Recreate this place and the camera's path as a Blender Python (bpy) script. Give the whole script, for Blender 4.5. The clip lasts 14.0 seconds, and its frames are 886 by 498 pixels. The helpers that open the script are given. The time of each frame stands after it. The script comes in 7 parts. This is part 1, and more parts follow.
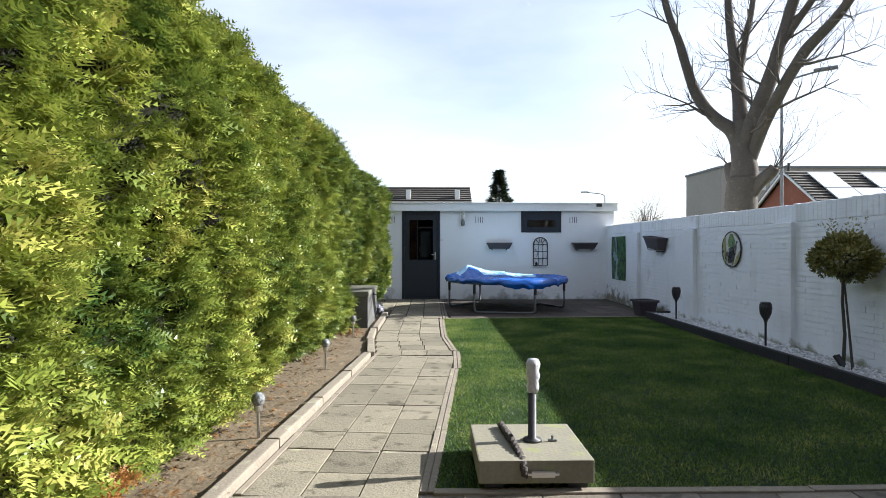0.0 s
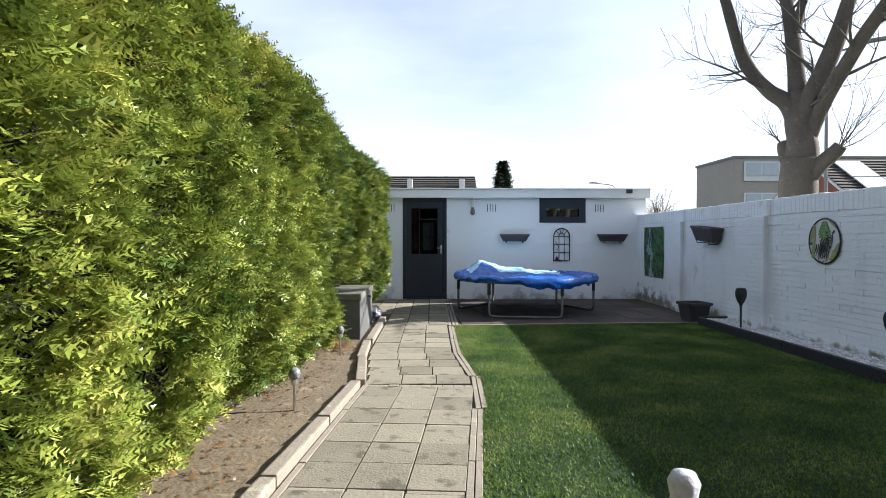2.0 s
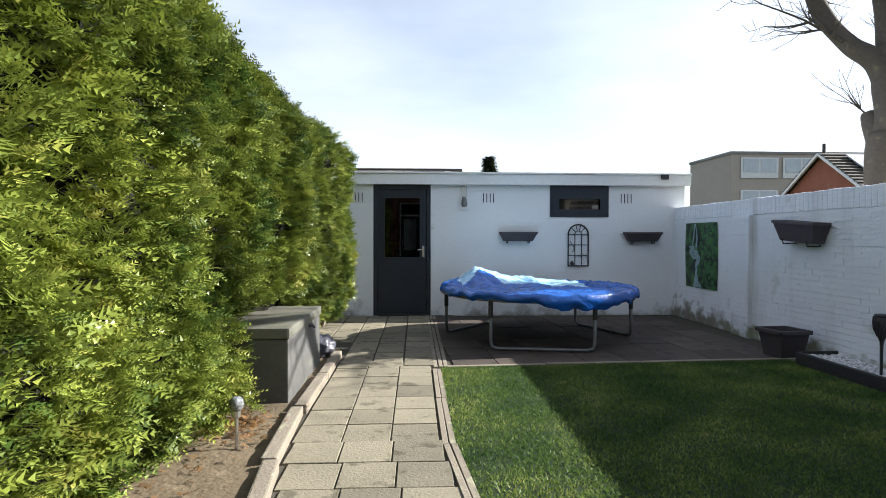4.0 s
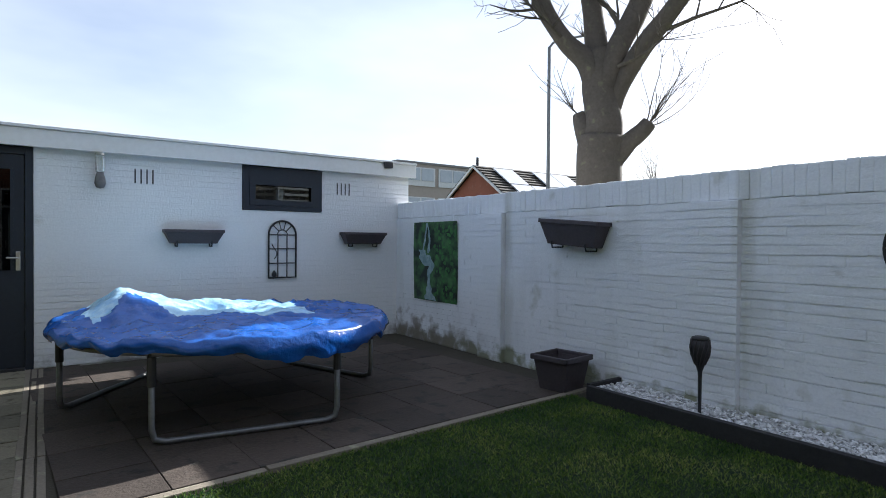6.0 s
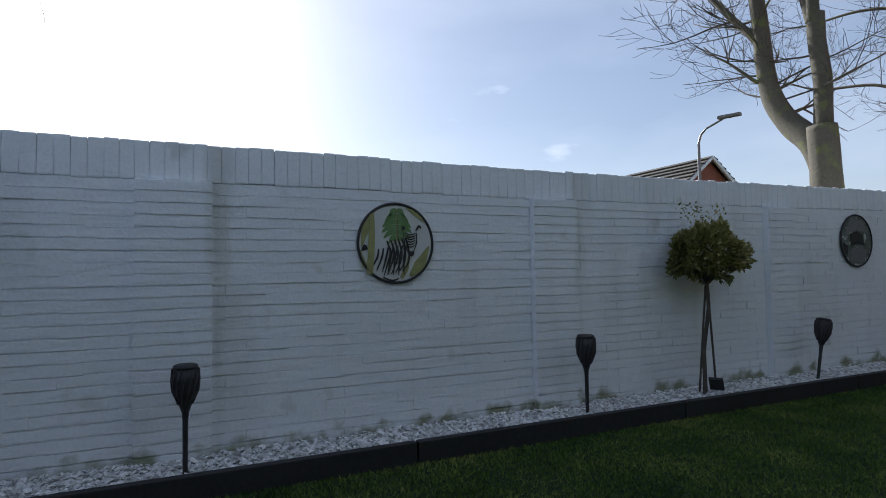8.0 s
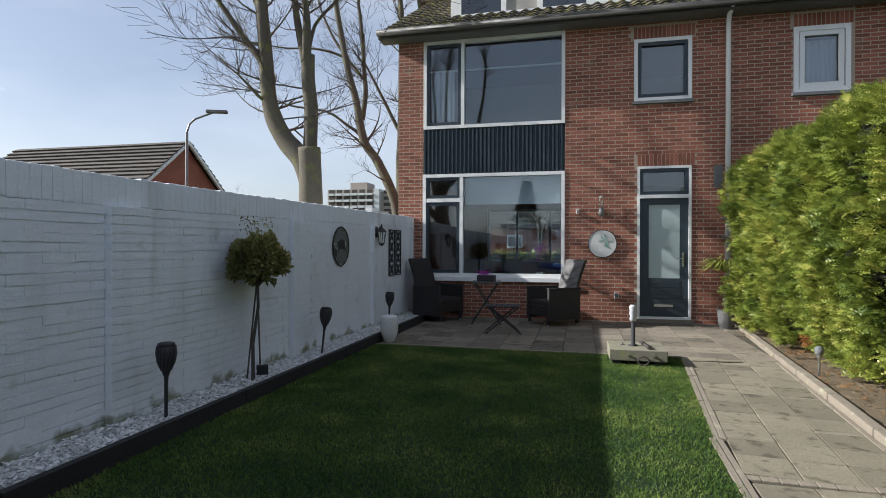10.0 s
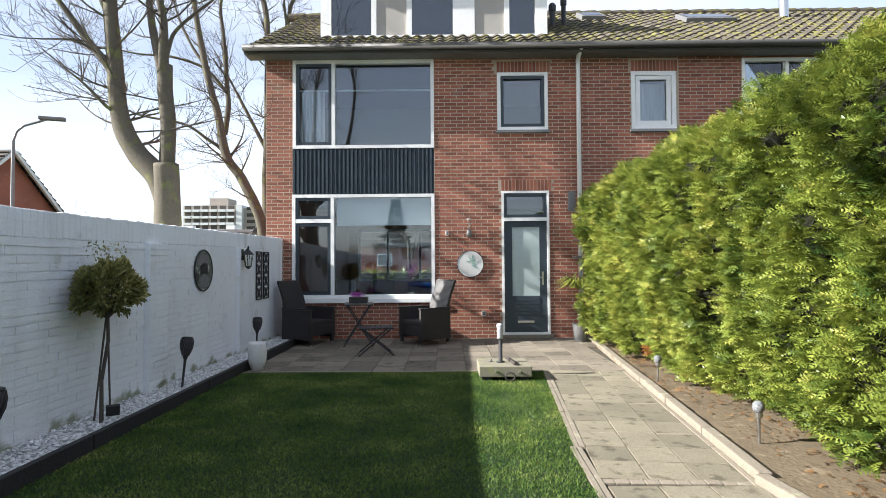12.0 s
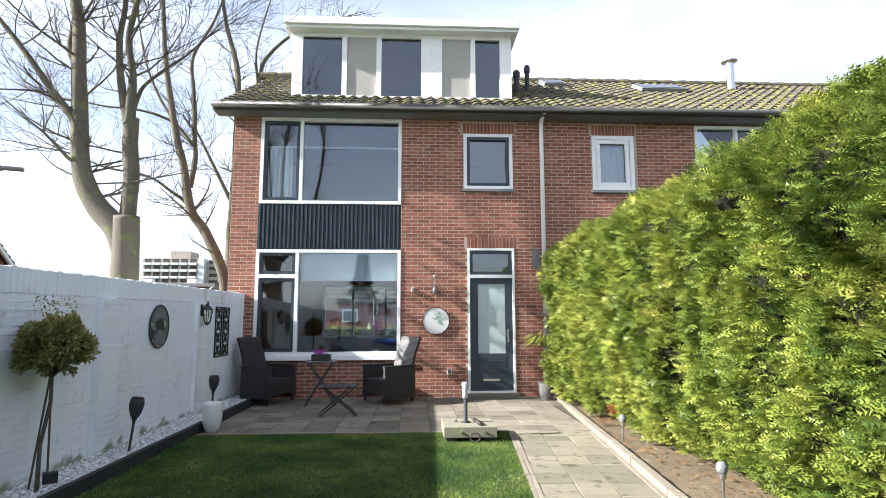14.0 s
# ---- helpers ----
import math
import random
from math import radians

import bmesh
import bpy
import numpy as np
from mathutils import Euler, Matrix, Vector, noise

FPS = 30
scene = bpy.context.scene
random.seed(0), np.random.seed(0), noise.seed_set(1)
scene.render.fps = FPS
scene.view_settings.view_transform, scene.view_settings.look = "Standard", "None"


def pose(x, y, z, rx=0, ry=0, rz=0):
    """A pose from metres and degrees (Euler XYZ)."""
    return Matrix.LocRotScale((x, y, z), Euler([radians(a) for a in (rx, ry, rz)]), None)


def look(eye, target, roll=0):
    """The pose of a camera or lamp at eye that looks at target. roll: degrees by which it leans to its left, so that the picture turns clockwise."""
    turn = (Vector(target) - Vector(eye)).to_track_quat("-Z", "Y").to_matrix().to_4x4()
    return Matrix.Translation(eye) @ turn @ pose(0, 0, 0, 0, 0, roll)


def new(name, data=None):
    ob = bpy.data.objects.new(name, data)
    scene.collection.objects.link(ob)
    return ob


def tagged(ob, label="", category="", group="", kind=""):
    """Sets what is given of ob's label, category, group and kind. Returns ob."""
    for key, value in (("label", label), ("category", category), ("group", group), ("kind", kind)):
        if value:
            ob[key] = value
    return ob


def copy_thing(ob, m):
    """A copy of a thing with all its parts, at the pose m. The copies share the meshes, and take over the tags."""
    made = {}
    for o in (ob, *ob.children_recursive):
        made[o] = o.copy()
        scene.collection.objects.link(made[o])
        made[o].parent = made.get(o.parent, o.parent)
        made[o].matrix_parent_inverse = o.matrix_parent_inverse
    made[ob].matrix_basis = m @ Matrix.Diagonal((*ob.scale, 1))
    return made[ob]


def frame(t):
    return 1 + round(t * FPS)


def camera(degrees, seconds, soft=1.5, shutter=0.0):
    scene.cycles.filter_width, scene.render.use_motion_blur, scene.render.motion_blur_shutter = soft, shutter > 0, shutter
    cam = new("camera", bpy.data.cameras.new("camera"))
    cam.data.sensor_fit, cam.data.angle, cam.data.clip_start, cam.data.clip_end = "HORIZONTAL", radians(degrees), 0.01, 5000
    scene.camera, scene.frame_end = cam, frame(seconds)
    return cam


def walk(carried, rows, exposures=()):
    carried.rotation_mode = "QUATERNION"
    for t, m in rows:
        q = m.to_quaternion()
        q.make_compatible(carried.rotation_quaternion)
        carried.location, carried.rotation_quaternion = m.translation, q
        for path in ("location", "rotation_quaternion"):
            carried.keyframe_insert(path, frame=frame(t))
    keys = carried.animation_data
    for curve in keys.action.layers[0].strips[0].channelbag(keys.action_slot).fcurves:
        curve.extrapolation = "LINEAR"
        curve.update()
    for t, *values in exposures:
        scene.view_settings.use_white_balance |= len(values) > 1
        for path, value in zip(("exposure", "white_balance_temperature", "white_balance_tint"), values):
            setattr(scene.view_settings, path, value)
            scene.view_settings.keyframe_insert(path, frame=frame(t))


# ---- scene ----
cam = camera(76.1, 14.0, soft=0.9)
PATH = [
    (0, (0.055, -0.345, 1.264), (0.099, 1.655, 1.254), -0.0),
    (0.5, (0.01, -0.16, 1.256), (0.054, 1.839, 1.241), 0.1),
    (1, (-0.019, 0.232, 1.244), (0.035, 2.231, 1.218), 0.1),
    (1.5, (-0.026, 0.777, 1.23), (0.018, 2.776, 1.201), -0.0),
    (2, (-0.028, 1.377, 1.236), (0.012, 3.376, 1.203), 0.0),
    (4.5, (0.12, 4.708, 1.245), (0.269, 6.702, 1.207), 0.2),
    (5, (0.24, 5.333, 1.238), (0.545, 7.309, 1.203), 0.2),
    (5.5, (0.268, 5.954, 1.25), (0.979, 7.823, 1.217), 0.3),
    (6, (0.342, 6.543, 1.239), (1.5, 8.173, 1.213), 0.4),
    (6.5, (0.408, 7.058, 1.222), (1.990, 8.283, 1.204), 0.2),
    (7, (0.492, 7.531, 1.185), (2.372, 8.216, 1.179), 0.1),
    (7.5, (0.650, 7.974, 1.118), (2.649, 8.027, 1.138), 0.6),
    (8, (0.950, 8.684, 1.026), (2.760, 7.844, 1.113), -0.9),
    (8.3, (1.044, 8.928, 1.050), (2.664, 7.753, 1.118), -1.1),
    (8.5, (1.094, 9.061, 1.067), (2.572, 7.716, 1.124), -1.3),
    (9, (1.178, 9.338, 1.180), (2.297, 7.680, 1.192), -0.4),
    (9.2, (1.192, 9.445, 1.208), (2.144, 7.687, 1.214), -0.1),
    (11.3, (1.237, 9.644, 1.317), (1.388, 7.650, 1.314), -0.3),
    (11.5, (1.242, 9.652, 1.325), (1.352, 7.655, 1.327), -0.3),
    (12, (1.258, 9.648, 1.326), (1.273, 7.649, 1.384), -0.4),
    (12.5, (1.248, 9.656, 1.335), (1.208, 7.661, 1.468), -0.4),
    (13, (1.236, 9.656, 1.343), (1.165, 7.667, 1.538), -0.2),
    (13.5, (1.243, 9.648, 1.335), (1.149, 7.664, 1.573), -0.2),
    (14, (1.242, 9.649, 1.337), (1.140, 7.668, 1.591), -0.1),
]
EXPOSURES = [(0, 1.55, 6120, 12), (2.2, 1.55, 6120, 12), (4.5, 1.42, 6350, 11), (5.5, 1.29, 6100, 12), (6.5, 1.43, 6000, 12), (7.5, 0.93, 5700, 11),
             (8.3, 0.68, 5850, 11), (9.2, 0.68, 5950, 12), (11.3, 1.40, 6400, 12), (12, 1.64, 6300, 12), (12.7, 1.95, 6250, 12), (14, 1.95, 6200, 12)]
walk(cam, [(t, look(eye, target, roll)) for t, eye, target, roll in PATH], EXPOSURES)

# ---- world, sun, exposure ----
SUN_AZ, SUN_EL = 9.0, 28.0          # degrees from +x towards +y, degrees above the horizon
sun_vec = Vector((math.cos(radians(SUN_EL)) * math.cos(radians(SUN_AZ)),
                  math.cos(radians(SUN_EL)) * math.sin(radians(SUN_AZ)), math.sin(radians(SUN_EL))))
sun_data = bpy.data.lights.new("sun", "SUN")
sun_data.energy, sun_data.angle, sun_data.color = 5.0, radians(0.55), (1.0, 0.965, 0.89)
sun = new("sun", sun_data)
sun.matrix_world = look((30 * sun_vec.x, 30 * sun_vec.y, 30 * sun_vec.z), (0, 0, 0))

world = bpy.data.worlds.new("sky")
scene.world = world
world.use_nodes = True
wn, wl = world.node_tree.nodes, world.node_tree.links
wn.clear()
w_out = wn.new("ShaderNodeOutputWorld")
w_bg = wn.new("ShaderNodeBackground")
w_sky = wn.new("ShaderNodeTexSky")
w_sky.sky_type = "NISHITA"
w_sky.sun_disc = False
w_sky.sun_elevation = radians(SUN_EL)
w_sky.sun_rotation = radians(90 - SUN_AZ)
w_sky.air_density, w_sky.dust_density, w_sky.ozone_density = 1.0, 1.5, 1.8
w_co = wn.new("ShaderNodeTexCoord")
w_map = wn.new("ShaderNodeMapping")
w_map.inputs["Scale"].default_value = (1.0, 1.0, 3.2)
w_noise = wn.new("ShaderNodeTexNoise")
w_noise.inputs["Scale"].default_value, w_noise.inputs["Detail"].default_value = 1.5, 5.0
w_noise.inputs["Roughness"].default_value = 0.5
w_ramp = wn.new("ShaderNodeValToRGB")
w_ramp.color_ramp.elements[0].position, w_ramp.color_ramp.elements[1].position = 0.4, 0.78
w_ramp.color_ramp.elements[0].color, w_ramp.color_ramp.elements[1].color = (0.19, 0.19, 0.19, 1), (0.5, 0.5, 0.5, 1)
w_mix = wn.new("ShaderNodeMix")
w_mix.data_type = "RGBA"
w_mix.inputs["B"].default_value = (10.5, 10.8, 11.2, 1)
wl.new(w_co.outputs["Generated"], w_map.inputs["Vector"])
wl.new(w_map.outputs["Vector"], w_noise.inputs["Vector"])
wl.new(w_noise.outputs["Fac"], w_ramp.inputs["Fac"])
# a few small cloudlets over the thin haze
w_puff = wn.new("ShaderNodeTexNoise")
w_puff.inputs["Scale"].default_value, w_puff.inputs["Detail"].default_value, w_puff.inputs["Roughness"].default_value = 4.2, 6.0, 0.5
wl.new(w_map.outputs["Vector"], w_puff.inputs["Vector"])
w_cut = wn.new("ShaderNodeMapRange")
w_cut.inputs["From Min"].default_value, w_cut.inputs["From Max"].default_value, w_cut.inputs["To Max"].default_value = 0.61, 0.74, 0.6
wl.new(w_puff.outputs["Fac"], w_cut.inputs["Value"])
w_max = wn.new("ShaderNodeMath")
w_max.operation = "MAXIMUM"
wl.new(w_ramp.outputs["Color"], w_max.inputs[0])
wl.new(w_cut.outputs[0], w_max.inputs[1])
wl.new(w_max.outputs[0], w_mix.inputs["Factor"])
wl.new(w_sky.outputs["Color"], w_mix.inputs["A"])
wl.new(w_mix.outputs["Result"], w_bg.inputs["Color"])
w_bg.inputs["Strength"].default_value = 0.062
wl.new(w_bg.outputs["Background"], w_out.inputs["Surface"])


# ---- materials ----
def material(name, colour, second=None, rough=0.7, metal=0.0, grain=40.0, stain=2.0, bump=0.3, bump_scale=None,
             island=0.0, piece=0.0, spec=0.4, third=None, third_at=0.62, amount=0.7, fixed=False):
    """Principled surface: colour and second mixed by two noises; island, piece: brightness steps from piece to piece."""
    m = bpy.data.materials.new(name)
    m.use_nodes = True
    n, l = m.node_tree.nodes, m.node_tree.links
    b = n["Principled BSDF"]
    b.inputs["Roughness"].default_value, b.inputs["Metallic"].default_value = rough, metal
    b.inputs["Specular IOR Level"].default_value = spec
    co = n.new("ShaderNodeTexCoord")
    info = n.new("ShaderNodeObjectInfo")
    shift = n.new("ShaderNodeVectorMath")
    shift.operation = "MULTIPLY_ADD"
    shift.inputs[0].default_value = (1, 1, 1)
    if fixed:
        place = n.new("ShaderNodeNewGeometry")
        l.new(place.outputs["Position"], shift.inputs[0])
    else:
        l.new(co.outputs["Object"], shift.inputs[0])
    shift.inputs[1].default_value = (1, 1, 1)
    off = n.new("ShaderNodeMath")
    off.operation = "MULTIPLY"
    off.inputs[1].default_value = 31.7
    if not fixed:
        l.new(info.outputs["Random"], off.inputs[0])
        l.new(off.outputs[0], shift.inputs[2])
    fine, wide = n.new("ShaderNodeTexNoise"), n.new("ShaderNodeTexNoise")
    fine.inputs["Scale"].default_value, fine.inputs["Detail"].default_value = grain, 5
    wide.inputs["Scale"].default_value, wide.inputs["Detail"].default_value = stain, 6
    wide.inputs["Roughness"].default_value = 0.62
    for t in (fine, wide):
        l.new(shift.outputs[0], t.inputs["Vector"])
    add = n.new("ShaderNodeMath")
    add.operation = "ADD"
    l.new(fine.outputs["Fac"], add.inputs[0])
    l.new(wide.outputs["Fac"], add.inputs[1])
    rng = n.new("ShaderNodeMapRange")
    rng.inputs["From Min"].default_value, rng.inputs["From Max"].default_value = 0.72, 1.28
    rng.inputs["To Max"].default_value = amount
    l.new(add.outputs[0], rng.inputs["Value"])
    mix = n.new("ShaderNodeMix")
    mix.data_type = "RGBA"
    mix.inputs["A"].default_value = (*colour, 1)
    mix.inputs["B"].default_value = (*(second or [c * 0.6 for c in colour]), 1)
    l.new(rng.outputs[0], mix.inputs["Factor"])
    col = mix.outputs["Result"]
    if third:
        spot = n.new("ShaderNodeTexNoise")
        spot.inputs["Scale"].default_value, spot.inputs["Detail"].default_value = stain * 2.7, 7
        l.new(shift.outputs[0], spot.inputs["Vector"])
        cut = n.new("ShaderNodeMapRange")
        cut.inputs["From Min"].default_value, cut.inputs["From Max"].default_value = third_at, third_at + 0.1
        l.new(spot.outputs["Fac"], cut.inputs["Value"])
        mx = n.new("ShaderNodeMix")
        mx.data_type = "RGBA"
        mx.inputs["B"].default_value = (*third, 1)
        l.new(cut.outputs[0], mx.inputs["Factor"])
        l.new(col, mx.inputs["A"])
        col = mx.outputs["Result"]
    if island or piece:
        hsv = n.new("ShaderNodeHueSaturation")
        r = n.new("ShaderNodeMapRange")
        s = island or piece
        r.inputs["To Min"].default_value, r.inputs["To Max"].default_value = 1 - s, 1 + s
        if island:
            geo = n.new("ShaderNodeNewGeometry")
            l.new(geo.outputs["Random Per Island"], r.inputs["Value"])
        else:
            l.new(info.outputs["Random"], r.inputs["Value"])
        l.new(r.outputs[0], hsv.inputs["Value"])
        l.new(col, hsv.inputs["Color"])
        col = hsv.outputs["Color"]
    l.new(col, b.inputs["Base Color"])
    if bump:
        bm = n.new("ShaderNodeBump")
        bm.inputs["Strength"].default_value, bm.inputs["Distance"].default_value = bump, 0.01
        if bump_scale:
            t = n.new("ShaderNodeTexNoise")
            t.inputs["Scale"].default_value, t.inputs["Detail"].default_value = bump_scale, 6
            l.new(shift.outputs[0], t.inputs["Vector"])
            l.new(t.outputs["Fac"], bm.inputs["Height"])
        else:
            l.new(add.outputs[0], bm.inputs["Height"])
        l.new(bm.outputs["Normal"], b.inputs["Normal"])
    return m


def foliage(name, low, high, tips=None, clear=0.28, along=False, gloss=0.5):
    """Leaf surface: diffuse and translucent, its green changing from spray to spray and over the whole plant."""
    m = bpy.data.materials.new(name)
    m.use_nodes = True
    n, l = m.node_tree.nodes, m.node_tree.links
    b = n["Principled BSDF"]
    out = n["Material Output"]
    b.inputs["Roughness"].default_value = 0.4
    b.inputs["Specular IOR Level"].default_value = gloss
    geo, co, ns = n.new("ShaderNodeNewGeometry"), n.new("ShaderNodeTexCoord"), n.new("ShaderNodeTexNoise")
    ns.inputs["Scale"].default_value, ns.inputs["Detail"].default_value = 1.7, 4
    l.new(co.outputs["Object"], ns.inputs["Vector"])
    add = n.new("ShaderNodeMath")
    add.operation = "MULTIPLY_ADD"
    add.inputs[1].default_value = 0.42
    l.new(geo.outputs["Random Per Island"], add.inputs[0])
    l.new(ns.outputs["Fac"], add.inputs[2])
    mixed = add.outputs[0]
    if along:
        # the row of plants turns from yellowish to deeper green down the garden
        sep, grow = n.new("ShaderNodeSeparateXYZ"), n.new("ShaderNodeMapRange")
        l.new(co.outputs["Object"], sep.inputs[0])
        grow.inputs["From Min"].default_value, grow.inputs["From Max"].default_value = 2.0, 6.5
        grow.inputs["To Min"].default_value, grow.inputs["To Max"].default_value = 0.05, -0.03
        l.new(sep.outputs["Y"], grow.inputs["Value"])
        total = n.new("ShaderNodeMath")
        l.new(mixed, total.inputs[0])
        l.new(grow.outputs[0], total.inputs[1])
        mixed = total.outputs[0]
    ramp = n.new("ShaderNodeValToRGB")
    e = ramp.color_ramp.elements
    e[0].position, e[0].color = 0.4, (*low, 1)
    e[1].position, e[1].color = 0.86, (*high, 1)
    if tips:
        t = ramp.color_ramp.elements.new(1.0)
        t.color = (*tips, 1)
    l.new(mixed, ramp.inputs["Fac"])
    l.new(ramp.outputs["Color"], b.inputs["Base Color"])
    tr = n.new("ShaderNodeBsdfTranslucent")
    l.new(ramp.outputs["Color"], tr.inputs["Color"])
    ms = n.new("ShaderNodeMixShader")
    ms.inputs["Fac"].default_value = clear
    l.new(b.outputs["BSDF"], ms.inputs[1])
    l.new(tr.outputs["BSDF"], ms.inputs[2])
    l.new(ms.outputs["Shader"], out.inputs["Surface"])
    return m


def glass(name, tint=(0.9, 0.95, 0.97), ior=1.6, rough=0.0):
    m = bpy.data.materials.new(name)
    m.use_nodes = True
    n, l = m.node_tree.nodes, m.node_tree.links
    out = n["Material Output"]
    n.remove(n["Principled BSDF"])
    fr, tr, gl, ms = (n.new(k) for k in ("ShaderNodeFresnel", "ShaderNodeBsdfTransparent", "ShaderNodeBsdfGlossy", "ShaderNodeMixShader"))
    fr.inputs["IOR"].default_value = ior
    tr.inputs["Color"].default_value = (*tint, 1)
    gl.inputs["Roughness"].default_value = rough
    gl.inputs["Color"].default_value = (0.95, 0.97, 1, 1)
    l.new(fr.outputs[0], ms.inputs["Fac"])
    l.new(tr.outputs[0], ms.inputs[1])
    l.new(gl.outputs[0], ms.inputs[2])
    l.new(ms.outputs[0], out.inputs["Surface"])
    return m


def painted_brick():
    """White masonry paint with weather streaks, and algae in broken patches along the foot and the coping."""
    m = material("white_masonry_paint", (0.83, 0.85, 0.88), (0.7, 0.72, 0.75), rough=0.75, grain=60, stain=1.1, bump=0.35,
                 third=(0.56, 0.57, 0.54), third_at=0.64, fixed=True)
    n, l = m.node_tree.nodes, m.node_tree.links
    b = n["Principled BSDF"]
    src = b.inputs["Base Color"].links[0].from_socket
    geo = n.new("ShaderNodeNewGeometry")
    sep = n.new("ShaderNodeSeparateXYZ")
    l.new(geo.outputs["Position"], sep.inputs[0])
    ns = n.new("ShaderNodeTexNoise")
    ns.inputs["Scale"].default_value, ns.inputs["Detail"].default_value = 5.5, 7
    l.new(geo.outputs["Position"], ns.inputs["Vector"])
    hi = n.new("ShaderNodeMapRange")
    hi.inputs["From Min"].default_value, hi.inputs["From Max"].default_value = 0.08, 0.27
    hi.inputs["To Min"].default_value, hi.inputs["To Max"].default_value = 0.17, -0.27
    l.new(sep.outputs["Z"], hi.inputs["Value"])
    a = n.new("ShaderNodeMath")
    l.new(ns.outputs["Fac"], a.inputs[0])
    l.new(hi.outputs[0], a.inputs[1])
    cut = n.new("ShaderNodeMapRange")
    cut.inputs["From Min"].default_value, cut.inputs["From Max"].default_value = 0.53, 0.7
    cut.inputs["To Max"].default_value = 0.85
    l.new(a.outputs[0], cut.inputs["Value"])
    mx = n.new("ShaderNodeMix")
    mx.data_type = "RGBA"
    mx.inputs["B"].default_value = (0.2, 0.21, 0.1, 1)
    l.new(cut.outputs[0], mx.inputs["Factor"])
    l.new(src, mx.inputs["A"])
    # rain streaks: noise drawn out downwards
    drawn = n.new("ShaderNodeMapping")
    drawn.inputs["Scale"].default_value = (3.1, 3.1, 0.7)
    l.new(geo.outputs["Position"], drawn.inputs["Vector"])
    run_noise = n.new("ShaderNodeTexNoise")
    run_noise.inputs["Scale"].default_value, run_noise.inputs["Detail"].default_value = 1.0, 8
    l.new(drawn.outputs["Vector"], run_noise.inputs["Vector"])
    streak = n.new("ShaderNodeMapRange")
    streak.inputs["From Min"].default_value, streak.inputs["From Max"].default_value = 0.53, 0.74
    streak.inputs["To Max"].default_value = 0.26
    l.new(run_noise.outputs["Fac"], streak.inputs["Value"])
    dirt = n.new("ShaderNodeMix")
    dirt.data_type = "RGBA"
    dirt.inputs["B"].default_value = (0.42, 0.42, 0.4, 1)
    l.new(streak.outputs[0], dirt.inputs["Factor"])
    l.new(mx.outputs["Result"], dirt.inputs["A"])
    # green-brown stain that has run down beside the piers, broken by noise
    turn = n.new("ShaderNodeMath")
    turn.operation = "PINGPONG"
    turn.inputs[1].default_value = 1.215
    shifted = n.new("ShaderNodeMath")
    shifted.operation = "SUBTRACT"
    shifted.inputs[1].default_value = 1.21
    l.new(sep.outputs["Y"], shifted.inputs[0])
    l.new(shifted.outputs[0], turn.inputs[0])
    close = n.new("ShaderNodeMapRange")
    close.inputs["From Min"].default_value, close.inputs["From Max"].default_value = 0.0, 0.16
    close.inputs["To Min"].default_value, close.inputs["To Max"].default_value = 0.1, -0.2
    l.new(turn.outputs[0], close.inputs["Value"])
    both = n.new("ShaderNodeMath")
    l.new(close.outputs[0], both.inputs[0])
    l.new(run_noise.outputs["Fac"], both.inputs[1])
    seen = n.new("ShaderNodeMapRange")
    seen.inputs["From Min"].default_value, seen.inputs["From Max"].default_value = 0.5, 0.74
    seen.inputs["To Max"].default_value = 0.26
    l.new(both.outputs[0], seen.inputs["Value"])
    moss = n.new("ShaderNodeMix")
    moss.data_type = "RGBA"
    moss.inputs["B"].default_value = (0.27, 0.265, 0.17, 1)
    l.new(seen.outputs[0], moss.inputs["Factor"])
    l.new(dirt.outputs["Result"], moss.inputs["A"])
    # brown damp rising in the corner by the shed
    damp_y = n.new("ShaderNodeMapRange")
    damp_y.inputs["From Min"].default_value, damp_y.inputs["From Max"].default_value = 10.9, 12.2
    l.new(sep.outputs["Y"], damp_y.inputs["Value"])
    damp_z = n.new("ShaderNodeMapRange")
    damp_z.inputs["From Min"].default_value, damp_z.inputs["From Max"].default_value = 0.05, 0.55
    damp_z.inputs["To Min"].default_value, damp_z.inputs["To Max"].default_value = 0.2, -0.28
    l.new(sep.outputs["Z"], damp_z.inputs["Value"])
    damp_n = n.new("ShaderNodeMath")
    l.new(damp_z.outputs[0], damp_n.inputs[0])
    l.new(ns.outputs["Fac"], damp_n.inputs[1])
    damp_c = n.new("ShaderNodeMapRange")
    damp_c.inputs["From Min"].default_value, damp_c.inputs["From Max"].default_value, damp_c.inputs["To Max"].default_value = 0.47, 0.66, 0.8
    l.new(damp_n.outputs[0], damp_c.inputs["Value"])
    damp = n.new("ShaderNodeMath")
    damp.operation = "MULTIPLY"
    l.new(damp_y.outputs[0], damp.inputs[0])
    l.new(damp_c.outputs[0], damp.inputs[1])
    brown = n.new("ShaderNodeMix")
    brown.data_type = "RGBA"
    brown.inputs["B"].default_value = (0.2, 0.17, 0.14, 1)
    l.new(damp.outputs[0], brown.inputs["Factor"])
    l.new(moss.outputs["Result"], brown.inputs["A"])
    l.new(brown.outputs["Result"], b.inputs["Base Color"])
    # lumpy courses under thick paint
    lump_map = n.new("ShaderNodeMapping")
    lump_map.inputs["Scale"].default_value = (5.0, 5.0, 17.0)
    l.new(geo.outputs["Position"], lump_map.inputs["Vector"])
    lump = n.new("ShaderNodeTexNoise")
    lump.inputs["Scale"].default_value, lump.inputs["Detail"].default_value = 1.0, 5
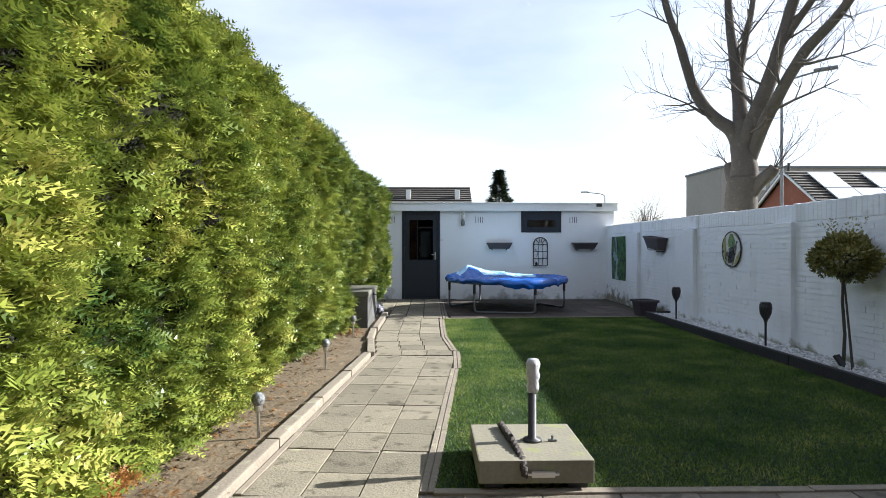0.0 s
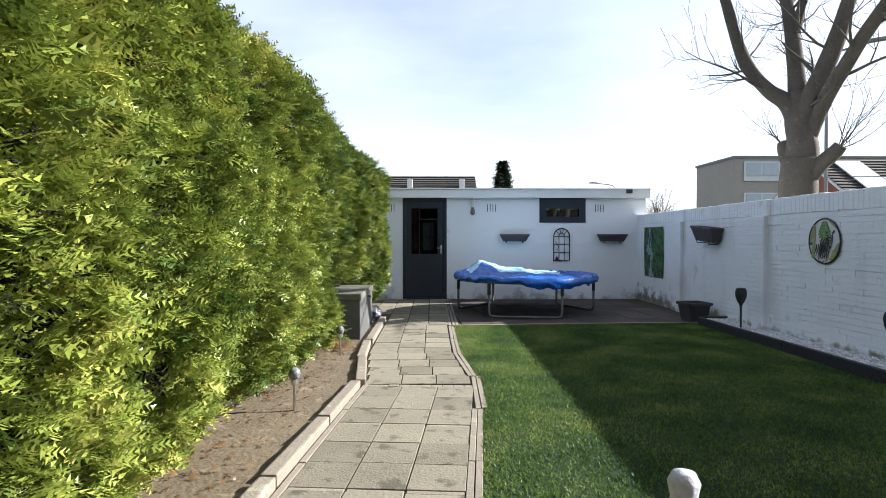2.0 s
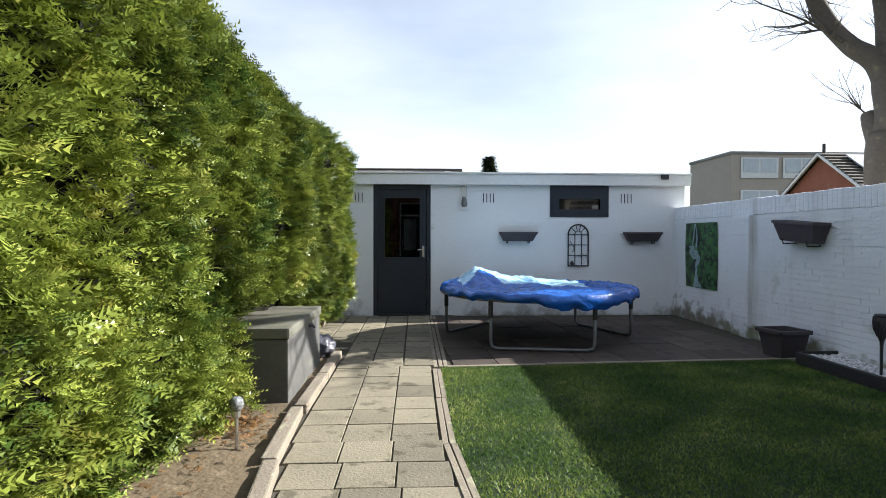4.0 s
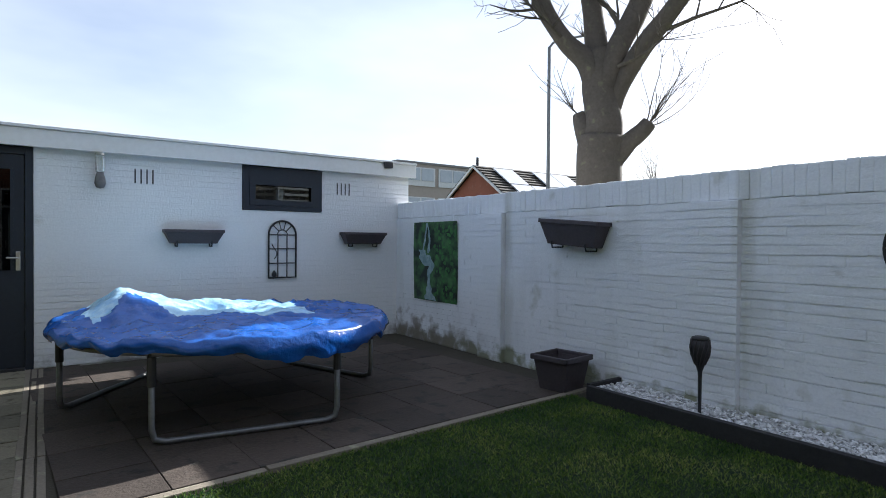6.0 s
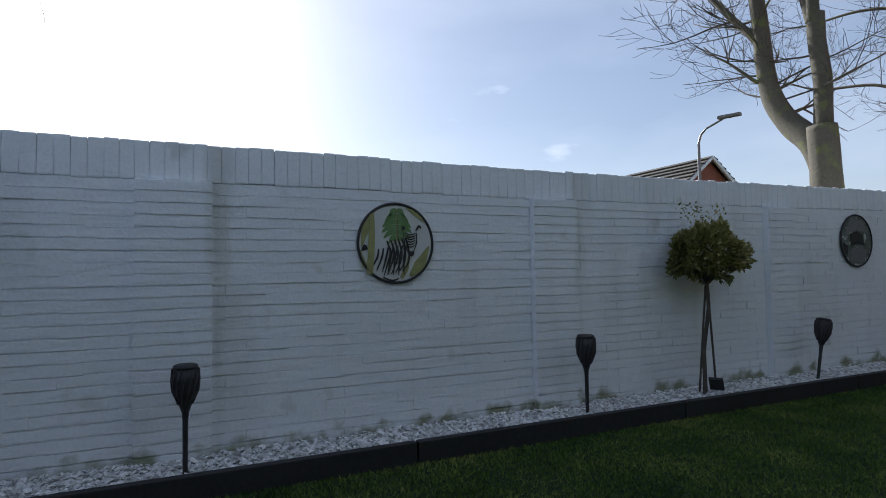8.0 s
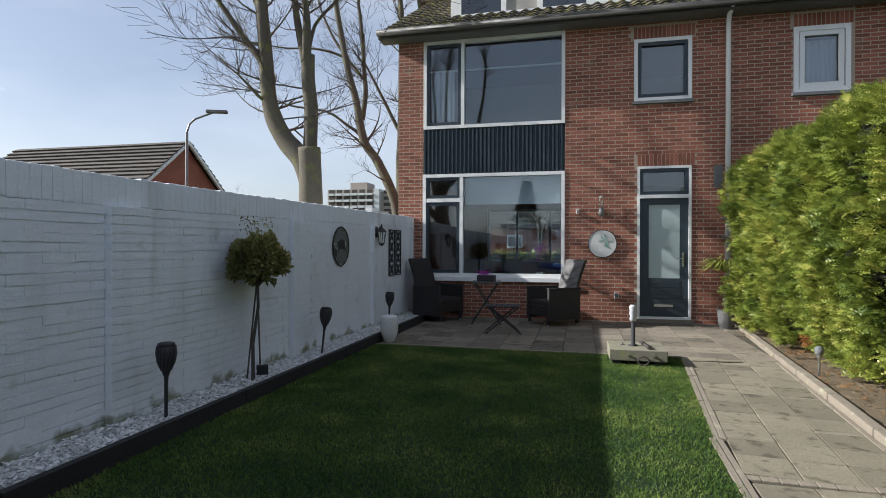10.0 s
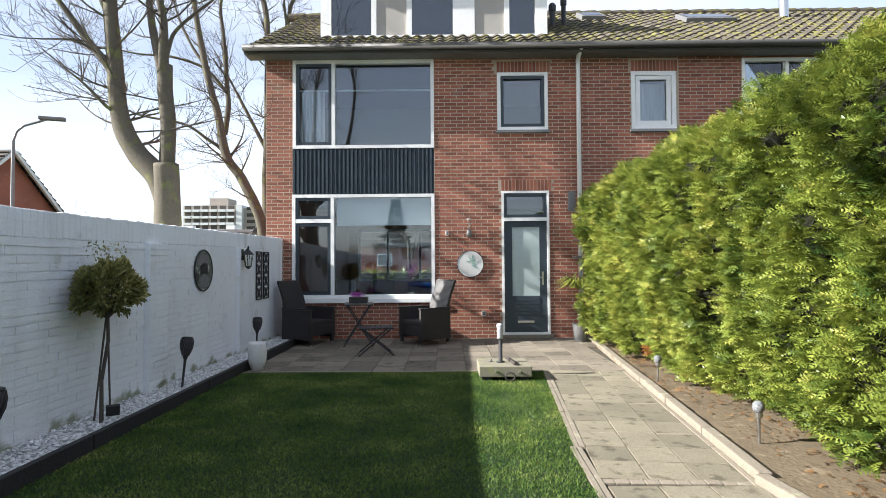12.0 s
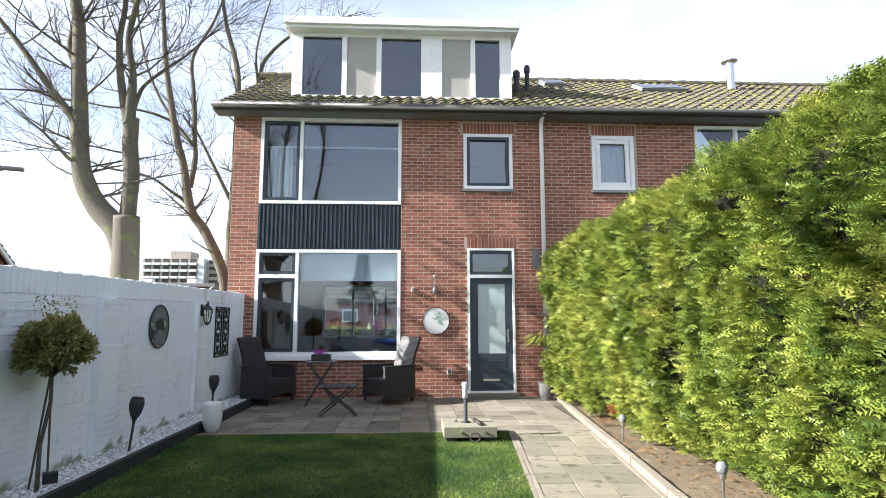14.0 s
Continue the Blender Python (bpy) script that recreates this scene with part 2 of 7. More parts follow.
    l.new(lump_map.outputs["Vector"], lump.inputs["Vector"])
    relief = n.new("ShaderNodeBump")
    relief.inputs["Strength"].default_value, relief.inputs["Distance"].default_value = 0.2, 0.05
    l.new(lump.outputs["Fac"], relief.inputs["Height"])
    l.new(b.inputs["Normal"].links[0].from_socket, relief.inputs["Normal"])
    l.new(relief.outputs["Normal"], b.inputs["Normal"])
    return m


def water_poster():
    m = bpy.data.materials.new("waterfall_print")
    m.use_nodes = True
    n, l = m.node_tree.nodes, m.node_tree.links
    b = n["Principled BSDF"]
    b.inputs["Roughness"].default_value = 0.6
    co = n.new("ShaderNodeTexCoord")
    ns = n.new("ShaderNodeTexNoise")
    ns.inputs["Scale"].default_value, ns.inputs["Detail"].default_value = 7.0, 8
    l.new(co.outputs["Object"], ns.inputs["Vector"])
    ramp = n.new("ShaderNodeValToRGB")
    e = ramp.color_ramp.elements
    e[0].position, e[0].color = 0.4, (0.015, 0.026, 0.022, 1)
    e[1].position, e[1].color = 0.64, (0.07, 0.19, 0.065, 1)
    l.new(ns.outputs["Fac"], ramp.inputs["Fac"])
    l.new(ramp.outputs["Color"], b.inputs["Base Color"])
    return m


def foot_dirt(m):
    """Splashed earth and flaking paint along the foot of a wall, in ragged patches."""
    n, l = m.node_tree.nodes, m.node_tree.links
    b = n["Principled BSDF"]
    src = b.inputs["Base Color"].links[0].from_socket
    geo, sep, ns = n.new("ShaderNodeNewGeometry"), n.new("ShaderNodeSeparateXYZ"), n.new("ShaderNodeTexNoise")
    l.new(geo.outputs["Position"], sep.inputs[0])
    ns.inputs["Scale"].default_value, ns.inputs["Detail"].default_value, ns.inputs["Roughness"].default_value = 2.6, 8, 0.65
    l.new(geo.outputs["Position"], ns.inputs["Vector"])
    fall, total, cut, mx = n.new("ShaderNodeMapRange"), n.new("ShaderNodeMath"), n.new("ShaderNodeMapRange"), n.new("ShaderNodeMix")
    fall.inputs["From Min"].default_value, fall.inputs["From Max"].default_value = 0.0, 0.5
    fall.inputs["To Min"].default_value, fall.inputs["To Max"].default_value = 0.12, -0.25
    l.new(sep.outputs["Z"], fall.inputs["Value"])
    l.new(ns.outputs["Fac"], total.inputs[0])
    l.new(fall.outputs[0], total.inputs[1])
    cut.inputs["From Min"].default_value, cut.inputs["From Max"].default_value, cut.inputs["To Max"].default_value = 0.52, 0.68, 0.75
    l.new(total.outputs[0], cut.inputs["Value"])
    mx.data_type = "RGBA"
    mx.inputs["B"].default_value = (0.22, 0.2, 0.17, 1)
    l.new(cut.outputs[0], mx.inputs["Factor"])
    l.new(src, mx.inputs["A"])
    l.new(mx.outputs["Result"], b.inputs["Base Color"])


M = {}
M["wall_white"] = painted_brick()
M["shed_white"] = material("white_shed_paint", (0.84, 0.85, 0.86), (0.74, 0.75, 0.76), rough=0.75, grain=50, stain=0.9, bump=0.35, third=(0.56, 0.57, 0.55), third_at=0.68)
foot_dirt(M["shed_white"])
M["white_gloss"] = material("white_gloss_paint", (0.82, 0.82, 0.81), (0.72, 0.72, 0.7), rough=0.35, grain=20, stain=1.5, bump=0.05)
M["brick"] = material("red_brick", (0.29, 0.105, 0.064), (0.185, 0.066, 0.043), rough=0.85, grain=70, stain=1.3, bump=0.5, island=0.28, third=(0.27, 0.15, 0.105), third_at=0.63)
M["mortar"] = material("mortar", (0.46, 0.38, 0.3), (0.3, 0.245, 0.2), rough=0.95, grain=90, stain=1.5, bump=0.5)
M["tile"] = material("concrete_paving", (0.222, 0.198, 0.142), (0.132, 0.117, 0.084), rough=0.9, grain=60, stain=3.0, bump=0.5, piece=0.24, third=(0.1, 0.088, 0.06), third_at=0.56)
# stained slabs, darkened further so that their colour carries the shade on them
M["tile_dark"] = material("stained_shaded_paving", (0.085, 0.066, 0.053), (0.042, 0.033, 0.027), rough=0.85, grain=50, stain=2.5, bump=0.5, piece=0.3, third=(0.035, 0.032, 0.027), third_at=0.57)
M["tile_grey"] = material("patio_slab", (0.205, 0.176, 0.135), (0.11, 0.094, 0.074), rough=0.88, grain=60, stain=3.0, bump=0.5, piece=0.3, third=(0.085, 0.078, 0.056), third_at=0.58)
M["kerb"] = material("concrete_kerb", (0.25, 0.215, 0.165), (0.16, 0.138, 0.108), rough=0.9, grain=60, stain=3.0, bump=0.5, third=(0.3, 0.29, 0.2), third_at=0.6)
M["joint"] = material("joint_sand", (0.07, 0.06, 0.045), (0.04, 0.038, 0.025), rough=1.0, grain=80, stain=5, bump=0.5)
M["soil"] = material("soil", (0.15, 0.115, 0.07), (0.085, 0.064, 0.039), rough=1.0, grain=45, stain=2.5, bump=1.0, bump_scale=30, third=(0.2, 0.155, 0.098), third_at=0.58)
# base kept darker than the blades, to deepen the contrast of sun and shade
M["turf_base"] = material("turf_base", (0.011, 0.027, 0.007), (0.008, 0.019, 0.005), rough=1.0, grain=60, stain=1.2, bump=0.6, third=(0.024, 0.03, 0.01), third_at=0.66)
M["turf"] = foliage("turf_blades", (0.014, 0.06, 0.015), (0.155, 0.23, 0.05), (0.36, 0.38, 0.11), clear=0.36, gloss=0.12)
M["earth"] = material("far_grass", (0.07, 0.09, 0.035), (0.05, 0.06, 0.03), rough=1.0, grain=3, stain=0.08, bump=0.3)
M["thuja"] = foliage("thuja_leaf", (0.033, 0.073, 0.014), (0.26, 0.312, 0.052), (0.44, 0.43, 0.105), clear=0.26, along=True)
# near-black core: the shade deep in the hedge is put into its colour
M["thuja_shade"] = material("thuja_shade", (0.008, 0.012, 0.004), (0.016, 0.013, 0.006), rough=1.0, grain=20, stain=4, bump=1.0)
M["brown_leaf"] = foliage("dry_leaf", (0.11, 0.055, 0.024), (0.24, 0.13, 0.05), clear=0.2)
M["dead_spray"] = foliage("dead_spray", (0.24, 0.1, 0.03), (0.46, 0.22, 0.07), clear=0.3)
M["topiary"] = foliage("variegated_leaf", (0.085, 0.105, 0.03), (0.3, 0.27, 0.085), (0.58, 0.5, 0.24), clear=0.2)
M["palm"] = foliage("palm_leaf", (0.12, 0.16, 0.03), (0.3, 0.32, 0.06), clear=0.3)
M["pine"] = foliage("fir_needle", (0.012, 0.02, 0.008), (0.03, 0.045, 0.018), clear=0.1)
M["bark"] = material("grey_bark", (0.105, 0.09, 0.075), (0.06, 0.052, 0.044), rough=0.95, grain=25, stain=3, bump=0.9, bump_scale=18, third=(0.125, 0.12, 0.08), third_at=0.6)
M["bark_pale"] = material("pale_bark", (0.12, 0.105, 0.08), (0.07, 0.062, 0.048), rough=0.95, grain=25, stain=2, bump=0.9, bump_scale=16, third=(0.13, 0.135, 0.055), third_at=0.55)
M["twig"] = material("twig_bark", (0.09, 0.076, 0.062), (0.055, 0.047, 0.038), rough=0.95, grain=30, stain=3, bump=0.2)
M["navy"] = material("navy_paint", (0.022, 0.03, 0.042), (0.016, 0.02, 0.03), rough=0.42, grain=30, stain=1.5, bump=0.08)
M["slate"] = material("slate_paint", (0.035, 0.05, 0.065), (0.028, 0.04, 0.05), rough=0.4, grain=30, stain=1.5, bump=0.08)
M["zinc"] = material("gutter_grey", (0.2, 0.2, 0.2), (0.12, 0.12, 0.12), rough=0.55, metal=0.2, grain=30, stain=2, bump=0.15)
M["gutter_dark"] = material("dark_gutter", (0.075, 0.073, 0.068), (0.045, 0.044, 0.041), rough=0.55, grain=30, stain=2, bump=0.15)
M["steel"] = material("brushed_steel", (0.6, 0.6, 0.6), (0.5, 0.5, 0.5), rough=0.3, metal=1.0, grain=60, stain=4, bump=0.05)
M["galv"] = material("galvanised_tube", (0.24, 0.245, 0.25), (0.15, 0.155, 0.16), rough=0.5, metal=0.7, grain=40, stain=5, bump=0.1)
M["black_plastic"] = material("black_plastic", (0.025, 0.025, 0.027), (0.04, 0.04, 0.042), rough=0.5, grain=40, stain=3, bump=0.1)
M["pot_plastic"] = material("anthracite_plastic", (0.055, 0.046, 0.052), (0.08, 0.068, 0.072), rough=0.55, grain=40, stain=3, bump=0.15)
M["tarp"] = material("blue_tarpaulin", (0.012, 0.115, 0.46), (0.008, 0.07, 0.33), rough=0.22, grain=30, stain=3, bump=1.0, bump_scale=19, spec=0.6)
M["tarp_pale"] = material("tarpaulin_pale_patch", (0.55, 0.82, 0.95), (0.1, 0.36, 0.75), rough=0.2, grain=14, stain=4, bump=1.0, bump_scale=19, spec=0.6)
M["concrete_box"] = material("weathered_slab", (0.225, 0.21, 0.155), (0.16, 0.148, 0.11), rough=0.85, grain=50, stain=3, bump=0.3, third=(0.22, 0.23, 0.11), third_at=0.57)
M["grey_box"] = material("grey_box_plastic", (0.11, 0.11, 0.105), (0.07, 0.07, 0.066), rough=0.6, grain=30, stain=2, bump=0.12, third=(0.17, 0.18, 0.13), third_at=0.6)
M["box_lid"] = material("weathered_lid_plastic", (0.15, 0.145, 0.12), (0.1, 0.1, 0.08), rough=0.65, grain=30, stain=3, bump=0.15, third=(0.1, 0.11, 0.06), third_at=0.55)
M["bag"] = material("grey_plastic_sack", (0.1, 0.1, 0.12), (0.06, 0.06, 0.07), rough=0.3, grain=30, stain=12, bump=0.7, bump_scale=30)
M["rope"] = material("dark_rope", (0.07, 0.06, 0.055), (0.04, 0.035, 0.03), rough=0.9, grain=80, stain=10, bump=0.8)
M["foil"] = material("crumpled_tape", (0.5, 0.5, 0.52), (0.3, 0.3, 0.32), rough=0.35, grain=40, stain=14, bump=0.8, bump_scale=40)
M["pebble"] = material("white_pebble", (0.68, 0.68, 0.68), (0.5, 0.5, 0.5), rough=0.7, grain=60, stain=8, bump=0.2, island=0.3)
M["board"] = material("edging_board", (0.02, 0.02, 0.022), (0.035, 0.034, 0.034), rough=0.8, grain=40, stain=3, bump=0.4)
M["wicker"] = material("dark_wicker", (0.035, 0.03, 0.03), (0.02, 0.018, 0.018), rough=0.55, grain=120, stain=6, bump=0.6)
# paler wicker for a chair back that catches light; also the bistro table's slats
M["wicker_pale"] = material("lit_weave_and_slats", (0.16, 0.155, 0.15), (0.11, 0.105, 0.1), rough=0.6, grain=120, stain=6, bump=0.6)
M["pane"] = glass("window_glass", ior=1.85)
M["dark_pane"] = glass("tinted_glass", (0.35, 0.38, 0.4), 2.0)
M["shed_pane"] = glass("dim_glass", (0.05, 0.053, 0.05), 1.32)
M["globe_glass"] = material("crackle_glass", (0.24, 0.25, 0.26), (0.09, 0.1, 0.1), rough=0.08, grain=60, stain=30, bump=0.5, spec=0.9, amount=1.0)
M["far_glass"] = material("far_window_glass", (0.42, 0.47, 0.52), (0.32, 0.37, 0.42), rough=0.2, grain=2, stain=0.4, bump=0.0)
M["frost"] = material("frosted_glass", (0.42, 0.5, 0.5), (0.36, 0.44, 0.44), rough=0.25, grain=10, stain=6, bump=0.05)
M["room"] = material("room_plaster", (0.3, 0.29, 0.27), (0.25, 0.24, 0.22), rough=0.9, grain=20, stain=1, bump=0.05)
M["room_dark"] = material("room_dark_wall", (0.1, 0.095, 0.09), (0.07, 0.065, 0.06), rough=0.9, grain=20, stain=1, bump=0.05)
M["curtain"] = material("curtain_cloth", (0.6, 0.61, 0.62), (0.5, 0.51, 0.52), rough=0.9, grain=50, stain=2, bump=0.1)
M["blind"] = material("roller_blind", (0.72, 0.78, 0.8), (0.66, 0.72, 0.74), rough=0.9, grain=80, stain=2, bump=0.05)
M["blind_beige"] = material("beige_screen", (0.4, 0.38, 0.35), (0.33, 0.31, 0.28), rough=0.9, grain=80, stain=2, bump=0.05)
M["roof_tile"] = material("mossy_roof_tile", (0.095, 0.08, 0.064), (0.045, 0.04, 0.033), rough=0.95, grain=45, stain=2.2, bump=0.6, piece=0.35, third=(0.15, 0.14, 0.035), third_at=0.51)
M["roof_far"] = material("far_roof_tile", (0.09, 0.08, 0.07), (0.06, 0.054, 0.048), rough=0.95, grain=20, stain=1.0, bump=0.5, island=0.25)
M["concrete_far"] = material("far_concrete", (0.36, 0.32, 0.28), (0.3, 0.27, 0.24), rough=0.9, grain=4, stain=0.3, bump=0.1)
M["band_far"] = material("far_pale_panels", (0.6, 0.62, 0.62), (0.5, 0.52, 0.52), rough=0.8, grain=4, stain=0.3, bump=0.1)
M["solar"] = material("solar_panel", (0.5, 0.52, 0.55), (0.42, 0.44, 0.48), rough=0.25, grain=3, stain=0.4, bump=0.02, spec=0.8)
M["poster"] = water_poster()
M["water"] = material("printed_water", (0.36, 0.48, 0.52), (0.14, 0.24, 0.25), rough=0.6, grain=14, stain=9, bump=0.0, amount=1.0)
M["fern"] = material("printed_fern", (0.08, 0.25, 0.07), (0.03, 0.1, 0.04), rough=0.6, grain=18, stain=8, bump=0.0, amount=1.0)
M["art_white"] = material("plaque_white", (0.62, 0.62, 0.6), (0.55, 0.55, 0.53), rough=0.5, grain=20, stain=3, bump=0.05)
M["art_black"] = material("plaque_black", (0.02, 0.02, 0.022), (0.03, 0.03, 0.03), rough=0.5, grain=20, stain=3, bump=0.05)
M["art_green"] = material("plaque_green", (0.16, 0.27, 0.1), (0.1, 0.18, 0.07), rough=0.5, grain=20, stain=12, bump=0.05)
M["art_olive"] = material("plaque_olive", (0.33, 0.32, 0.13), (0.2, 0.2, 0.08), rough=0.5, grain=20, stain=10, bump=0.05)
M["art_dark"] = material("plaque_dark", (0.13, 0.15, 0.12), (0.04, 0.05, 0.042), rough=0.5, grain=14, stain=7, bump=0.05, third=(0.48, 0.49, 0.46), third_at=0.56)
M["art_teal"] = material("plaque_teal", (0.12, 0.36, 0.26), (0.4, 0.5, 0.45), rough=0.5, grain=12, stain=9, bump=0.05)
M["pink"] = material("pink_petal", (0.45, 0.08, 0.4), (0.3, 0.05, 0.28), rough=0.6, grain=20, stain=10, bump=0.1)
M["white_pot"] = material("white_ceramic", (0.72, 0.71, 0.69), (0.6, 0.59, 0.57), rough=0.4, grain=20, stain=5, bump=0.1)
M["clear"] = glass("lamp_glass", (0.92, 0.94, 0.94), 1.5, 0.05)
M["asphalt"] = material("asphalt", (0.06, 0.06, 0.06), (0.045, 0.045, 0.045), rough=0.95, grain=60, stain=1, bump=0.3)


# ---- building blocks ----
def mesh_of(bm, name):
    me = bpy.data.meshes.new(name)
    bmesh.ops.recalc_face_normals(bm, faces=bm.faces[:])
    bm.to_mesh(me)
    bm.free()
    return me


def part(name, bm, mat, parent=None, label="", smooth=False):
    me = mesh_of(bm, name)
    me.materials.append(M[mat])
    if smooth:
        for p in me.polygons:
            p.use_smooth = True
    ob = new(name, me)
    if parent is not None:
        ob.parent = parent
    if label:
        ob["label"] = label
    return ob


def raw(name, verts, faces, mat, parent=None, label="", kind="", smooth=False):
    """One mesh from arrays, for what is too plentiful to build face by face."""
    me = bpy.data.meshes.new(name)
    me.from_pydata(verts, [], faces)
    me.materials.append(M[mat])
    if smooth:
        me.polygons.foreach_set("use_smooth", [True] * len(me.polygons))
    ob = new(name, me)
    if parent is not None:
        ob.parent = parent
    return tagged(ob, label=label, kind=kind)


def thing(name, label, category, group="", kind="", at=(0, 0, 0)):
    ob = new(name)
    ob.empty_display_size = 0.1
    ob.location = at
    return tagged(ob, label, category, group, kind)


def box(bm, x0, x1, y0, y1, z0, z1, bevel=0.0, turn=None):
    vs = [bm.verts.new((x, y, z)) for z in (z0, z1) for y in (y0, y1) for x in (x0, x1)]
    fs = [bm.faces.new([vs[i] for i in f]) for f in ((0, 2, 3, 1), (4, 5, 7, 6), (0, 1, 5, 4), (2, 6, 7, 3), (0, 4, 6, 2), (1, 3, 7, 5))]
    if turn is not None:
        bmesh.ops.transform(bm, matrix=turn, verts=vs)
    if bevel:
        es = list({e for f in fs for e in f.edges})
        bmesh.ops.bevel(bm, geom=es, offset=bevel, segments=2, profile=0.6, affect="EDGES")
    return bm


def boxed(*a, **k):
    return box(bmesh.new(), *a, **k)


def tube(bm, pts, radii, n=8, cap=True):
    """A round bar along pts."""
    pts = [Vector(p) for p in pts]
    if not isinstance(radii, (list, tuple)):
        radii = [radii] * len(pts)
    rings, side = [], None
    for i, p in enumerate(pts):
        d = (pts[min(i + 1, len(pts) - 1)] - pts[max(i - 1, 0)]).normalized()
        if side is None or abs(side.dot(d)) > 0.99:
            side = d.orthogonal().normalized()
        side = (side - d * side.dot(d)).normalized()
        up = d.cross(side)
        rings.append([bm.verts.new(p + radii[i] * (math.cos(a) * side + math.sin(a) * up)) for a in (2 * math.pi * k / n for k in range(n))])
    for a, b in zip(rings, rings[1:]):
        for k in range(n):
            bm.faces.new((a[k], a[(k + 1) % n], b[(k + 1) % n], b[k]))
    if cap:
        bm.faces.new(rings[0][::-1])
        bm.faces.new(rings[-1])
    return bm


def lathe(bm, profile, centre=(0, 0, 0), n=24, squash=1.0):
    """Turned shape: profile rows of (radius, height)."""
    cx, cy, cz = centre
    rings = [[bm.verts.new((cx + r * math.cos(2 * math.pi * k / n), cy + r * squash * math.sin(2 * math.pi * k / n), cz + z)) for k in range(n)] for r, z in profile]
    for a, b in zip(rings, rings[1:]):
        for k in range(n):
            bm.faces.new((a[k], a[(k + 1) % n], b[(k + 1) % n], b[k]))
    if profile[0][0] > 1e-4:
        bm.faces.new(rings[0][::-1])
    if profile[-1][0] > 1e-4:
        bm.faces.new(rings[-1])
    return bm


def shape(bm, pts, depth, place):
    """A flat outline of (u, v) given thickness, put in place by a matrix."""
    lo = [bm.verts.new(place @ Vector((u, v, 0))) for u, v in pts]
    hi = [bm.verts.new(place @ Vector((u, v, depth))) for u, v in pts]
    bm.faces.new(lo[::-1])
    bm.faces.new(hi)
    k = len(pts)
    for i in range(k):
        bm.faces.new((lo[i], lo[(i + 1) % k], hi[(i + 1) % k], hi[i]))
    return bm


BOX_FACES = np.array([(0, 2, 3, 1), (4, 5, 7, 6), (0, 1, 5, 4), (2, 6, 7, 3), (0, 4, 6, 2), (1, 3, 7, 5)])


def spans(a, b, holes):
    """What is left of the stretch a to b without the holes."""
    left = [(a, b)]
    for h0, h1 in holes:
        left = [s for p, q in left for s in ((p, min(q, h0)), (max(p, h1), q)) if s[1] - s[0] > 0.03]
    return left


def courses(u0, u1, z0, z1, holes=(), length=0.22, course=0.0625, joint=0.011, perpend=None):
    """Bricks in half bond over a stretch of wall without its openings: rows of (u0, u1, z0, z1)."""
    out = []
    for row in range(int((z1 - z0) / course + 0.5)):
        z = z0 + row * course
        cut = [(h[0], h[1]) for h in holes if h[2] < z + course * 0.6 and h[3] > z + course * 0.4]
        for a, b in spans(u0, u1, cut):
            first = math.floor((a - u0) / length) * length + u0 - (row % 2) * length / 2
            k = first
            while k < b:
                p, q = max(k, a) + (perpend or joint) / 2, min(k + length, b) - (perpend or joint) / 2
                if q - p > 0.03:
                    out.append((p, q, z + joint / 2, z + course - joint / 2))
                k += length
    return out


def brick_mesh(name, rows, plane, proud, mat, parent, jitter=0.003, warp=None):
    """All bricks of rows as one mesh. plane(u, depth, z) puts them in the wall."""
    verts, faces = [], []
    rnd = random.Random(len(rows))
    for i, (a, b, c, d) in enumerate(rows):
        j = proud + rnd.uniform(-jitter, jitter)
        s = rnd.uniform(-0.0025, 0.0025)
        for z in (c, d):
            for dep in (-0.02, j):
                for u in (a, b):
                    zz = z + s * (1 if u == b else -1)
                    if warp:
                        zz = warp(u, zz)
                    verts.append(plane(u, dep, zz))
        faces.extend((BOX_FACES + 8 * i).tolist())
    return raw(name, verts, faces, mat, parent, kind="stuff")


def backing(bm, u0, u1, z0, z1, holes, place):
    """Solid wall cut into boxes round its openings. place(u0, u1, z0, z1) adds one box."""
    us = sorted({u0, u1, *[v for h in holes for v in h[:2] if u0 < v < u1]})
    for a, b in zip(us, us[1:]):
        mid = (a + b) / 2
        cut = sorted((h[2], h[3]) for h in holes if h[0] < mid < h[1])
        for c, d in spans(z0, z1, cut):
            place(bm, a, b, c, d)


# ---- the setting ----
WALL_X, SHED_Y, HOUSE_Y = 4.28, 13.17, -0.69


def wall_top(y):
    return 1.755 + max(0.0, 6.0 - y) * 0.0135


bm = bmesh.new()
bmesh.ops.create_grid(bm, x_segments=40, y_segments=40, size=900)
bmesh.ops.translate(bm, verts=bm.verts[:], vec=(0, 0, -0.06))
tagged(part("ground", bm, "earth"), "flat grassy ground reaching to the horizon", "ground", kind="structure")

def path_left(y):
    """Left edge of the path's slabs: it slants towards the lawn, then runs straight on."""
    return -0.72 + 0.092 * (y - 4.53) if y < 6.15 else -0.572 - 0.1 * min(1.4, y - 6.15)


def path_right(y):
    return -0.72 + 0.092 * (y - 4.53) + 0.895 if y < 6.15 else 0.323 - 0.085 * min(1.4, y - 6.15)


# soil bed between kerb and hedge
bm = bmesh.new()
nx, ny = 12, 150


def bed_edge(y):
    if y > 10.2:
        return -1.36
    return path_left(y) - 0.1


grid = [[bm.verts.new((-2.6 + (bed_edge(-0.6 + 13.7 * j / ny) + 2.6) * i / nx, -0.6 + 13.7 * j / ny,
                       0.012 + 0.03 * noise.noise((i * 0.9, j * 0.55, 3)) + 0.015 * noise.noise((i * 2.1, j * 1.7, 9)))) for j in range(ny + 1)] for i in range(nx + 1)]
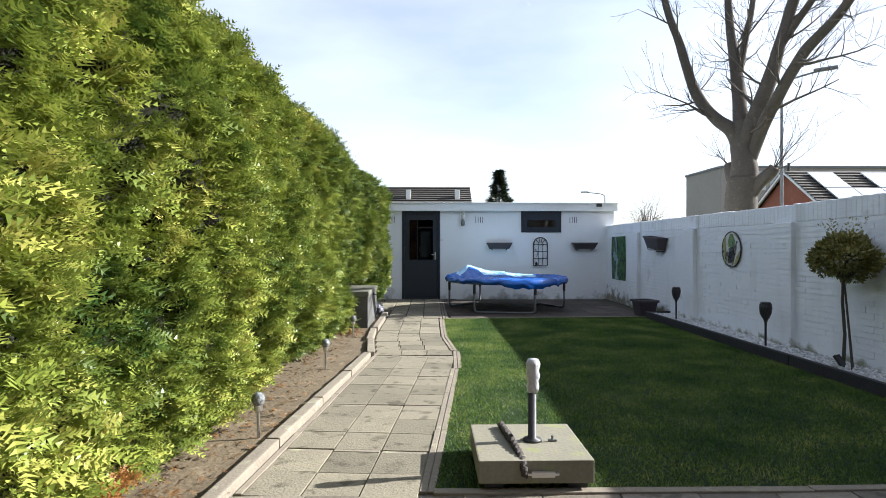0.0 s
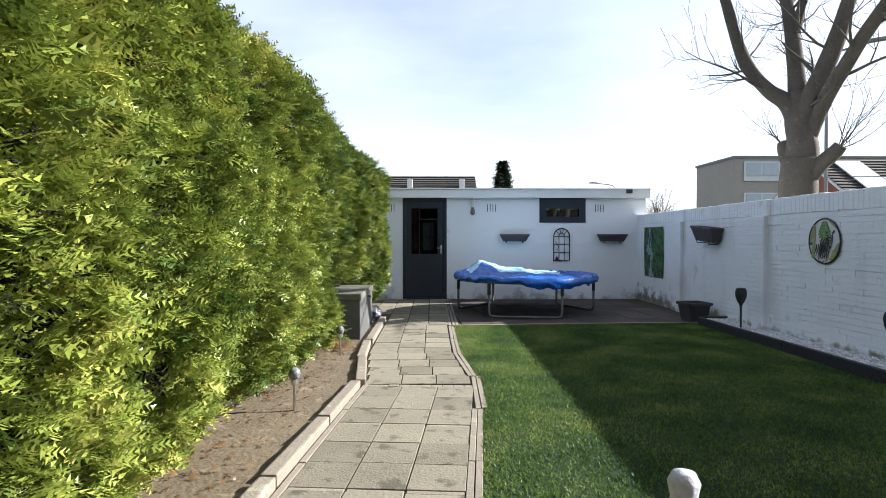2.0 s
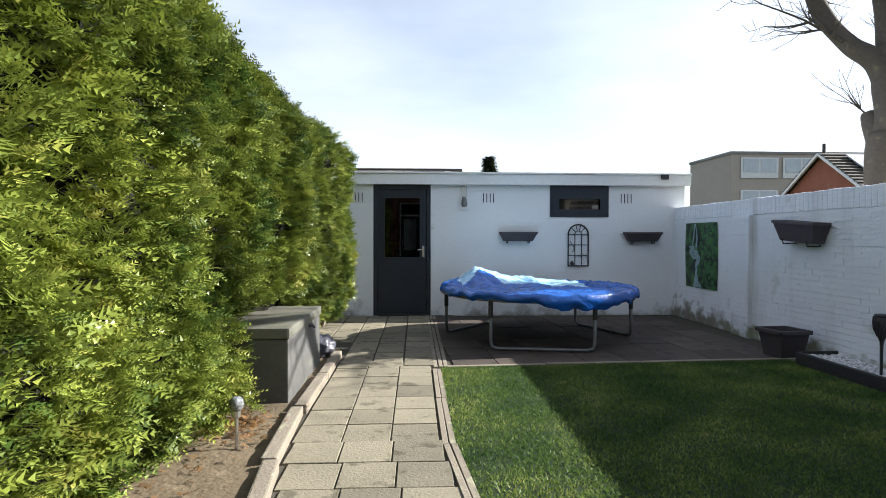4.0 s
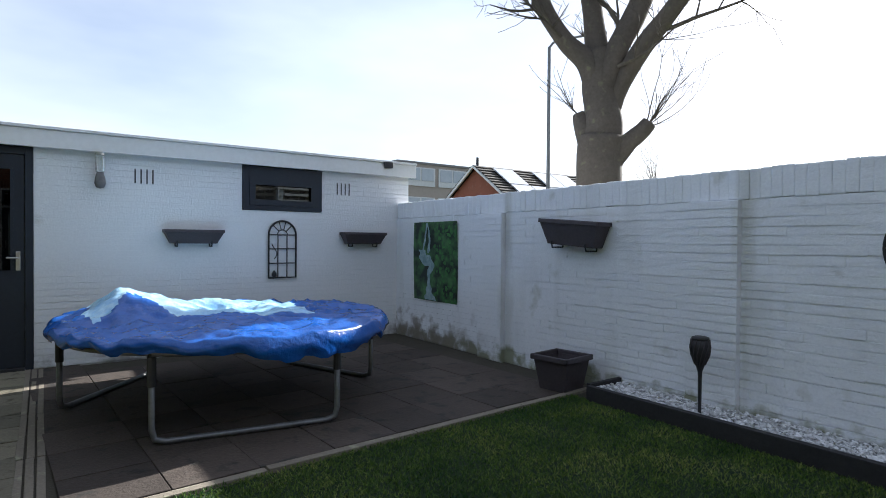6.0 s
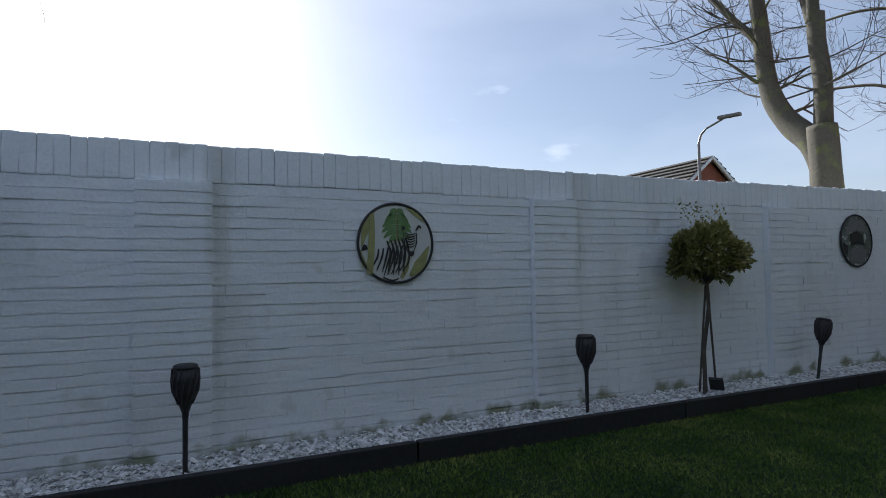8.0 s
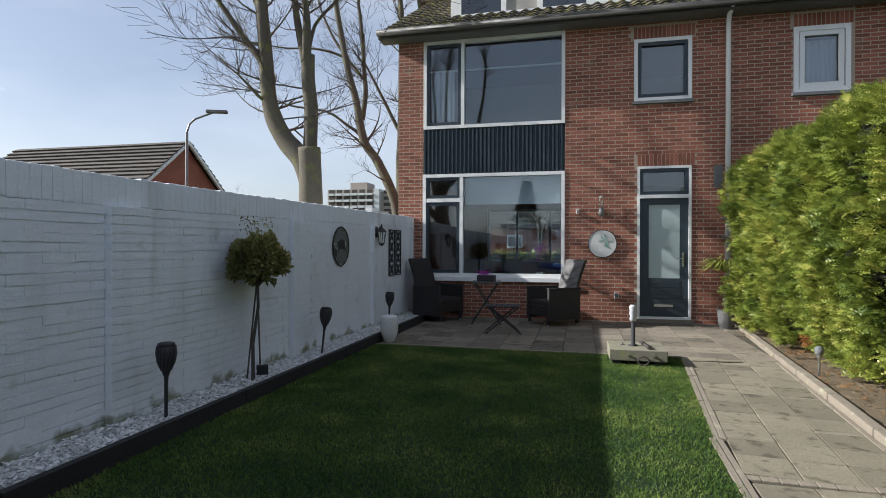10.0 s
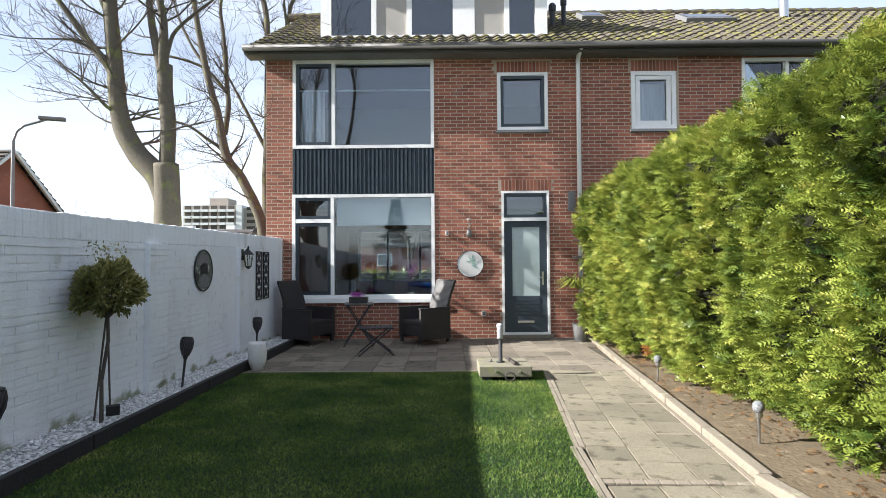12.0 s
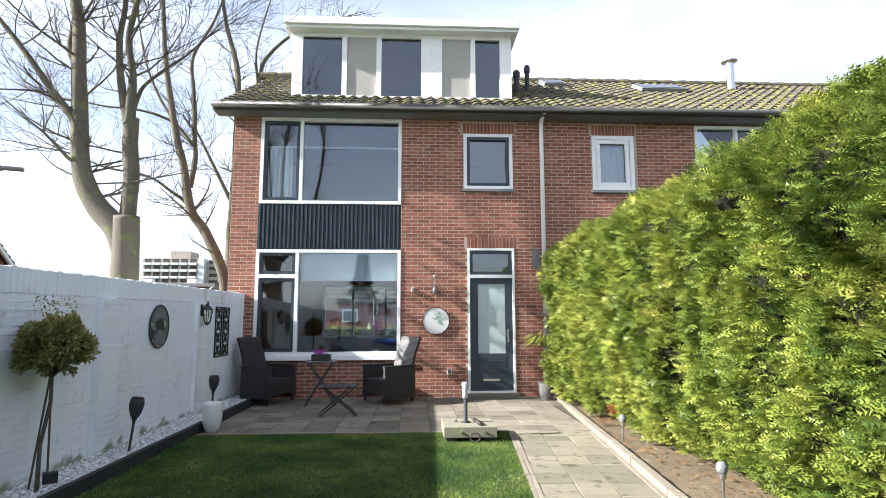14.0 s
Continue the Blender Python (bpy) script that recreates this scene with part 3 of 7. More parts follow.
for i in range(nx):
    for j in range(ny):
        bm.faces.new((grid[i][j], grid[i + 1][j], grid[i + 1][j + 1], grid[i][j + 1]))
tagged(part("soil_bed", bm, "soil", smooth=True), "bare brown soil bed under the conifer hedge", "soil", kind="structure")


# lawn: base sheet and short blades
lawn = thing("lawn", "short mown green lawn, partly in the shade of the wall", "lawn", kind="structure")


def skewed(x, y):
    """The lawn's far edge runs a few degrees askew."""
    return y + 0.06 * (x - 0.3) * (y - 2.58) / 6.86


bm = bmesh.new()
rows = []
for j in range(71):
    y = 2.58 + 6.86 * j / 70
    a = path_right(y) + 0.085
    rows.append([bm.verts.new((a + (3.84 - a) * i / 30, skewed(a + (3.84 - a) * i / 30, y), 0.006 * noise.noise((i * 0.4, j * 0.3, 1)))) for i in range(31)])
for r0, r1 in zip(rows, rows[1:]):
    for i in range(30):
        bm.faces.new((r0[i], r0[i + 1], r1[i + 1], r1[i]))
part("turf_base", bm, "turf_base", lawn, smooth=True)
rng = np.random.default_rng(5)
count = 230000
gy = rng.uniform(2.57, 9.46, count)
ga = np.array([path_right(q) for q in gy]) + 0.085
gx = ga + (3.86 - ga) * rng.uniform(0, 1, count)
gy = skewed(gx, gy)
an, tilt, hh = rng.uniform(0, 2 * np.pi, count), rng.uniform(0.004, 0.026, count), rng.uniform(0.009, 0.024, count)
lean = rng.uniform(0, 2 * np.pi, count)
ww = 0.0035
v = np.empty((count, 3, 3))
v[:, 0] = np.c_[gx - ww * np.cos(an), gy - ww * np.sin(an), np.zeros(count)]
v[:, 1] = np.c_[gx + ww * np.cos(an), gy + ww * np.sin(an), np.zeros(count)]
v[:, 2] = np.c_[gx + tilt * np.cos(lean), gy + tilt * np.sin(lean), hh]
raw("blades", v.reshape(-1, 3).tolist(), np.arange(count * 3).reshape(-1, 3).tolist(), "turf", lawn, kind="stuff")


# garden wall: core, pilasters, bricks, coping
PIERS = [(10.96, 11.35), (8.53, 8.9), (6.1, 6.47), (3.66, 4.03), (1.24, 1.6)]
wall = thing("wall_garden", "white painted brick garden wall with piers and a soldier-course coping", "wall", kind="structure")
bm = bmesh.new()
for j in range(28):
    y0, y1 = HOUSE_Y + 0.01 + j * 0.495, HOUSE_Y + 0.01 + (j + 1) * 0.495
    box(bm, WALL_X, WALL_X + 0.2, y0, y1, -0.05, 1.5)
for v0 in bm.verts:
    if v0.co.z > 1:
        v0.co.z = wall_top(v0.co.y) - 0.21
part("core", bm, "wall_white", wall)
bm = bmesh.new()
for j in range(28):
    y0, y1 = HOUSE_Y + 0.01 + j * 0.495, HOUSE_Y + 0.01 + (j + 1) * 0.495
    box(bm, WALL_X + 0.02, WALL_X + 0.18, y0, y1, wall_top(y1) - 0.208, wall_top(y1) - 0.014)
part("coping_core", bm, "wall_white", wall)
for a, b in PIERS:
    bm = boxed(WALL_X - 0.055, WALL_X - 0.001, a, b, -0.05, wall_top(a) - 0.215, bevel=0.004)
    part("pier", bm, "wall_white", wall)


def wall_warp(u, z):
    wave = 0.006 * noise.noise((u * 1.1, z * 4.0, 3)) + 0.0035 * noise.noise((u * 4.0, z * 16.0, 7))
    return z / 1.5625 * (wall_top(u) - 0.215) + wave * min(1.0, 6 * z, 6 * (1.5625 - z))


rows = courses(HOUSE_Y + 0.02, SHED_Y - 0.01, 0.0, 1.5625, holes=[(a, b, 0, 2) for a, b in PIERS], joint=0.0105, perpend=0.0004)
filled = []
for a, b, c, d in rows:
    # paint and mortar have filled the bed joint here and there
    q = noise.noise((a * 1.2, c * 6.0, 2)) + 0.35 * noise.noise((a * 2.2, c * 16.0, 5))
    filled.append((a, b, c - 0.0103 * max(0.0, min(1.0, 0.2 + 2.0 * q)), d))
rows = filled
near = [r for r in rows if 6.5 < r[0] < 8.5][:285]
near_set = set(near)
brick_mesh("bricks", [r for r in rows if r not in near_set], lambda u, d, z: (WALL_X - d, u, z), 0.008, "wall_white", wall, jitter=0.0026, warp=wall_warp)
shared = {}
rnd = random.Random(3)
for a, b, c, d in near:
    key = (round(b - a, 3), rnd.randrange(4), round(d - c, 3))
    if key not in shared:
        bm = bmesh.new()
        h = (d - c) / 2
        box(bm, -0.008 - 0.0026 + 0.0018 * key[1], 0.02, -(b - a) / 2, (b - a) / 2, -h, h)
        me = mesh_of(bm, "brick")
        me.materials.append(M["wall_white"])
        shared[key] = me
    ob = new("brick", shared[key])
    ob.parent = wall
    ob.location = (WALL_X, (a + b) / 2, wall_warp((a + b) / 2, (c + d) / 2))
    ob.rotation_euler = (rnd.uniform(-0.012, 0.012), 0, rnd.uniform(-0.004, 0.004))
prow = []
for a, b in PIERS:
    prow += courses(a, b, 0.0, 1.5625, length=0.187, joint=0.011, perpend=0.0003)
brick_mesh("pier_bricks", prow, lambda u, d, z: (WALL_X - 0.055 - d, u, z), 0.009, "wall_white", wall, jitter=0.0015, warp=wall_warp)
cap_meshes = []
for k in range(4):
    bm = boxed(-0.008 - 0.0008 * k, 0.21, -0.0359, 0.0359, 0, 0.208, bevel=0.0095)
    me = mesh_of(bm, "coping_brick")
    me.materials.append(M["wall_white"])
    cap_meshes.append(me)
y = HOUSE_Y + 0.04
while y < SHED_Y - 0.03:
    ob = new("coping_brick", cap_meshes[rnd.randrange(4)])
    ob.parent = wall
    ob.location = (WALL_X, y, wall_top(y) - 0.212 + rnd.uniform(-0.006, 0.006))
    ob.rotation_euler = (rnd.uniform(-0.012, 0.012), 0, rnd.uniform(-0.006, 0.006))
    y += 0.0705

# white gravel strip with its edging board
border = thing("gravel_border", "strip of white pebbles behind a black edging board", "gravel", kind="structure")
part("gravel_base", boxed(3.88, WALL_X, -0.4, 9.5, -0.04, 0.075), "pebble", border)
for j in range(5):
    part("edging_board", boxed(3.825, 3.88, -0.42 + 1.985 * j, -0.43 + 1.985 * (j + 1), -0.04, 0.118, bevel=0.006), "board", border)
part("edging_board", boxed(3.88, WALL_X - 0.002, 9.5, 9.54, -0.04, 0.12, bevel=0.006), "board", border)
count = 8500
ico = [(0, 0, 1), (0.894, 0, 0.447), (0.276, 0.851, 0.447), (-0.724, 0.526, 0.447), (-0.724, -0.526, 0.447), (0.276, -0.851, 0.447), (0, 0, -0.6)]
icf = [(0, 1, 2), (0, 2, 3), (0, 3, 4), (0, 4, 5), (0, 5, 1), (6, 2, 1), (6, 3, 2), (6, 4, 3), (6, 5, 4), (6, 1, 5)]
pv, pf = [], []
pr = random.Random(8)
for i in range(count):
    s = pr.uniform(0.009, 0.021)
    m = pose(pr.uniform(3.895, 4.27), pr.uniform(-0.4, 9.49), 0.078 + pr.uniform(-0.004, 0.012), pr.uniform(-40, 40), pr.uniform(-40, 40), pr.uniform(0, 360)) @ Matrix.Diagonal((s * pr.uniform(0.8, 1.5), s, s * 0.7, 1))
    pv += [tuple(m @ Vector(c)) for c in ico]
    pf += [tuple(7 * i + k for k in f) for f in icf]
raw("pebbles", pv, pf, "pebble", border, kind="stuff")


# paving
def slab_mesh(w, l, t=0.05, bevel=0.0025):
    bm = boxed(-w / 2, w / 2, -l / 2, l / 2, -t, 0, bevel=0)
    top = [e for e in bm.edges if all(v.co.z > -0.001 for v in e.verts)]
    bmesh.ops.bevel(bm, geom=top, offset=bevel, segments=1, affect="EDGES")
    me = mesh_of(bm, "tile")
    me.materials.append(M["tile"])
    return me


pr = random.Random(12)


def lay(owner, name, me, x, y, turn=0.0, z=0.0):
    ob = new(name, me)
    ob.parent = owner
    ob.location = (x, y, z + pr.uniform(-0.003, 0.003))
    ob.rotation_euler = (pr.uniform(-0.006, 0.006), pr.uniform(-0.006, 0.006), turn + pr.uniform(-0.006, 0.006))
    return ob


path = thing("path_paving", "worn concrete slab garden path with narrow kerbs", "path", kind="structure")
bed = boxed(-1.35, 4.3, HOUSE_Y - 0.2, 2.6, -0.07, -0.012)
box(bed, -1.1, 0.5, 2.6, 9.45, -0.07, -0.012)
box(bed, -1.5, 4.3, 9.45, SHED_Y, -0.07, -0.012)
part("joint_bed", bed, "joint", path)
s30 = slab_mesh(0.293, 0.318)
ang = math.atan(0.092)
cross_strip = mesh_of(boxed(-0.143, 0.143, -0.017, 0.017, -0.06, -0.002, bevel=0.003), "cross_strip")
sett = mesh_of(boxed(-0.043, 0.043, -0.034, 0.034, -0.06, 0.0, bevel=0.004), "sett")
for me in (cross_strip, sett):
    me.materials.append(M["kerb"])
# three rows of slabs, then a narrow cross strip, and so on to the bend
y = 3.175 - 0.995
while y < 6.0:
    for r in range(3):
        mid = y + 0.162 + 0.32 * r
        if mid > 2.6:
            for c in range(3):
                lay(path, "tile", s30, path_left(mid) + 0.149 + 0.298 * c, mid - 0.028 * (c - 1), -ang)
    if y + 0.98 > 2.6 and y < 5.0:
        for c in range(3):
            lay(path, "cross_strip", cross_strip, path_left(y + 0.98) + 0.149 + 0.298 * c, y + 0.978 - 0.028 * (c - 1), -ang)
    y += 0.995
# wedge of small setts at the bend
for k in range(10):
    lay(path, "sett", sett, -0.53 + 0.091 * k, 6.17 - 0.0045 * k, -ang * (1 - k / 10))
y = 6.215
while y < 9.5:
    for c in range(3):
        lay(path, "tile", s30, path_left(y + 0.16) + 0.152 + 0.302 * c, y + 0.162)
    y += 0.325
# narrow strips and kerbs beside the slabs
strip = slab_mesh(0.039, 0.97, 0.06, 0.003)
strip.materials[0] = M["kerb"]
for j in range(7):
    mid = 3.04 + 0.98 * j
    slant = math.atan(0.5 * (path_right(mid - 0.5) - path_right(mid + 0.5)) * 2)
    for off in (0.022, 0.065):
        lay(path, "kerb_strip", strip, path_right(mid) + off, mid, slant, 0.004)
    if mid < 6.2:
        lay(path, "kerb_strip", strip, path_left(mid) - 0.025, mid, -ang, 0.002)
kerb_me = mesh_of(boxed(-0.045, 0.045, -0.48, 0.48, -0.1, 0.055, bevel=0.012), "kerb")
kerb_me.materials.append(M["kerb"])
for j in range(11):
    y = -0.18 + 0.975 * j
    slant = math.atan((path_left(y - 0.48) - path_left(y + 0.48)) / 0.96)
    lay(path, "kerb", kerb_me, path_left(y) - (0.098 if y < 6.15 else 0.06), y, slant)
lay(path, "kerb", kerb_me, -1.36, 11.55, 0.05)
lay(path, "kerb", kerb_me, -1.32, 12.5, 0.05)

patio_1 = thing("patio_house", "grey concrete slab patio along the house", "patio", kind="structure")
s40 = slab_mesh(0.394, 0.394)
s40.materials[0] = M["tile_grey"]
y = HOUSE_Y + 0.02
while y < 2.35:
    xl = path_left(y + 0.2)
    x = 3.62
    while x > xl - 0.1:
        if x + 0.2 < 3.9 or y < -0.5:
            lay(patio_1, "tile", s40, x, y + 0.2, 0.0)
        x -= 0.4
    y += 0.4
    for x in (3.98,):
        if y < -0.2:
            lay(patio_1, "tile", s40, x, y - 0.2)
edge_me = mesh_of(boxed(-0.49, 0.49, -0.03, 0.03, -0.1, 0.012, bevel=0.006), "edge_kerb")
edge_me.materials.append(M["kerb"])
for j in range(4):
    lay(patio_1, "edge_kerb", edge_me, 0.56 + 0.98 * j, 2.545)
patio_2 = thing("patio_shed", "stained grey slab patio in front of the shed, shade darkened into its colour", "patio", kind="structure")
for j in range(4):
    lay(patio_2, "edge_kerb", edge_me, 0.84 + 0.985 * j, 9.5 + 0.06 * (0.54 + 0.985 * j), 0.06)
s45 = slab_mesh(0.446, 0.446)
s45.materials[0] = M["tile_dark"]
for i in range(9):
    for j in range(9):
        x, y = 0.65 + 0.45 * i, 9.79 + 0.45 * j
        x, y = x - 0.06 * (y - 9.5), y + 0.06 * (x - 0.3)
        if x < 4.06 and y < SHED_Y - 0.2:
            lay(patio_2, "tile", s45, x, y, 0.06)
y = 9.56
while y < SHED_Y - 0.2:
    for c in range(5 if y > 10.6 else 3):
        lay(patio_2, "tile", s30, 0.08 - 0.312 * c, y + 0.162)
    y += 0.325
for j in range(4):
    for off in (0.24, 0.29, 0.34):
        lay(patio_2, "kerb_strip", strip, off, 10.0 + 0.98 * j, 0, 0.001)


# ---- hedge ----
def spray_template(seed):
    """One flat spray of scale leaves: three arching fronds on one stalk, each with narrow side shoots, all joined."""
    r = random.Random(seed)
    v, f = [(0.0, 0.0, 0.0)], []

    def frond(start, turn, length, segs):
        ca, sa = math.cos(turn), math.sin(turn)
        bow = r.uniform(-0.22, 0.22)

        def at(t, side=0.0, along=0.0):
            x, y = t * length + along, bow * t * t * length + side
            return (ca * x - sa * y, sa * x + ca * y, -0.24 * (t * length) ** 2 - 0.35 * side * side)

        last = start
        for i in range(segs):
            t0, t1 = i / segs, (i + 1) / segs
            reach = length * (0.34 - 0.2 * t0) * r.uniform(0.8, 1.25)
            k = len(v)
            v.extend([at(t0 + 0.62 / segs), at(t0 + 0.8 / segs, 0.013), at(t1)])
            for sd in (-1, 1):
                v.append(at(t0, sd * reach, reach * r.uniform(0.75, 1.15)))
                f.append((last, k + 3 if sd < 0 else k + 4, k))
            f.append((k, k + 1, k + 2))
            last = k + 2
        v.append(at(1.0, 0.02, -0.05))
        v.append(at(1.0, 0.0, 0.13 * length))
        f.append((last, len(v) - 2, len(v) - 1))

    frond(0, 0.0, 1.0, 5)
    frond(0, r.uniform(0.5, 0.8), r.uniform(0.6, 0.8), 3)
    frond(0, -r.uniform(0.5, 0.8), r.uniform(0.6, 0.8), 3)
    return np.array(v), np.array(f)


def scatter(templates, places, normals, sizes, rng, droop=0.35, roll=1.2):
    """Copies of the templates at places, pointing along normals: one array of points and one of faces."""
    vs, fs, base = [], [], 0
    pick = rng.integers(0, len(templates), len(places))
    for p, nrm, s, k in zip(places, normals, sizes, pick):
        tv, tf = templates[k]
        d = nrm / np.linalg.norm(nrm)
        d = d + np.array([0, 0, rng.uniform(-droop, droop)])
        d /= np.linalg.norm(d)
        side = np.cross(d, (0, 0, 1.0))
        side /= np.linalg.norm(side) + 1e-9
        up = np.cross(side, d)
        w = rng.uniform(-roll, roll)
        side, up = side * np.cos(w) + up * np.sin(w), up * np.cos(w) - side * np.sin(w)
        vs.append(p + s * (tv[:, :1] * d + tv[:, 1:2] * side + tv[:, 2:3] * up))
        fs.append(tf + base)
        base += len(tv)
    return np.concatenate(vs), np.concatenate(fs)


HEDGE0, HEDGE1 = 0.05, 12.42


def hedge_front(y, z):
    """Face of the hedge: leaning back towards the top, bulging here and there."""
    x = -1.17 + 0.05 * max(0.0, min(1.0, z - 0.6)) + 0.06 * math.sin(y * 2.1 + 0.7) + 0.05 * math.sin(y * 4.7 + z * 1.3) + 0.05 * math.sin(z * 3.1 + y)
    x += 0.19 * noise.noise((y * 2.7, z * 1.9, 4)) + 0.15 * noise.noise((y * 5.5, z * 4.6, 8))
    x += 0.14 * max(0.0, min(1.0, (y - 10.0) / 2.0)) - 0.42 * max(0.0, 0.6 - z) * (1 - 0.85 * math.exp(-((y - 7.7) / 0.55) ** 4))
    if z > 2.22:
        x -= 0.5 * ((z - 2.22) / 0.55) ** 2
    return x


hedge = thing("hedge", "tall dense green conifer hedge with yellowish tips", "hedge")
rng = np.random.default_rng(11)
tmpl = [spray_template(s) for s in range(6)]
count = 62000
places, normals, sizes = [], [], []
for i in range(count):
    y = rng.uniform(HEDGE0, HEDGE1)
    q = rng.uniform(0, 1)
    if q < 0.84:
        z = 0.08 + 2.74 * rng.uniform(0, 1)
        e = 0.02
        x = hedge_front(y, z)
        nrm = np.array([1.0, 0.3 * rng.normal(), 0.2 + max(0, (z - 2.2)) * 1.6])
        x -= rng.exponential(0.055)
        nrm[1] += rng.uniform(-0.9, 0.9)
        nrm[2] += rng.uniform(-0.35, 0.9)
    elif q < 0.95:
        x = rng.uniform(-2.1, -1.55)
        z = 2.78 + 0.07 * math.sin(y * 3.1) + 0.06 * math.sin(y * 7.7 + x * 5) + rng.uniform(-0.1, 0.05)
        nrm = np.array([0.3 * rng.normal() + 0.2, 0.3 * rng.normal(), 1.0])
    else:
        z = 0.1 + 2.6 * rng.uniform(0, 1)
        x = rng.uniform(-2.1, hedge_front(y, z))
        y = (HEDGE0 - 0.04) if rng.uniform() < 0.5 else HEDGE1 + 0.04
        nrm = np.array([0.3, -1.0 if y < 3 else 1.0, 0.3])
    if 8.27 < y < 9.95 and z < 0.72:
        continue
    # thin spots between the clumps, where the dark inside shows
    if q < 0.84 and noise.noise((y * 4.3, z * 5.2, 21)) + 0.5 * noise.noise((y * 11, z * 12, 5)) > rng.uniform(0.2, 0.5):
        continue
    places.append((x, y, z))
    normals.append(nrm)
    sizes.append(rng.uniform(0.062, 0.135))
hv, hf = scatter(tmpl, np.array(places), np.array(normals), sizes, rng, 0.35, 0.95)
raw("foliage", hv.tolist(), hf.tolist(), "thuja", hedge, kind="stuff")
# closed shell behind the leaves, standing in for the dark of the hollows
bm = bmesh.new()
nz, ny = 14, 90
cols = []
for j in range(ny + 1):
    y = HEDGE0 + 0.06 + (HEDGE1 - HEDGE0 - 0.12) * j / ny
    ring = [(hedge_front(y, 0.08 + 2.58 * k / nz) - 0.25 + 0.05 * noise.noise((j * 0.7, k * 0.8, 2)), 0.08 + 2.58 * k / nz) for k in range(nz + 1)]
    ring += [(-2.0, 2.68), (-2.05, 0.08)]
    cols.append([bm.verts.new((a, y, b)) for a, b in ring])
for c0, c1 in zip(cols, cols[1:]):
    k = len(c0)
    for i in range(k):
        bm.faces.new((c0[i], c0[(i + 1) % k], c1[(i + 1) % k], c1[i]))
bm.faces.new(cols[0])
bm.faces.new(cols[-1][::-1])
part("inner_wood", bm, "thuja_shade", hedge)
for j in range(16):
    y = 0.5 + 0.76 * j
    bm = tube(bmesh.new(), [(-1.62, y, -0.05), (-1.6, y + 0.03, 0.5), (-1.63, y, 1.1)], [0.05, 0.04, 0.03], 7)
    part("trunk", bm, "bark", hedge)


# ---- shed ----
shed = thing("garden_shed", "white painted brick shed with a flat roof and navy door", "shed")
SHED_HOLES = [(-0.633, 0.286, 0.0, 2.1), (2.22, 3.19, 1.59, 2.1)]
backing(None, -4.5, 4.46, -0.05, 2.12, SHED_HOLES, lambda _, a, c, d, e: part("wall", boxed(a, c, SHED_Y, SHED_Y + 0.2, d, e), "shed_white", shed))
bm = boxed(4.26, 4.46, SHED_Y + 0.2, 16.2, -0.05, 2.12)
box(bm, -4.5, -4.3, SHED_Y + 0.2, 16.2, -0.05, 2.12)
box(bm, -4.3, 4.26, 16.0, 16.2, -0.05, 2.12)
part("wall_rear", bm, "shed_white", shed)
part("floor", boxed(-4.3, 4.26, SHED_Y + 0.2, 16.0, -0.05, 0.0), "room_dark", shed)
srow = courses(-4.48, 4.455, 0.0, 2.06, holes=SHED_HOLES, joint=0.01, perpend=0.0002)
brick_mesh("bricks", srow, lambda u, d, z: (u, SHED_Y - d, z), 0.008, "shed_white", shed, jitter=0.0016)
part("roof", boxed(-4.6, 4.5, SHED_Y - 0.06, 16.3, 2.124, 2.26, bevel=0.01), "zinc", shed)
part("fascia", boxed(-4.62, 4.52, SHED_Y - 0.1, SHED_Y - 0.062, 2.1, 2.27, bevel=0.006), "white_gloss", shed, "white fascia board")
part("roof_trim", boxed(-4.62, 4.52, SHED_Y - 0.125, SHED_Y - 0.05, 2.272, 2.3, bevel=0.005), "white_gloss", shed)
part("roof_outlet", boxed(4.0, 4.13, SHED_Y - 0.15, SHED_Y - 0.126, 2.2, 2.28, bevel=0.008), "black_plastic", shed)
for x0 in (-0.98, 1.13, 3.39):
    for k in range(4):
        xx = x0 + 0.055 * k
        part("vent_slit", boxed(xx, xx + 0.013, SHED_Y - 0.012, SHED_Y - 0.0085, 1.82, 1.97), "black_plastic", shed)
# door
door = part("door_frame", box(box(box(bmesh.new(), -0.63, -0.565, SHED_Y - 0.012, SHED_Y + 0.1, 0.0, 2.098, bevel=0.004),
                                  0.22, 0.283, SHED_Y - 0.012, SHED_Y + 0.1, 0.0, 2.098, bevel=0.004), -0.565, 0.22, SHED_Y - 0.012, SHED_Y + 0.1, 2.03, 2.098, bevel=0.004), "navy", shed)
bm = bmesh.new()
backing(bm, -0.56, 0.216, 0.03, 2.027, [(-0.45, 0.11, 0.94, 1.89)], lambda b, a, c, d, e: box(b, a, c, SHED_Y + 0.01, SHED_Y + 0.055, d, e))
leaf = part("door", bm, "navy", shed, "navy painted shed door with a glass panel")
part("pane", boxed(-0.45, 0.11, SHED_Y + 0.03, SHED_Y + 0.036, 0.94, 1.89), "shed_pane", leaf)
bm = boxed(-0.47, -0.45, SHED_Y, SHED_Y + 0.028, 0.92, 1.91)
box(bm, 0.11, 0.13, SHED_Y, SHED_Y + 0.028, 0.92, 1.91)
box(bm, -0.45, 0.11, SHED_Y, SHED_Y + 0.028, 0.92, 0.94)
box(bm, -0.45, 0.11, SHED_Y, SHED_Y + 0.028, 1.89, 1.91)
part("glazing_bead", bm, "navy", leaf)
bm = boxed(0.15, 0.185, SHED_Y - 0.006, SHED_Y + 0.008, 0.94, 1.12, bevel=0.004)
tube(bm, [(0.167, SHED_Y, 1.06), (0.167, SHED_Y - 0.045, 1.06), (0.08, SHED_Y - 0.045, 1.06)], 0.009, 8)
part("door_handle", bm, "steel", leaf)
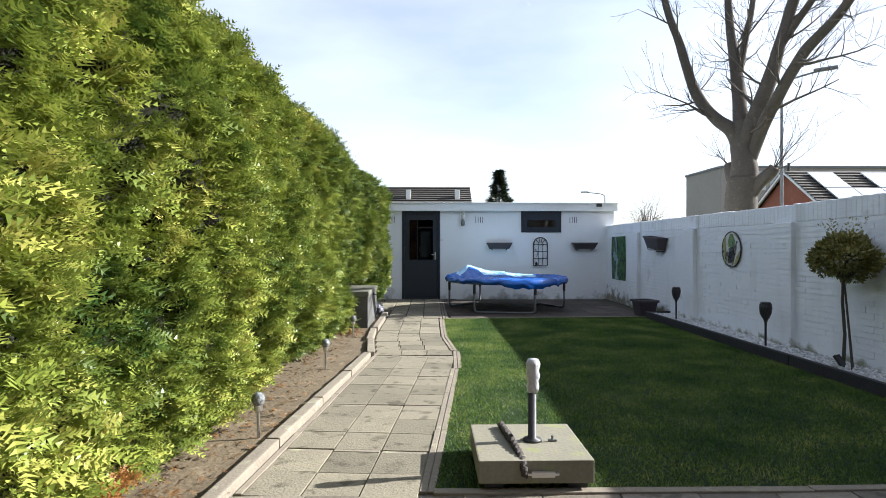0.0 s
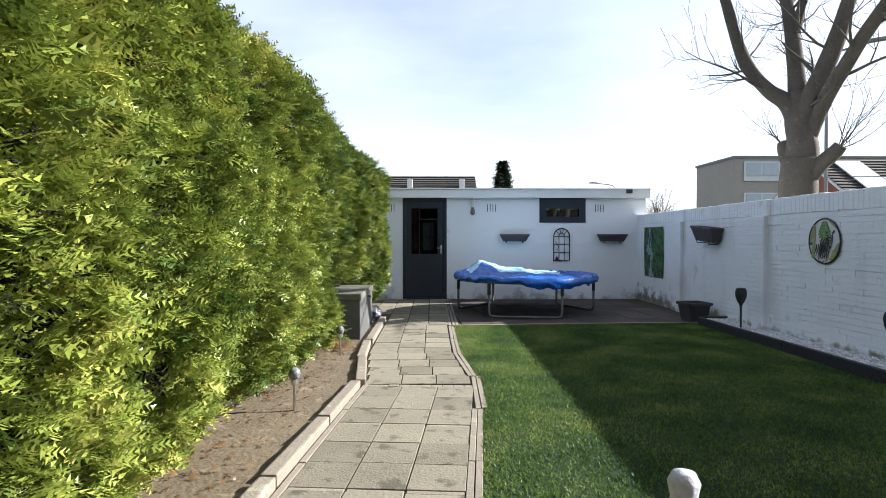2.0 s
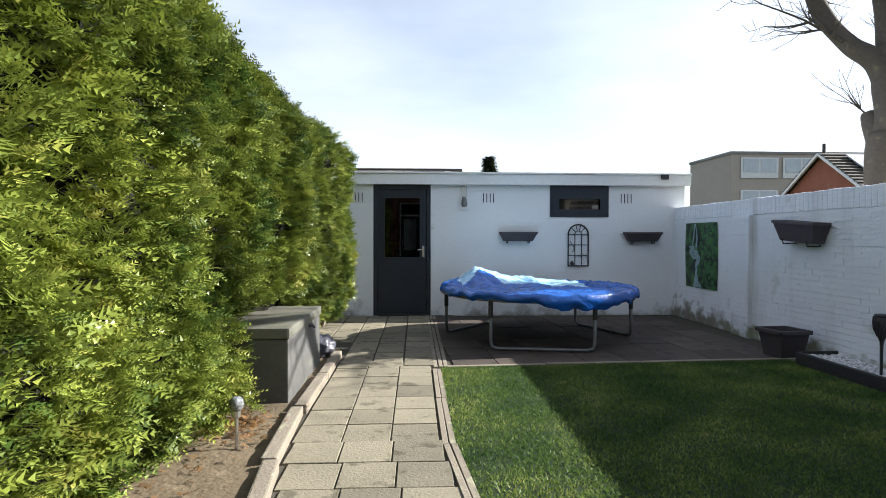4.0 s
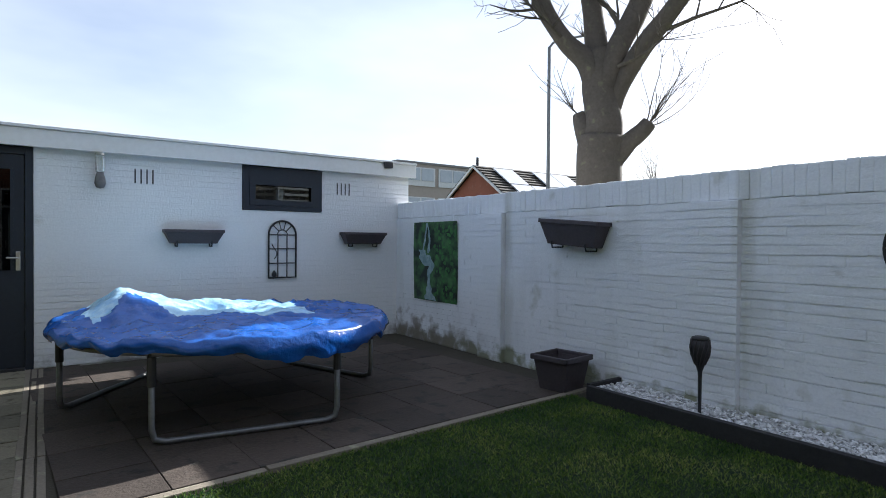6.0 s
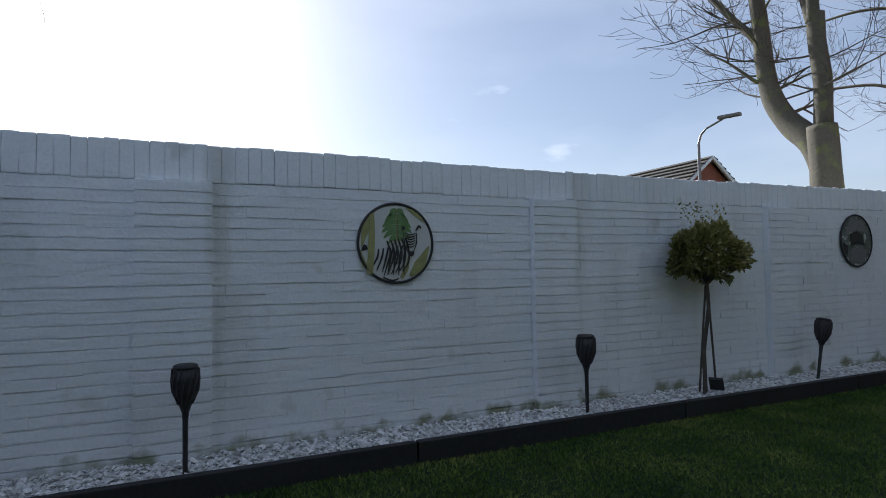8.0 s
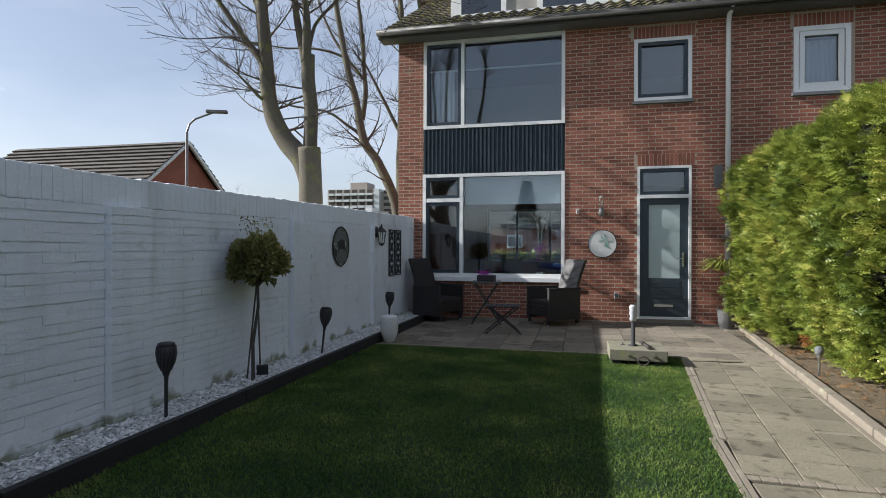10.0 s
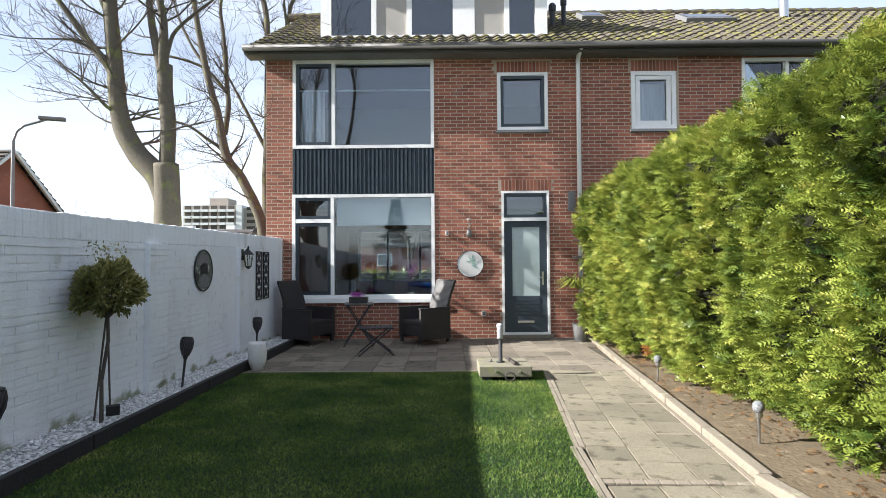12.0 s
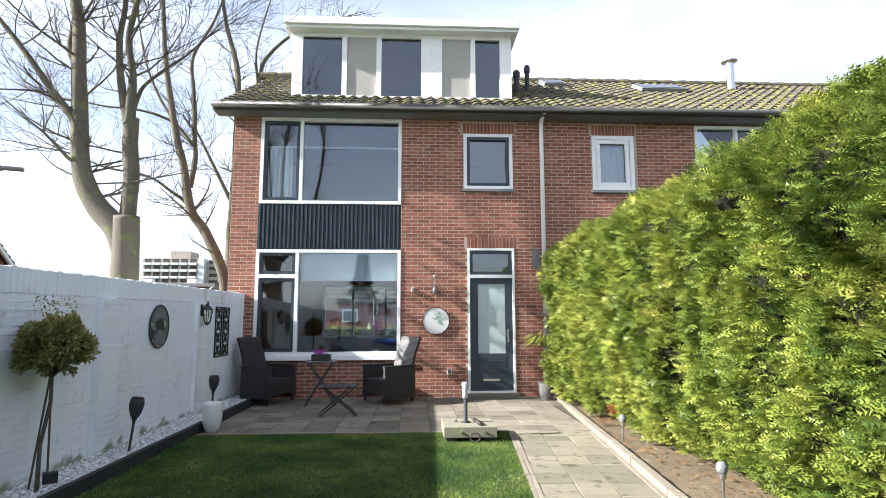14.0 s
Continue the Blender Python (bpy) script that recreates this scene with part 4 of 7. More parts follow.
bm = boxed(-0.56, 0.216, SHED_Y - 0.05, SHED_Y + 0.1, -0.01, 0.027, bevel=0.004)
part("threshold", bm, "black_plastic", shed)
# window
bm = bmesh.new()
backing(bm, 2.224, 3.186, 1.594, 2.096, [(2.35, 3.06, 1.7, 1.9)], lambda b, a, c, d, e: box(b, a, c, SHED_Y - 0.02, SHED_Y + 0.08, d, e))
swin = part("window_frame", bm, "navy", shed, "dark painted window frame")
bm = bmesh.new()
backing(bm, 2.30, 3.11, 1.65, 1.95, [(2.365, 3.045, 1.715, 1.885)], lambda b, a, c, d, e: box(b, a, c, SHED_Y - 0.032, SHED_Y - 0.022, d, e))
part("sash", bm, "navy", swin)
part("pane", boxed(2.34, 3.07, SHED_Y + 0.02, SHED_Y + 0.026, 1.69, 1.91), "dark_pane", swin)


# ---- house ----
house = thing("house", "red brick terraced house with white windows and mossy tiled roof", "house")
HX0, HX1 = -15.0, 4.58
H_HOLES = [(1.485, 4.10, 0.66, 2.645), (1.485, 4.09, 2.645, 3.49), (1.485, 4.09, 3.49, 5.13),
           (-0.61, 0.32, 3.79, 4.87), (-0.61, 0.26, 0.0, 2.68), (-2.96, -2.14, 3.76, 4.87), (-6.8, -4.17, 3.5, 5.1), (-6.8, -4.17, 0.66, 2.6), (-2.9, -2.0, 0.0, 2.68)]
backing(None, HX0, HX1, -0.1, 5.22, H_HOLES, lambda _, a, c, d, e: part("wall", boxed(a, c, HOUSE_Y - 0.28, HOUSE_Y - 0.004, d, e), "mortar", house))
lintels = [(-0.66, 0.37, 4.87, 5.08), (-0.66, 0.31, 2.68, 2.89), (-3.0, -2.1, 4.87, 5.08)]
hrow = courses(HX0 + 12.0, HX1, 0.0, 5.2, holes=H_HOLES + lintels, length=0.22, course=0.0655, joint=0.0145)
hrow += courses(HX0, HX0 + 11.99, 2.2, 5.2, holes=H_HOLES, length=0.22, course=0.0655, joint=0.0145)
brick_mesh("bricks", hrow, lambda u, d, z: (u, HOUSE_Y - 0.004 + d, z), 0.0012, "brick", house, jitter=0.0008)
lrow = [(a + 0.066 * k + 0.006, a + 0.066 * k + 0.06, c + 0.006, d - 0.006) for a, b, c, d in lintels for k in range(int((b - a) / 0.066))]
brick_mesh("soldier_bricks", lrow, lambda u, d, z: (u, HOUSE_Y - 0.004 + d, z), 0.003, "brick", house)
side = bmesh.new()
for a, b in (((HX1 - 0.28), HX1), (HX0, HX0 + 0.28)):
    box(side, a, b, -8.0, HOUSE_Y - 0.281, -0.1, 5.22)
    vs = [side.verts.new((x, y, z)) for x in (a, b) for y, z in ((-8.0, 5.221), (HOUSE_Y - 0.281, 5.221), (-4.3, 7.4))]
    for f in ((0, 1, 2), (3, 5, 4), (0, 3, 4, 1), (1, 4, 5, 2), (2, 5, 3, 0)):
        side.faces.new([vs[i] for i in f])
backing(side, HX0 + 0.28, HX1 - 0.28, -0.1, 5.22, [(1.2, 4.0, 0.85, 2.45)], lambda q, a, c, d, e: box(q, a, c, -8.0, -7.75, d, e))
part("gable_wall", side, "brick", house)
# floors and rooms behind the windows
rooms = boxed(HX0 + 0.29, HX1 - 0.285, -7.74, HOUSE_Y - 0.285, 2.72, 2.86)
box(rooms, HX0 + 0.29, HX1 - 0.285, -7.74, HOUSE_Y - 0.285, 5.1, 5.2)
box(rooms, HX0 + 0.29, HX1 - 0.285, -7.74, HOUSE_Y - 0.285, -0.08, 0.04)
part("storey_floor", rooms, "room_dark", house)
rooms = boxed(HX0 + 0.3, 0.7, -4.6, -4.5, 0.05, 2.71)
box(rooms, HX0 + 0.3, HX1 - 0.29, -3.9, -3.8, 2.87, 5.09)
for x in (0.75, -1.2):
    for z0, z1 in ((0.05, 2.71), (2.87, 5.09)):
        box(rooms, x - 0.05, x + 0.05, -3.79 if z0 > 1 else -7.74 if x > 0 else -4.49, HOUSE_Y - 0.29, z0, z1)
part("inner_wall", rooms, "room", house)


def window(owner, x0, x1, z0, z1, bars=(), y=HOUSE_Y, rim=0.06, mat="white_gloss", name="window"):
    """A frame with panes. bars: upright divisions; each light then (x0, x1, z0, z1)."""
    bm = bmesh.new()
    lights = []
    xs = [x0, *bars, x1]
    for a, b in zip(xs, xs[1:]):
        lights.append((a + (rim if a == x0 else rim / 2), b - (rim if b == x1 else rim / 2), z0 + rim, z1 - rim))
    backing(bm, x0, x1, z0, z1, lights, lambda q, a, c, d, e: box(q, a, c, y - 0.1, y + 0.012, d, e))
    w = part(name, bm, mat, owner)
    for a, b, c, d in lights:
        part("pane", boxed(a - 0.01, b + 0.01, y - 0.06, y - 0.053, c - 0.01, d + 0.01), "pane", w).visible_shadow = False
    return w


def sash(owner, x0, x1, z0, z1, mat, y=HOUSE_Y, rim=0.05):
    bm = bmesh.new()
    backing(bm, x0, x1, z0, z1, [(x0 + rim, x1 - rim, z0 + rim, z1 - rim)], lambda q, a, c, d, e: box(q, a, c, y - 0.045, y - 0.005, d, e))
    return part("sash", bm, mat, owner)


low = window(house, 1.487, 4.098, 0.74, 2.643, (3.36,))
part("transom", boxed(3.39, 4.04, HOUSE_Y - 0.05, HOUSE_Y + 0.01, 2.12, 2.19), "white_gloss", low)
sash(low, 3.40, 4.03, 0.81, 2.11, "slate")
sash(low, 3.40, 4.03, 2.2, 2.575, "slate", rim=0.045)
part("window_sill", boxed(1.46, 4.12, HOUSE_Y - 0.12, HOUSE_Y + 0.06, 0.655, 0.738, bevel=0.006), "white_gloss", low, "white tiled window sill")
part("roller_blind", boxed(1.56, 3.31, HOUSE_Y - 0.2, HOUSE_Y - 0.19, 2.08, 2.6), "blind", low, "pale half-lowered roller blind")
window(house, 1.202, 3.998, 0.852, 2.448, (2.1, 3.1), y=-7.85, name="street_window")
up = window(house, 1.487, 4.088, 3.49, 5.128, (3.34,))
sash(up, 3.38, 4.02, 3.56, 5.06, "slate")
part("curtain_rail", boxed(1.55, 4.03, HOUSE_Y - 0.26, HOUSE_Y - 0.24, 4.62, 4.65), "white_gloss", up)


def drape(bm, x0, x1, z0, z1, y):
    n = int((x1 - x0) / 0.018)
    lo = [bm.verts.new((x0 + (x1 - x0) * i / n, y + 0.022 * math.sin(i * 1.1), z0)) for i in range(n + 1)]
    hi = [bm.verts.new((v.co.x, v.co.y, z1)) for v in lo]
    for i in range(n):
        bm.faces.new((lo[i], lo[i + 1], hi[i + 1], hi[i]))
    return bm


part("curtain", drape(bmesh.new(), 3.55, 3.98, 3.5, 4.62, HOUSE_Y - 0.25), "curtain", up, "pale drawn-back curtain")
sml = window(house, -0.608, 0.318, 3.80, 4.868)
part("window_sill", boxed(-0.64, 0.35, HOUSE_Y - 0.05, HOUSE_Y + 0.05, 3.745, 3.798, bevel=0.006), "zinc", sml)
sash(sml, -0.54, 0.25, 3.87, 4.80, "slate", rim=0.05)
nb = window(house, -2.958, -2.142, 3.80, 4.868, rim=0.075)
sash(nb, -2.87, -2.23, 3.88, 4.79, "white_gloss", rim=0.075)
part("window_sill", boxed(-2.99, -2.11, HOUSE_Y - 0.05, HOUSE_Y + 0.05, 3.745, 3.798, bevel=0.006), "zinc", nb)
part("curtain", drape(bmesh.new(), -2.84, -2.26, 3.85, 4.7, HOUSE_Y - 0.2), "curtain", nb)
big = window(house, -6.798, -4.172, 3.5, 5.098, (-5.0,))
part("roller_blind", boxed(-6.7, -4.25, HOUSE_Y - 0.2, HOUSE_Y - 0.19, 3.6, 5.05), "blind", big)
window(house, -6.798, -4.172, 0.68, 2.598, (-5.0,))
part("neighbour_door", boxed(-2.9, -2.0, HOUSE_Y - 0.1, HOUSE_Y - 0.05, 0.0, 2.68), "slate", house)
# ribbed panel between the storeys
bm = boxed(1.487, 4.088, HOUSE_Y - 0.1, HOUSE_Y - 0.03, 2.647, 3.486)
for k in range(34):
    x = 1.51 + 0.0765 * k
    vs = [bm.verts.new((x + dx, HOUSE_Y - 0.031 + dy, z)) for z in (2.66, 3.475) for dx, dy in ((0, 0), (0.018, 0.034), (0.042, 0.034), (0.06, 0))]
    for f in ((0, 1, 5, 4), (1, 2, 6, 5), (2, 3, 7, 6)):
        bm.faces.new([vs[i] for i in f])
part("cladding_panel", bm, "slate", house, "dark slate-blue ribbed cladding panel")
# back door
bm = bmesh.new()
backing(bm, -0.608, 0.258, 0.06, 2.678, [(-0.568, 0.218, 0.1, 2.13), (-0.568, 0.218, 2.19, 2.638)], lambda q, a, c, d, e: box(q, a, c, HOUSE_Y - 0.1, HOUSE_Y + 0.012, d, e))
bd = part("door_frame", bm, "white_gloss", house)
sash(bd, -0.566, 0.216, 2.192, 2.636, "slate", rim=0.055)
part("fanlight", boxed(-0.53, 0.18, HOUSE_Y - 0.06, HOUSE_Y - 0.053, 2.23, 2.6), "pane", bd)
bm = bmesh.new()
backing(bm, -0.565, 0.215, 0.1, 2.128, [(-0.43, 0.07, 0.76, 2.02)], lambda q, a, c, d, e: box(q, a, c, HOUSE_Y - 0.07, HOUSE_Y - 0.025, d, e))
for k in range(5):
    box(bm, -0.43, 0.05, HOUSE_Y - 0.026, HOUSE_Y - 0.018, 0.42 + 0.062 * k, 0.472 + 0.062 * k)
bdl = part("door", bm, "slate", house, "dark grey back door with a frosted pane")
part("pane", boxed(-0.43, 0.07, HOUSE_Y - 0.055, HOUSE_Y - 0.045, 0.76, 2.02), "frost", bdl)
bm = boxed(-0.5, -0.465, HOUSE_Y - 0.026, HOUSE_Y - 0.012, 0.96, 1.2, bevel=0.004)
tube(bm, [(-0.48, HOUSE_Y - 0.02, 1.1), (-0.48, HOUSE_Y + 0.035, 1.1), (-0.37, HOUSE_Y + 0.035, 1.1)], 0.009, 8)
part("door_handle", bm, "steel", bdl)
part("letter_plate", boxed(-0.32, -0.02, HOUSE_Y - 0.026, HOUSE_Y - 0.016, 0.27, 0.31, bevel=0.003), "steel", bdl)
part("doorstep", boxed(-0.66, 0.31, HOUSE_Y - 0.05, HOUSE_Y + 0.06, -0.02, 0.058, bevel=0.006), "kerb", house)
# eaves, gutter, downpipe
part("soffit", boxed(HX0 - 0.1, HX1 + 0.3, HOUSE_Y + 0.0, HOUSE_Y + 0.3, 5.135, 5.165), "zinc", house)
part("fascia", boxed(HX0 - 0.1, HX1 + 0.3, HOUSE_Y + 0.302, HOUSE_Y + 0.33, 5.14, 5.25), "gutter_dark", house)
bm = bmesh.new()
tube(bm, [(HX0 - 0.1, HOUSE_Y + 0.38, 5.23), (HX1 + 0.3, HOUSE_Y + 0.38, 5.23)], 0.058, 12)
part("gutter", bm, "gutter_dark", house, smooth=True)
bm = tube(bmesh.new(), [(-1.16, HOUSE_Y + 0.05, 0.5), (-1.16, HOUSE_Y + 0.05, 5.0), (-1.16, HOUSE_Y + 0.1, 5.12), (-1.16, HOUSE_Y + 0.34, 5.2)], 0.04, 12)
pipe = part("downpipe", bm, "white_gloss", house, "white plastic downpipe", smooth=True)
part("pipe_foot", tube(bmesh.new(), [(-1.16, HOUSE_Y + 0.05, 0.0), (-1.16, HOUSE_Y + 0.05, 0.52)], 0.055, 12), "zinc", pipe)
bm = boxed(-1.09, -0.95, HOUSE_Y + 0.003, HOUSE_Y + 0.012, 2.3, 2.66)
for k in range(9):
    box(bm, -1.08, -0.96, HOUSE_Y + 0.012, HOUSE_Y + 0.018, 2.32 + 0.037 * k, 2.34 + 0.037 * k)
part("air_grille", bm, "zinc", house)
# roof
SLOPE, EAVE_Y, EAVE_Z, RIDGE_Y = math.atan(0.577), HOUSE_Y + 0.36, 5.27, -4.3
run = (EAVE_Y - RIDGE_Y) / math.cos(SLOPE)
bm = bmesh.new()
for s in (0, 1):
    pts = [(EAVE_Y, EAVE_Z), (RIDGE_Y, EAVE_Z + (EAVE_Y - RIDGE_Y) * 0.577)] if s == 0 else [(-8.2, 5.2), (RIDGE_Y, EAVE_Z + (EAVE_Y - RIDGE_Y) * 0.577)]
    vs = [bm.verts.new((x, y, z + dz)) for x in (HX0 - 0.1, HX1 + 0.3) for y, z in pts for dz in (-0.1, -0.03)]
    for f in ((0, 1, 3, 2), (4, 6, 7, 5), (0, 4, 5, 1), (2, 3, 7, 6), (0, 2, 6, 4), (1, 5, 7, 3)):
        bm.faces.new([vs[i] for i in f])
roof = part("roof", bm, "roof_tile", house, "mossy dark concrete tile roof")


def pantile():
    """A waved tile 0.22 wide and 0.34 long, laid up the slope."""
    bm = bmesh.new()
    prof = [(-0.11, 0.01), (-0.08, 0.0), (-0.037, 0.0), (0.0, 0.022), (0.037, 0.038), (0.073, 0.038), (0.103, 0.022), (0.114, 0.01)]
    r = [[bm.verts.new((x, l, z + lift)) for x, z in prof] for l, lift in ((0.0, 0.026), (0.34, 0.0))]
    lip = [bm.verts.new((x, 0.0, z + 0.0)) for x, z in prof]
    for i in range(len(prof) - 1):
        bm.faces.new((r[0][i], r[0][i + 1], r[1][i + 1], r[1][i]))
        bm.faces.new((lip[i], lip[i + 1], r[0][i + 1], r[0][i]))
    me = mesh_of(bm, "roof_tile")
    me.materials.append(M["roof_tile"])
    return me


ptile = pantile()
DORM = (-0.73, 3.71)
tilt = Matrix.Rotation(math.pi, 4, "Z") @ Matrix.Rotation(SLOPE, 4, "X")
joined_v, joined_f = [], []
pvs = [v.co.copy() for v in ptile.vertices]
pfs = [tuple(p.vertices) for p in ptile.polygons]
made = 0
n_rows = int(run / 0.285) + 1
for row in range(n_rows):
    d = row * 0.285 - 0.03
    y = EAVE_Y - d * math.cos(SLOPE)
    z = EAVE_Z + d * math.sin(SLOPE)
    x = HX1 + 0.14
    while x > HX0:
        hidden = DORM[0] - 0.05 < x < DORM[1] + 0.05 and y < -1.25
        if not hidden:
            m = Matrix.Translation((x, y, z - 0.03 + rnd.uniform(-0.004, 0.004))) @ tilt
            if made < 295 and x > -4.2 and row < 9:
                ob = new("roof_tile", ptile)
                ob.parent = roof
                ob.matrix_basis = m
                made += 1
            else:
                k = len(joined_v)
                joined_v += [tuple(m @ c) for c in pvs]
                joined_f += [tuple(k + i for i in f) for f in pfs]
        x -= 0.22
raw("roof_tiles", joined_v, joined_f, "roof_tile", roof, kind="stuff")
ridge_z = EAVE_Z + (EAVE_Y - RIDGE_Y) * 0.577
bm = bmesh.new()
x = HX0
while x < HX1 + 0.2:
    tube(bm, [(x, RIDGE_Y, ridge_z - 0.02), (x + 0.4, RIDGE_Y, ridge_z - 0.03)], [0.115, 0.1], 10)
    x += 0.38
part("ridge_tiles", bm, "roof_tile", roof)
# dormer
DY, DZ0, DZ1 = -1.3, 5.74, 7.1
bm = boxed(DORM[0], DORM[1], -4.2, DY - 0.101, DZ0 - 0.2, DZ1)
dorm = part("dormer", bm, "white_gloss", house, "white flat-roofed dormer with five lights")
part("dormer_roof", boxed(DORM[0] - 0.14, DORM[1] + 0.14, -4.3, DY + 0.26, DZ1 + 0.12, DZ1 + 0.27, bevel=0.01), "white_gloss", dorm)
part("dormer_soffit", boxed(DORM[0] - 0.1, DORM[1] + 0.1, -4.2, DY + 0.2, DZ1 + 0.06, DZ1 + 0.118), "white_gloss", dorm)
span = DORM[1] - DORM[0]
cut = [(300, 433), (450, 550), (567, 703), (775, 873), (890, 975)]
lights = [(DORM[1] - (b - 265) / 750 * span, DORM[1] - (a - 265) / 750 * span, DZ0 + 0.1, DZ1 - 0.02) for a, b in cut]
bm = bmesh.new()
backing(bm, DORM[0], DORM[1], DZ0, DZ1 + 0.058, lights, lambda q, a, c, d, e: box(q, a, c, DY - 0.1, DY, d, e))
dfr = part("dormer_front", bm, "white_gloss", house)
for i, (a, b, c, d) in enumerate(lights):
    if i in (1, 3):
        part("screen", boxed(a, b, DY - 0.05, DY - 0.03, c, d), "blind_beige", dfr, "beige roller screen")
    else:
        part("pane", boxed(a, b, DY - 0.06, DY - 0.05, c, d), "dark_pane", dfr)
for x, h, r in ((-1.02, 0.5, 0.06), (-1.26, 0.62, 0.05)):
    bm = lathe(bmesh.new(), [(r, 0), (r, h - 0.18), (r * 1.35, h - 0.16), (r * 1.35, h - 0.05), (r * 0.8, h), (0.001, h)], (x, -2.3, 6.4), 14)
    part("roof_vent", bm, "black_plastic", house)
bm = lathe(bmesh.new(), [(0.13, 0), (0.1, 0.05), (0.1, 0.75), (0.19, 0.8), (0.19, 0.83), (0.05, 0.9), (0.001, 0.9)], (-6.6, -3.4, 6.95), 16)
part("flue_pipe", bm, "steel", house, "metal flue pipe")
for x0, x1, d in ((-5.1, -4.0, 3.0), (-2.4, -1.85, 3.6)):
    m = Matrix.Translation((0, EAVE_Y - d * math.cos(SLOPE), EAVE_Z + d * math.sin(SLOPE))) @ Matrix.Rotation(-SLOPE, 4, "X")
    skl = part("skylight", boxed(x0, x1, -0.35, 0.35, 0.0, 0.1, bevel=0.01, turn=m), "zinc", house)
    part("pane", boxed(x0 + 0.07, x1 - 0.07, -0.28, 0.28, 0.102, 0.11, turn=m), "dark_pane", skl)


# ---- things in the garden ----
def ring(bm, centre, axis_u, axis_v, r, thick, n=48):
    pts = [Vector(centre) + r * (math.cos(2 * math.pi * k / n) * Vector(axis_u) + math.sin(2 * math.pi * k / n) * Vector(axis_v)) for k in range(n + 1)]
    return tube(bm, pts, thick, 8, cap=False)


def trampoline():
    """Round trampoline on three U-shaped legs under a crumpled tarpaulin."""
    cx, cy, R, H = 1.6, 11.22, 1.17, 0.56
    t = thing("trampoline", "round trampoline on galvanised legs under a crumpled blue tarpaulin", "trampoline", at=(cx, cy, 0))
    part("frame_ring", ring(bmesh.new(), (0, 0, H), (1, 0, 0), (0, 1, 0), R, 0.02), "galv", t, smooth=True)
    part("mat", lathe(bmesh.new(), [(0.001, H - 0.02), (R - 0.15, H), (R - 0.02, H + 0.004)], n=48), "black_plastic", t)
    for mid in (-99, 21, 141):
        a0, a1 = radians(mid - 29), radians(mid + 29)
        p, q = (R * math.cos(a0), R * math.sin(a0)), (R * math.cos(a1), R * math.sin(a1))
        k = 0.93
        bm = tube(bmesh.new(), [(p[0], p[1], H), (p[0], p[1], 0.1), (p[0] * 0.985 + q[0] * 0.015, p[1] * 0.985 + q[1] * 0.015, 0.04), (p[0] * k + q[0] * (1 - k), p[1] * k + q[1] * (1 - k), 0.02),
                                (q[0] * k + p[0] * (1 - k), q[1] * k + p[1] * (1 - k), 0.02), (q[0] * 0.985 + p[0] * 0.015, q[1] * 0.985 + p[1] * 0.015, 0.04), (q[0], q[1], 0.1), (q[0], q[1], H)], 0.02, 10)
        leg = part("leg", bm, "galv", t, smooth=True)
        for e in (p, q):
            part("leg_sleeve", tube(bmesh.new(), [(e[0], e[1], H - 0.2), (e[0], e[1], H - 0.02)], 0.027, 10), "black_plastic", leg)
    # tarpaulin, draped and wrinkled
    bm = bmesh.new()
    n, m = 160, 60
    rows = []
    for j in range(m + 1):
        row = []
        for i in range(n):
            a = 2 * math.pi * i / n
            skirt = 0.09 + 0.07 * noise.noise((math.cos(a) * 2.1, math.sin(a) * 2.1, 4)) + 0.05 * noise.noise((math.cos(a) * 7, math.sin(a) * 7, 1))
            skirt += 0.05 * noise.noise((a * 3.3, 2, 8)) + 0.08 * math.exp(-((a - 4.9) / 0.5) ** 2)
            top = m * 0.78
            f = min(j / top, 1.0)
            r = f * (R + 0.04)
            x, y = r * math.cos(a), r * math.sin(a)
            z = H + 0.035 + 0.05 * noise.noise((x * 1.3, y * 1.3, 2)) * (1.2 - f) + 0.045 * (1 - 2 * abs(noise.noise((x * 2.6 + 0.4 * y, y * 4.2, 7)))) + 0.026 * (1 - 2 * abs(noise.noise((x * 7 + y, y * 9, 3)))) + 0.006 * noise.noise((x * 22, y * 22, 3))
            z += 0.23 * math.exp(-((x + 0.72) / 0.27) ** 2 - ((y - 0.25) / 0.35) ** 2) + 0.11 * math.exp(-((x + 0.1) / 0.42) ** 2 - ((y - 0.35) / 0.3) ** 2)
            if j > top:
                d = (j - top) / (m - top)
                z -= d * max(0.03, skirt)
                out = 1 + 0.025 * math.sin(d * 3.1) + 0.03 * d * noise.noise((a * 9, d * 2, 5))
                x, y = x * out, y * out
            row.append(bm.verts.new((x, y, z)))
        rows.append(row)
    # faces over the rear of the top get the paler colour
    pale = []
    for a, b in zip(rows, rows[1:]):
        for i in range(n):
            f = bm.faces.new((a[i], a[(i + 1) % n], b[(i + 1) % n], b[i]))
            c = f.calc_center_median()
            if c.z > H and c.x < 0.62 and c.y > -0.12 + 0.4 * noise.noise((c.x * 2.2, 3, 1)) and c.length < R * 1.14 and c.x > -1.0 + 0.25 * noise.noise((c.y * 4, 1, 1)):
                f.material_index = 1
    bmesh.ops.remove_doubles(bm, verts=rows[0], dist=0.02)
    tp = part("tarpaulin", bm, "tarp", t, "crumpled blue tarpaulin with a pale patch on top", smooth=True)
    tp.data.materials.append(M["tarp_pale"])
    return t


trampoline()


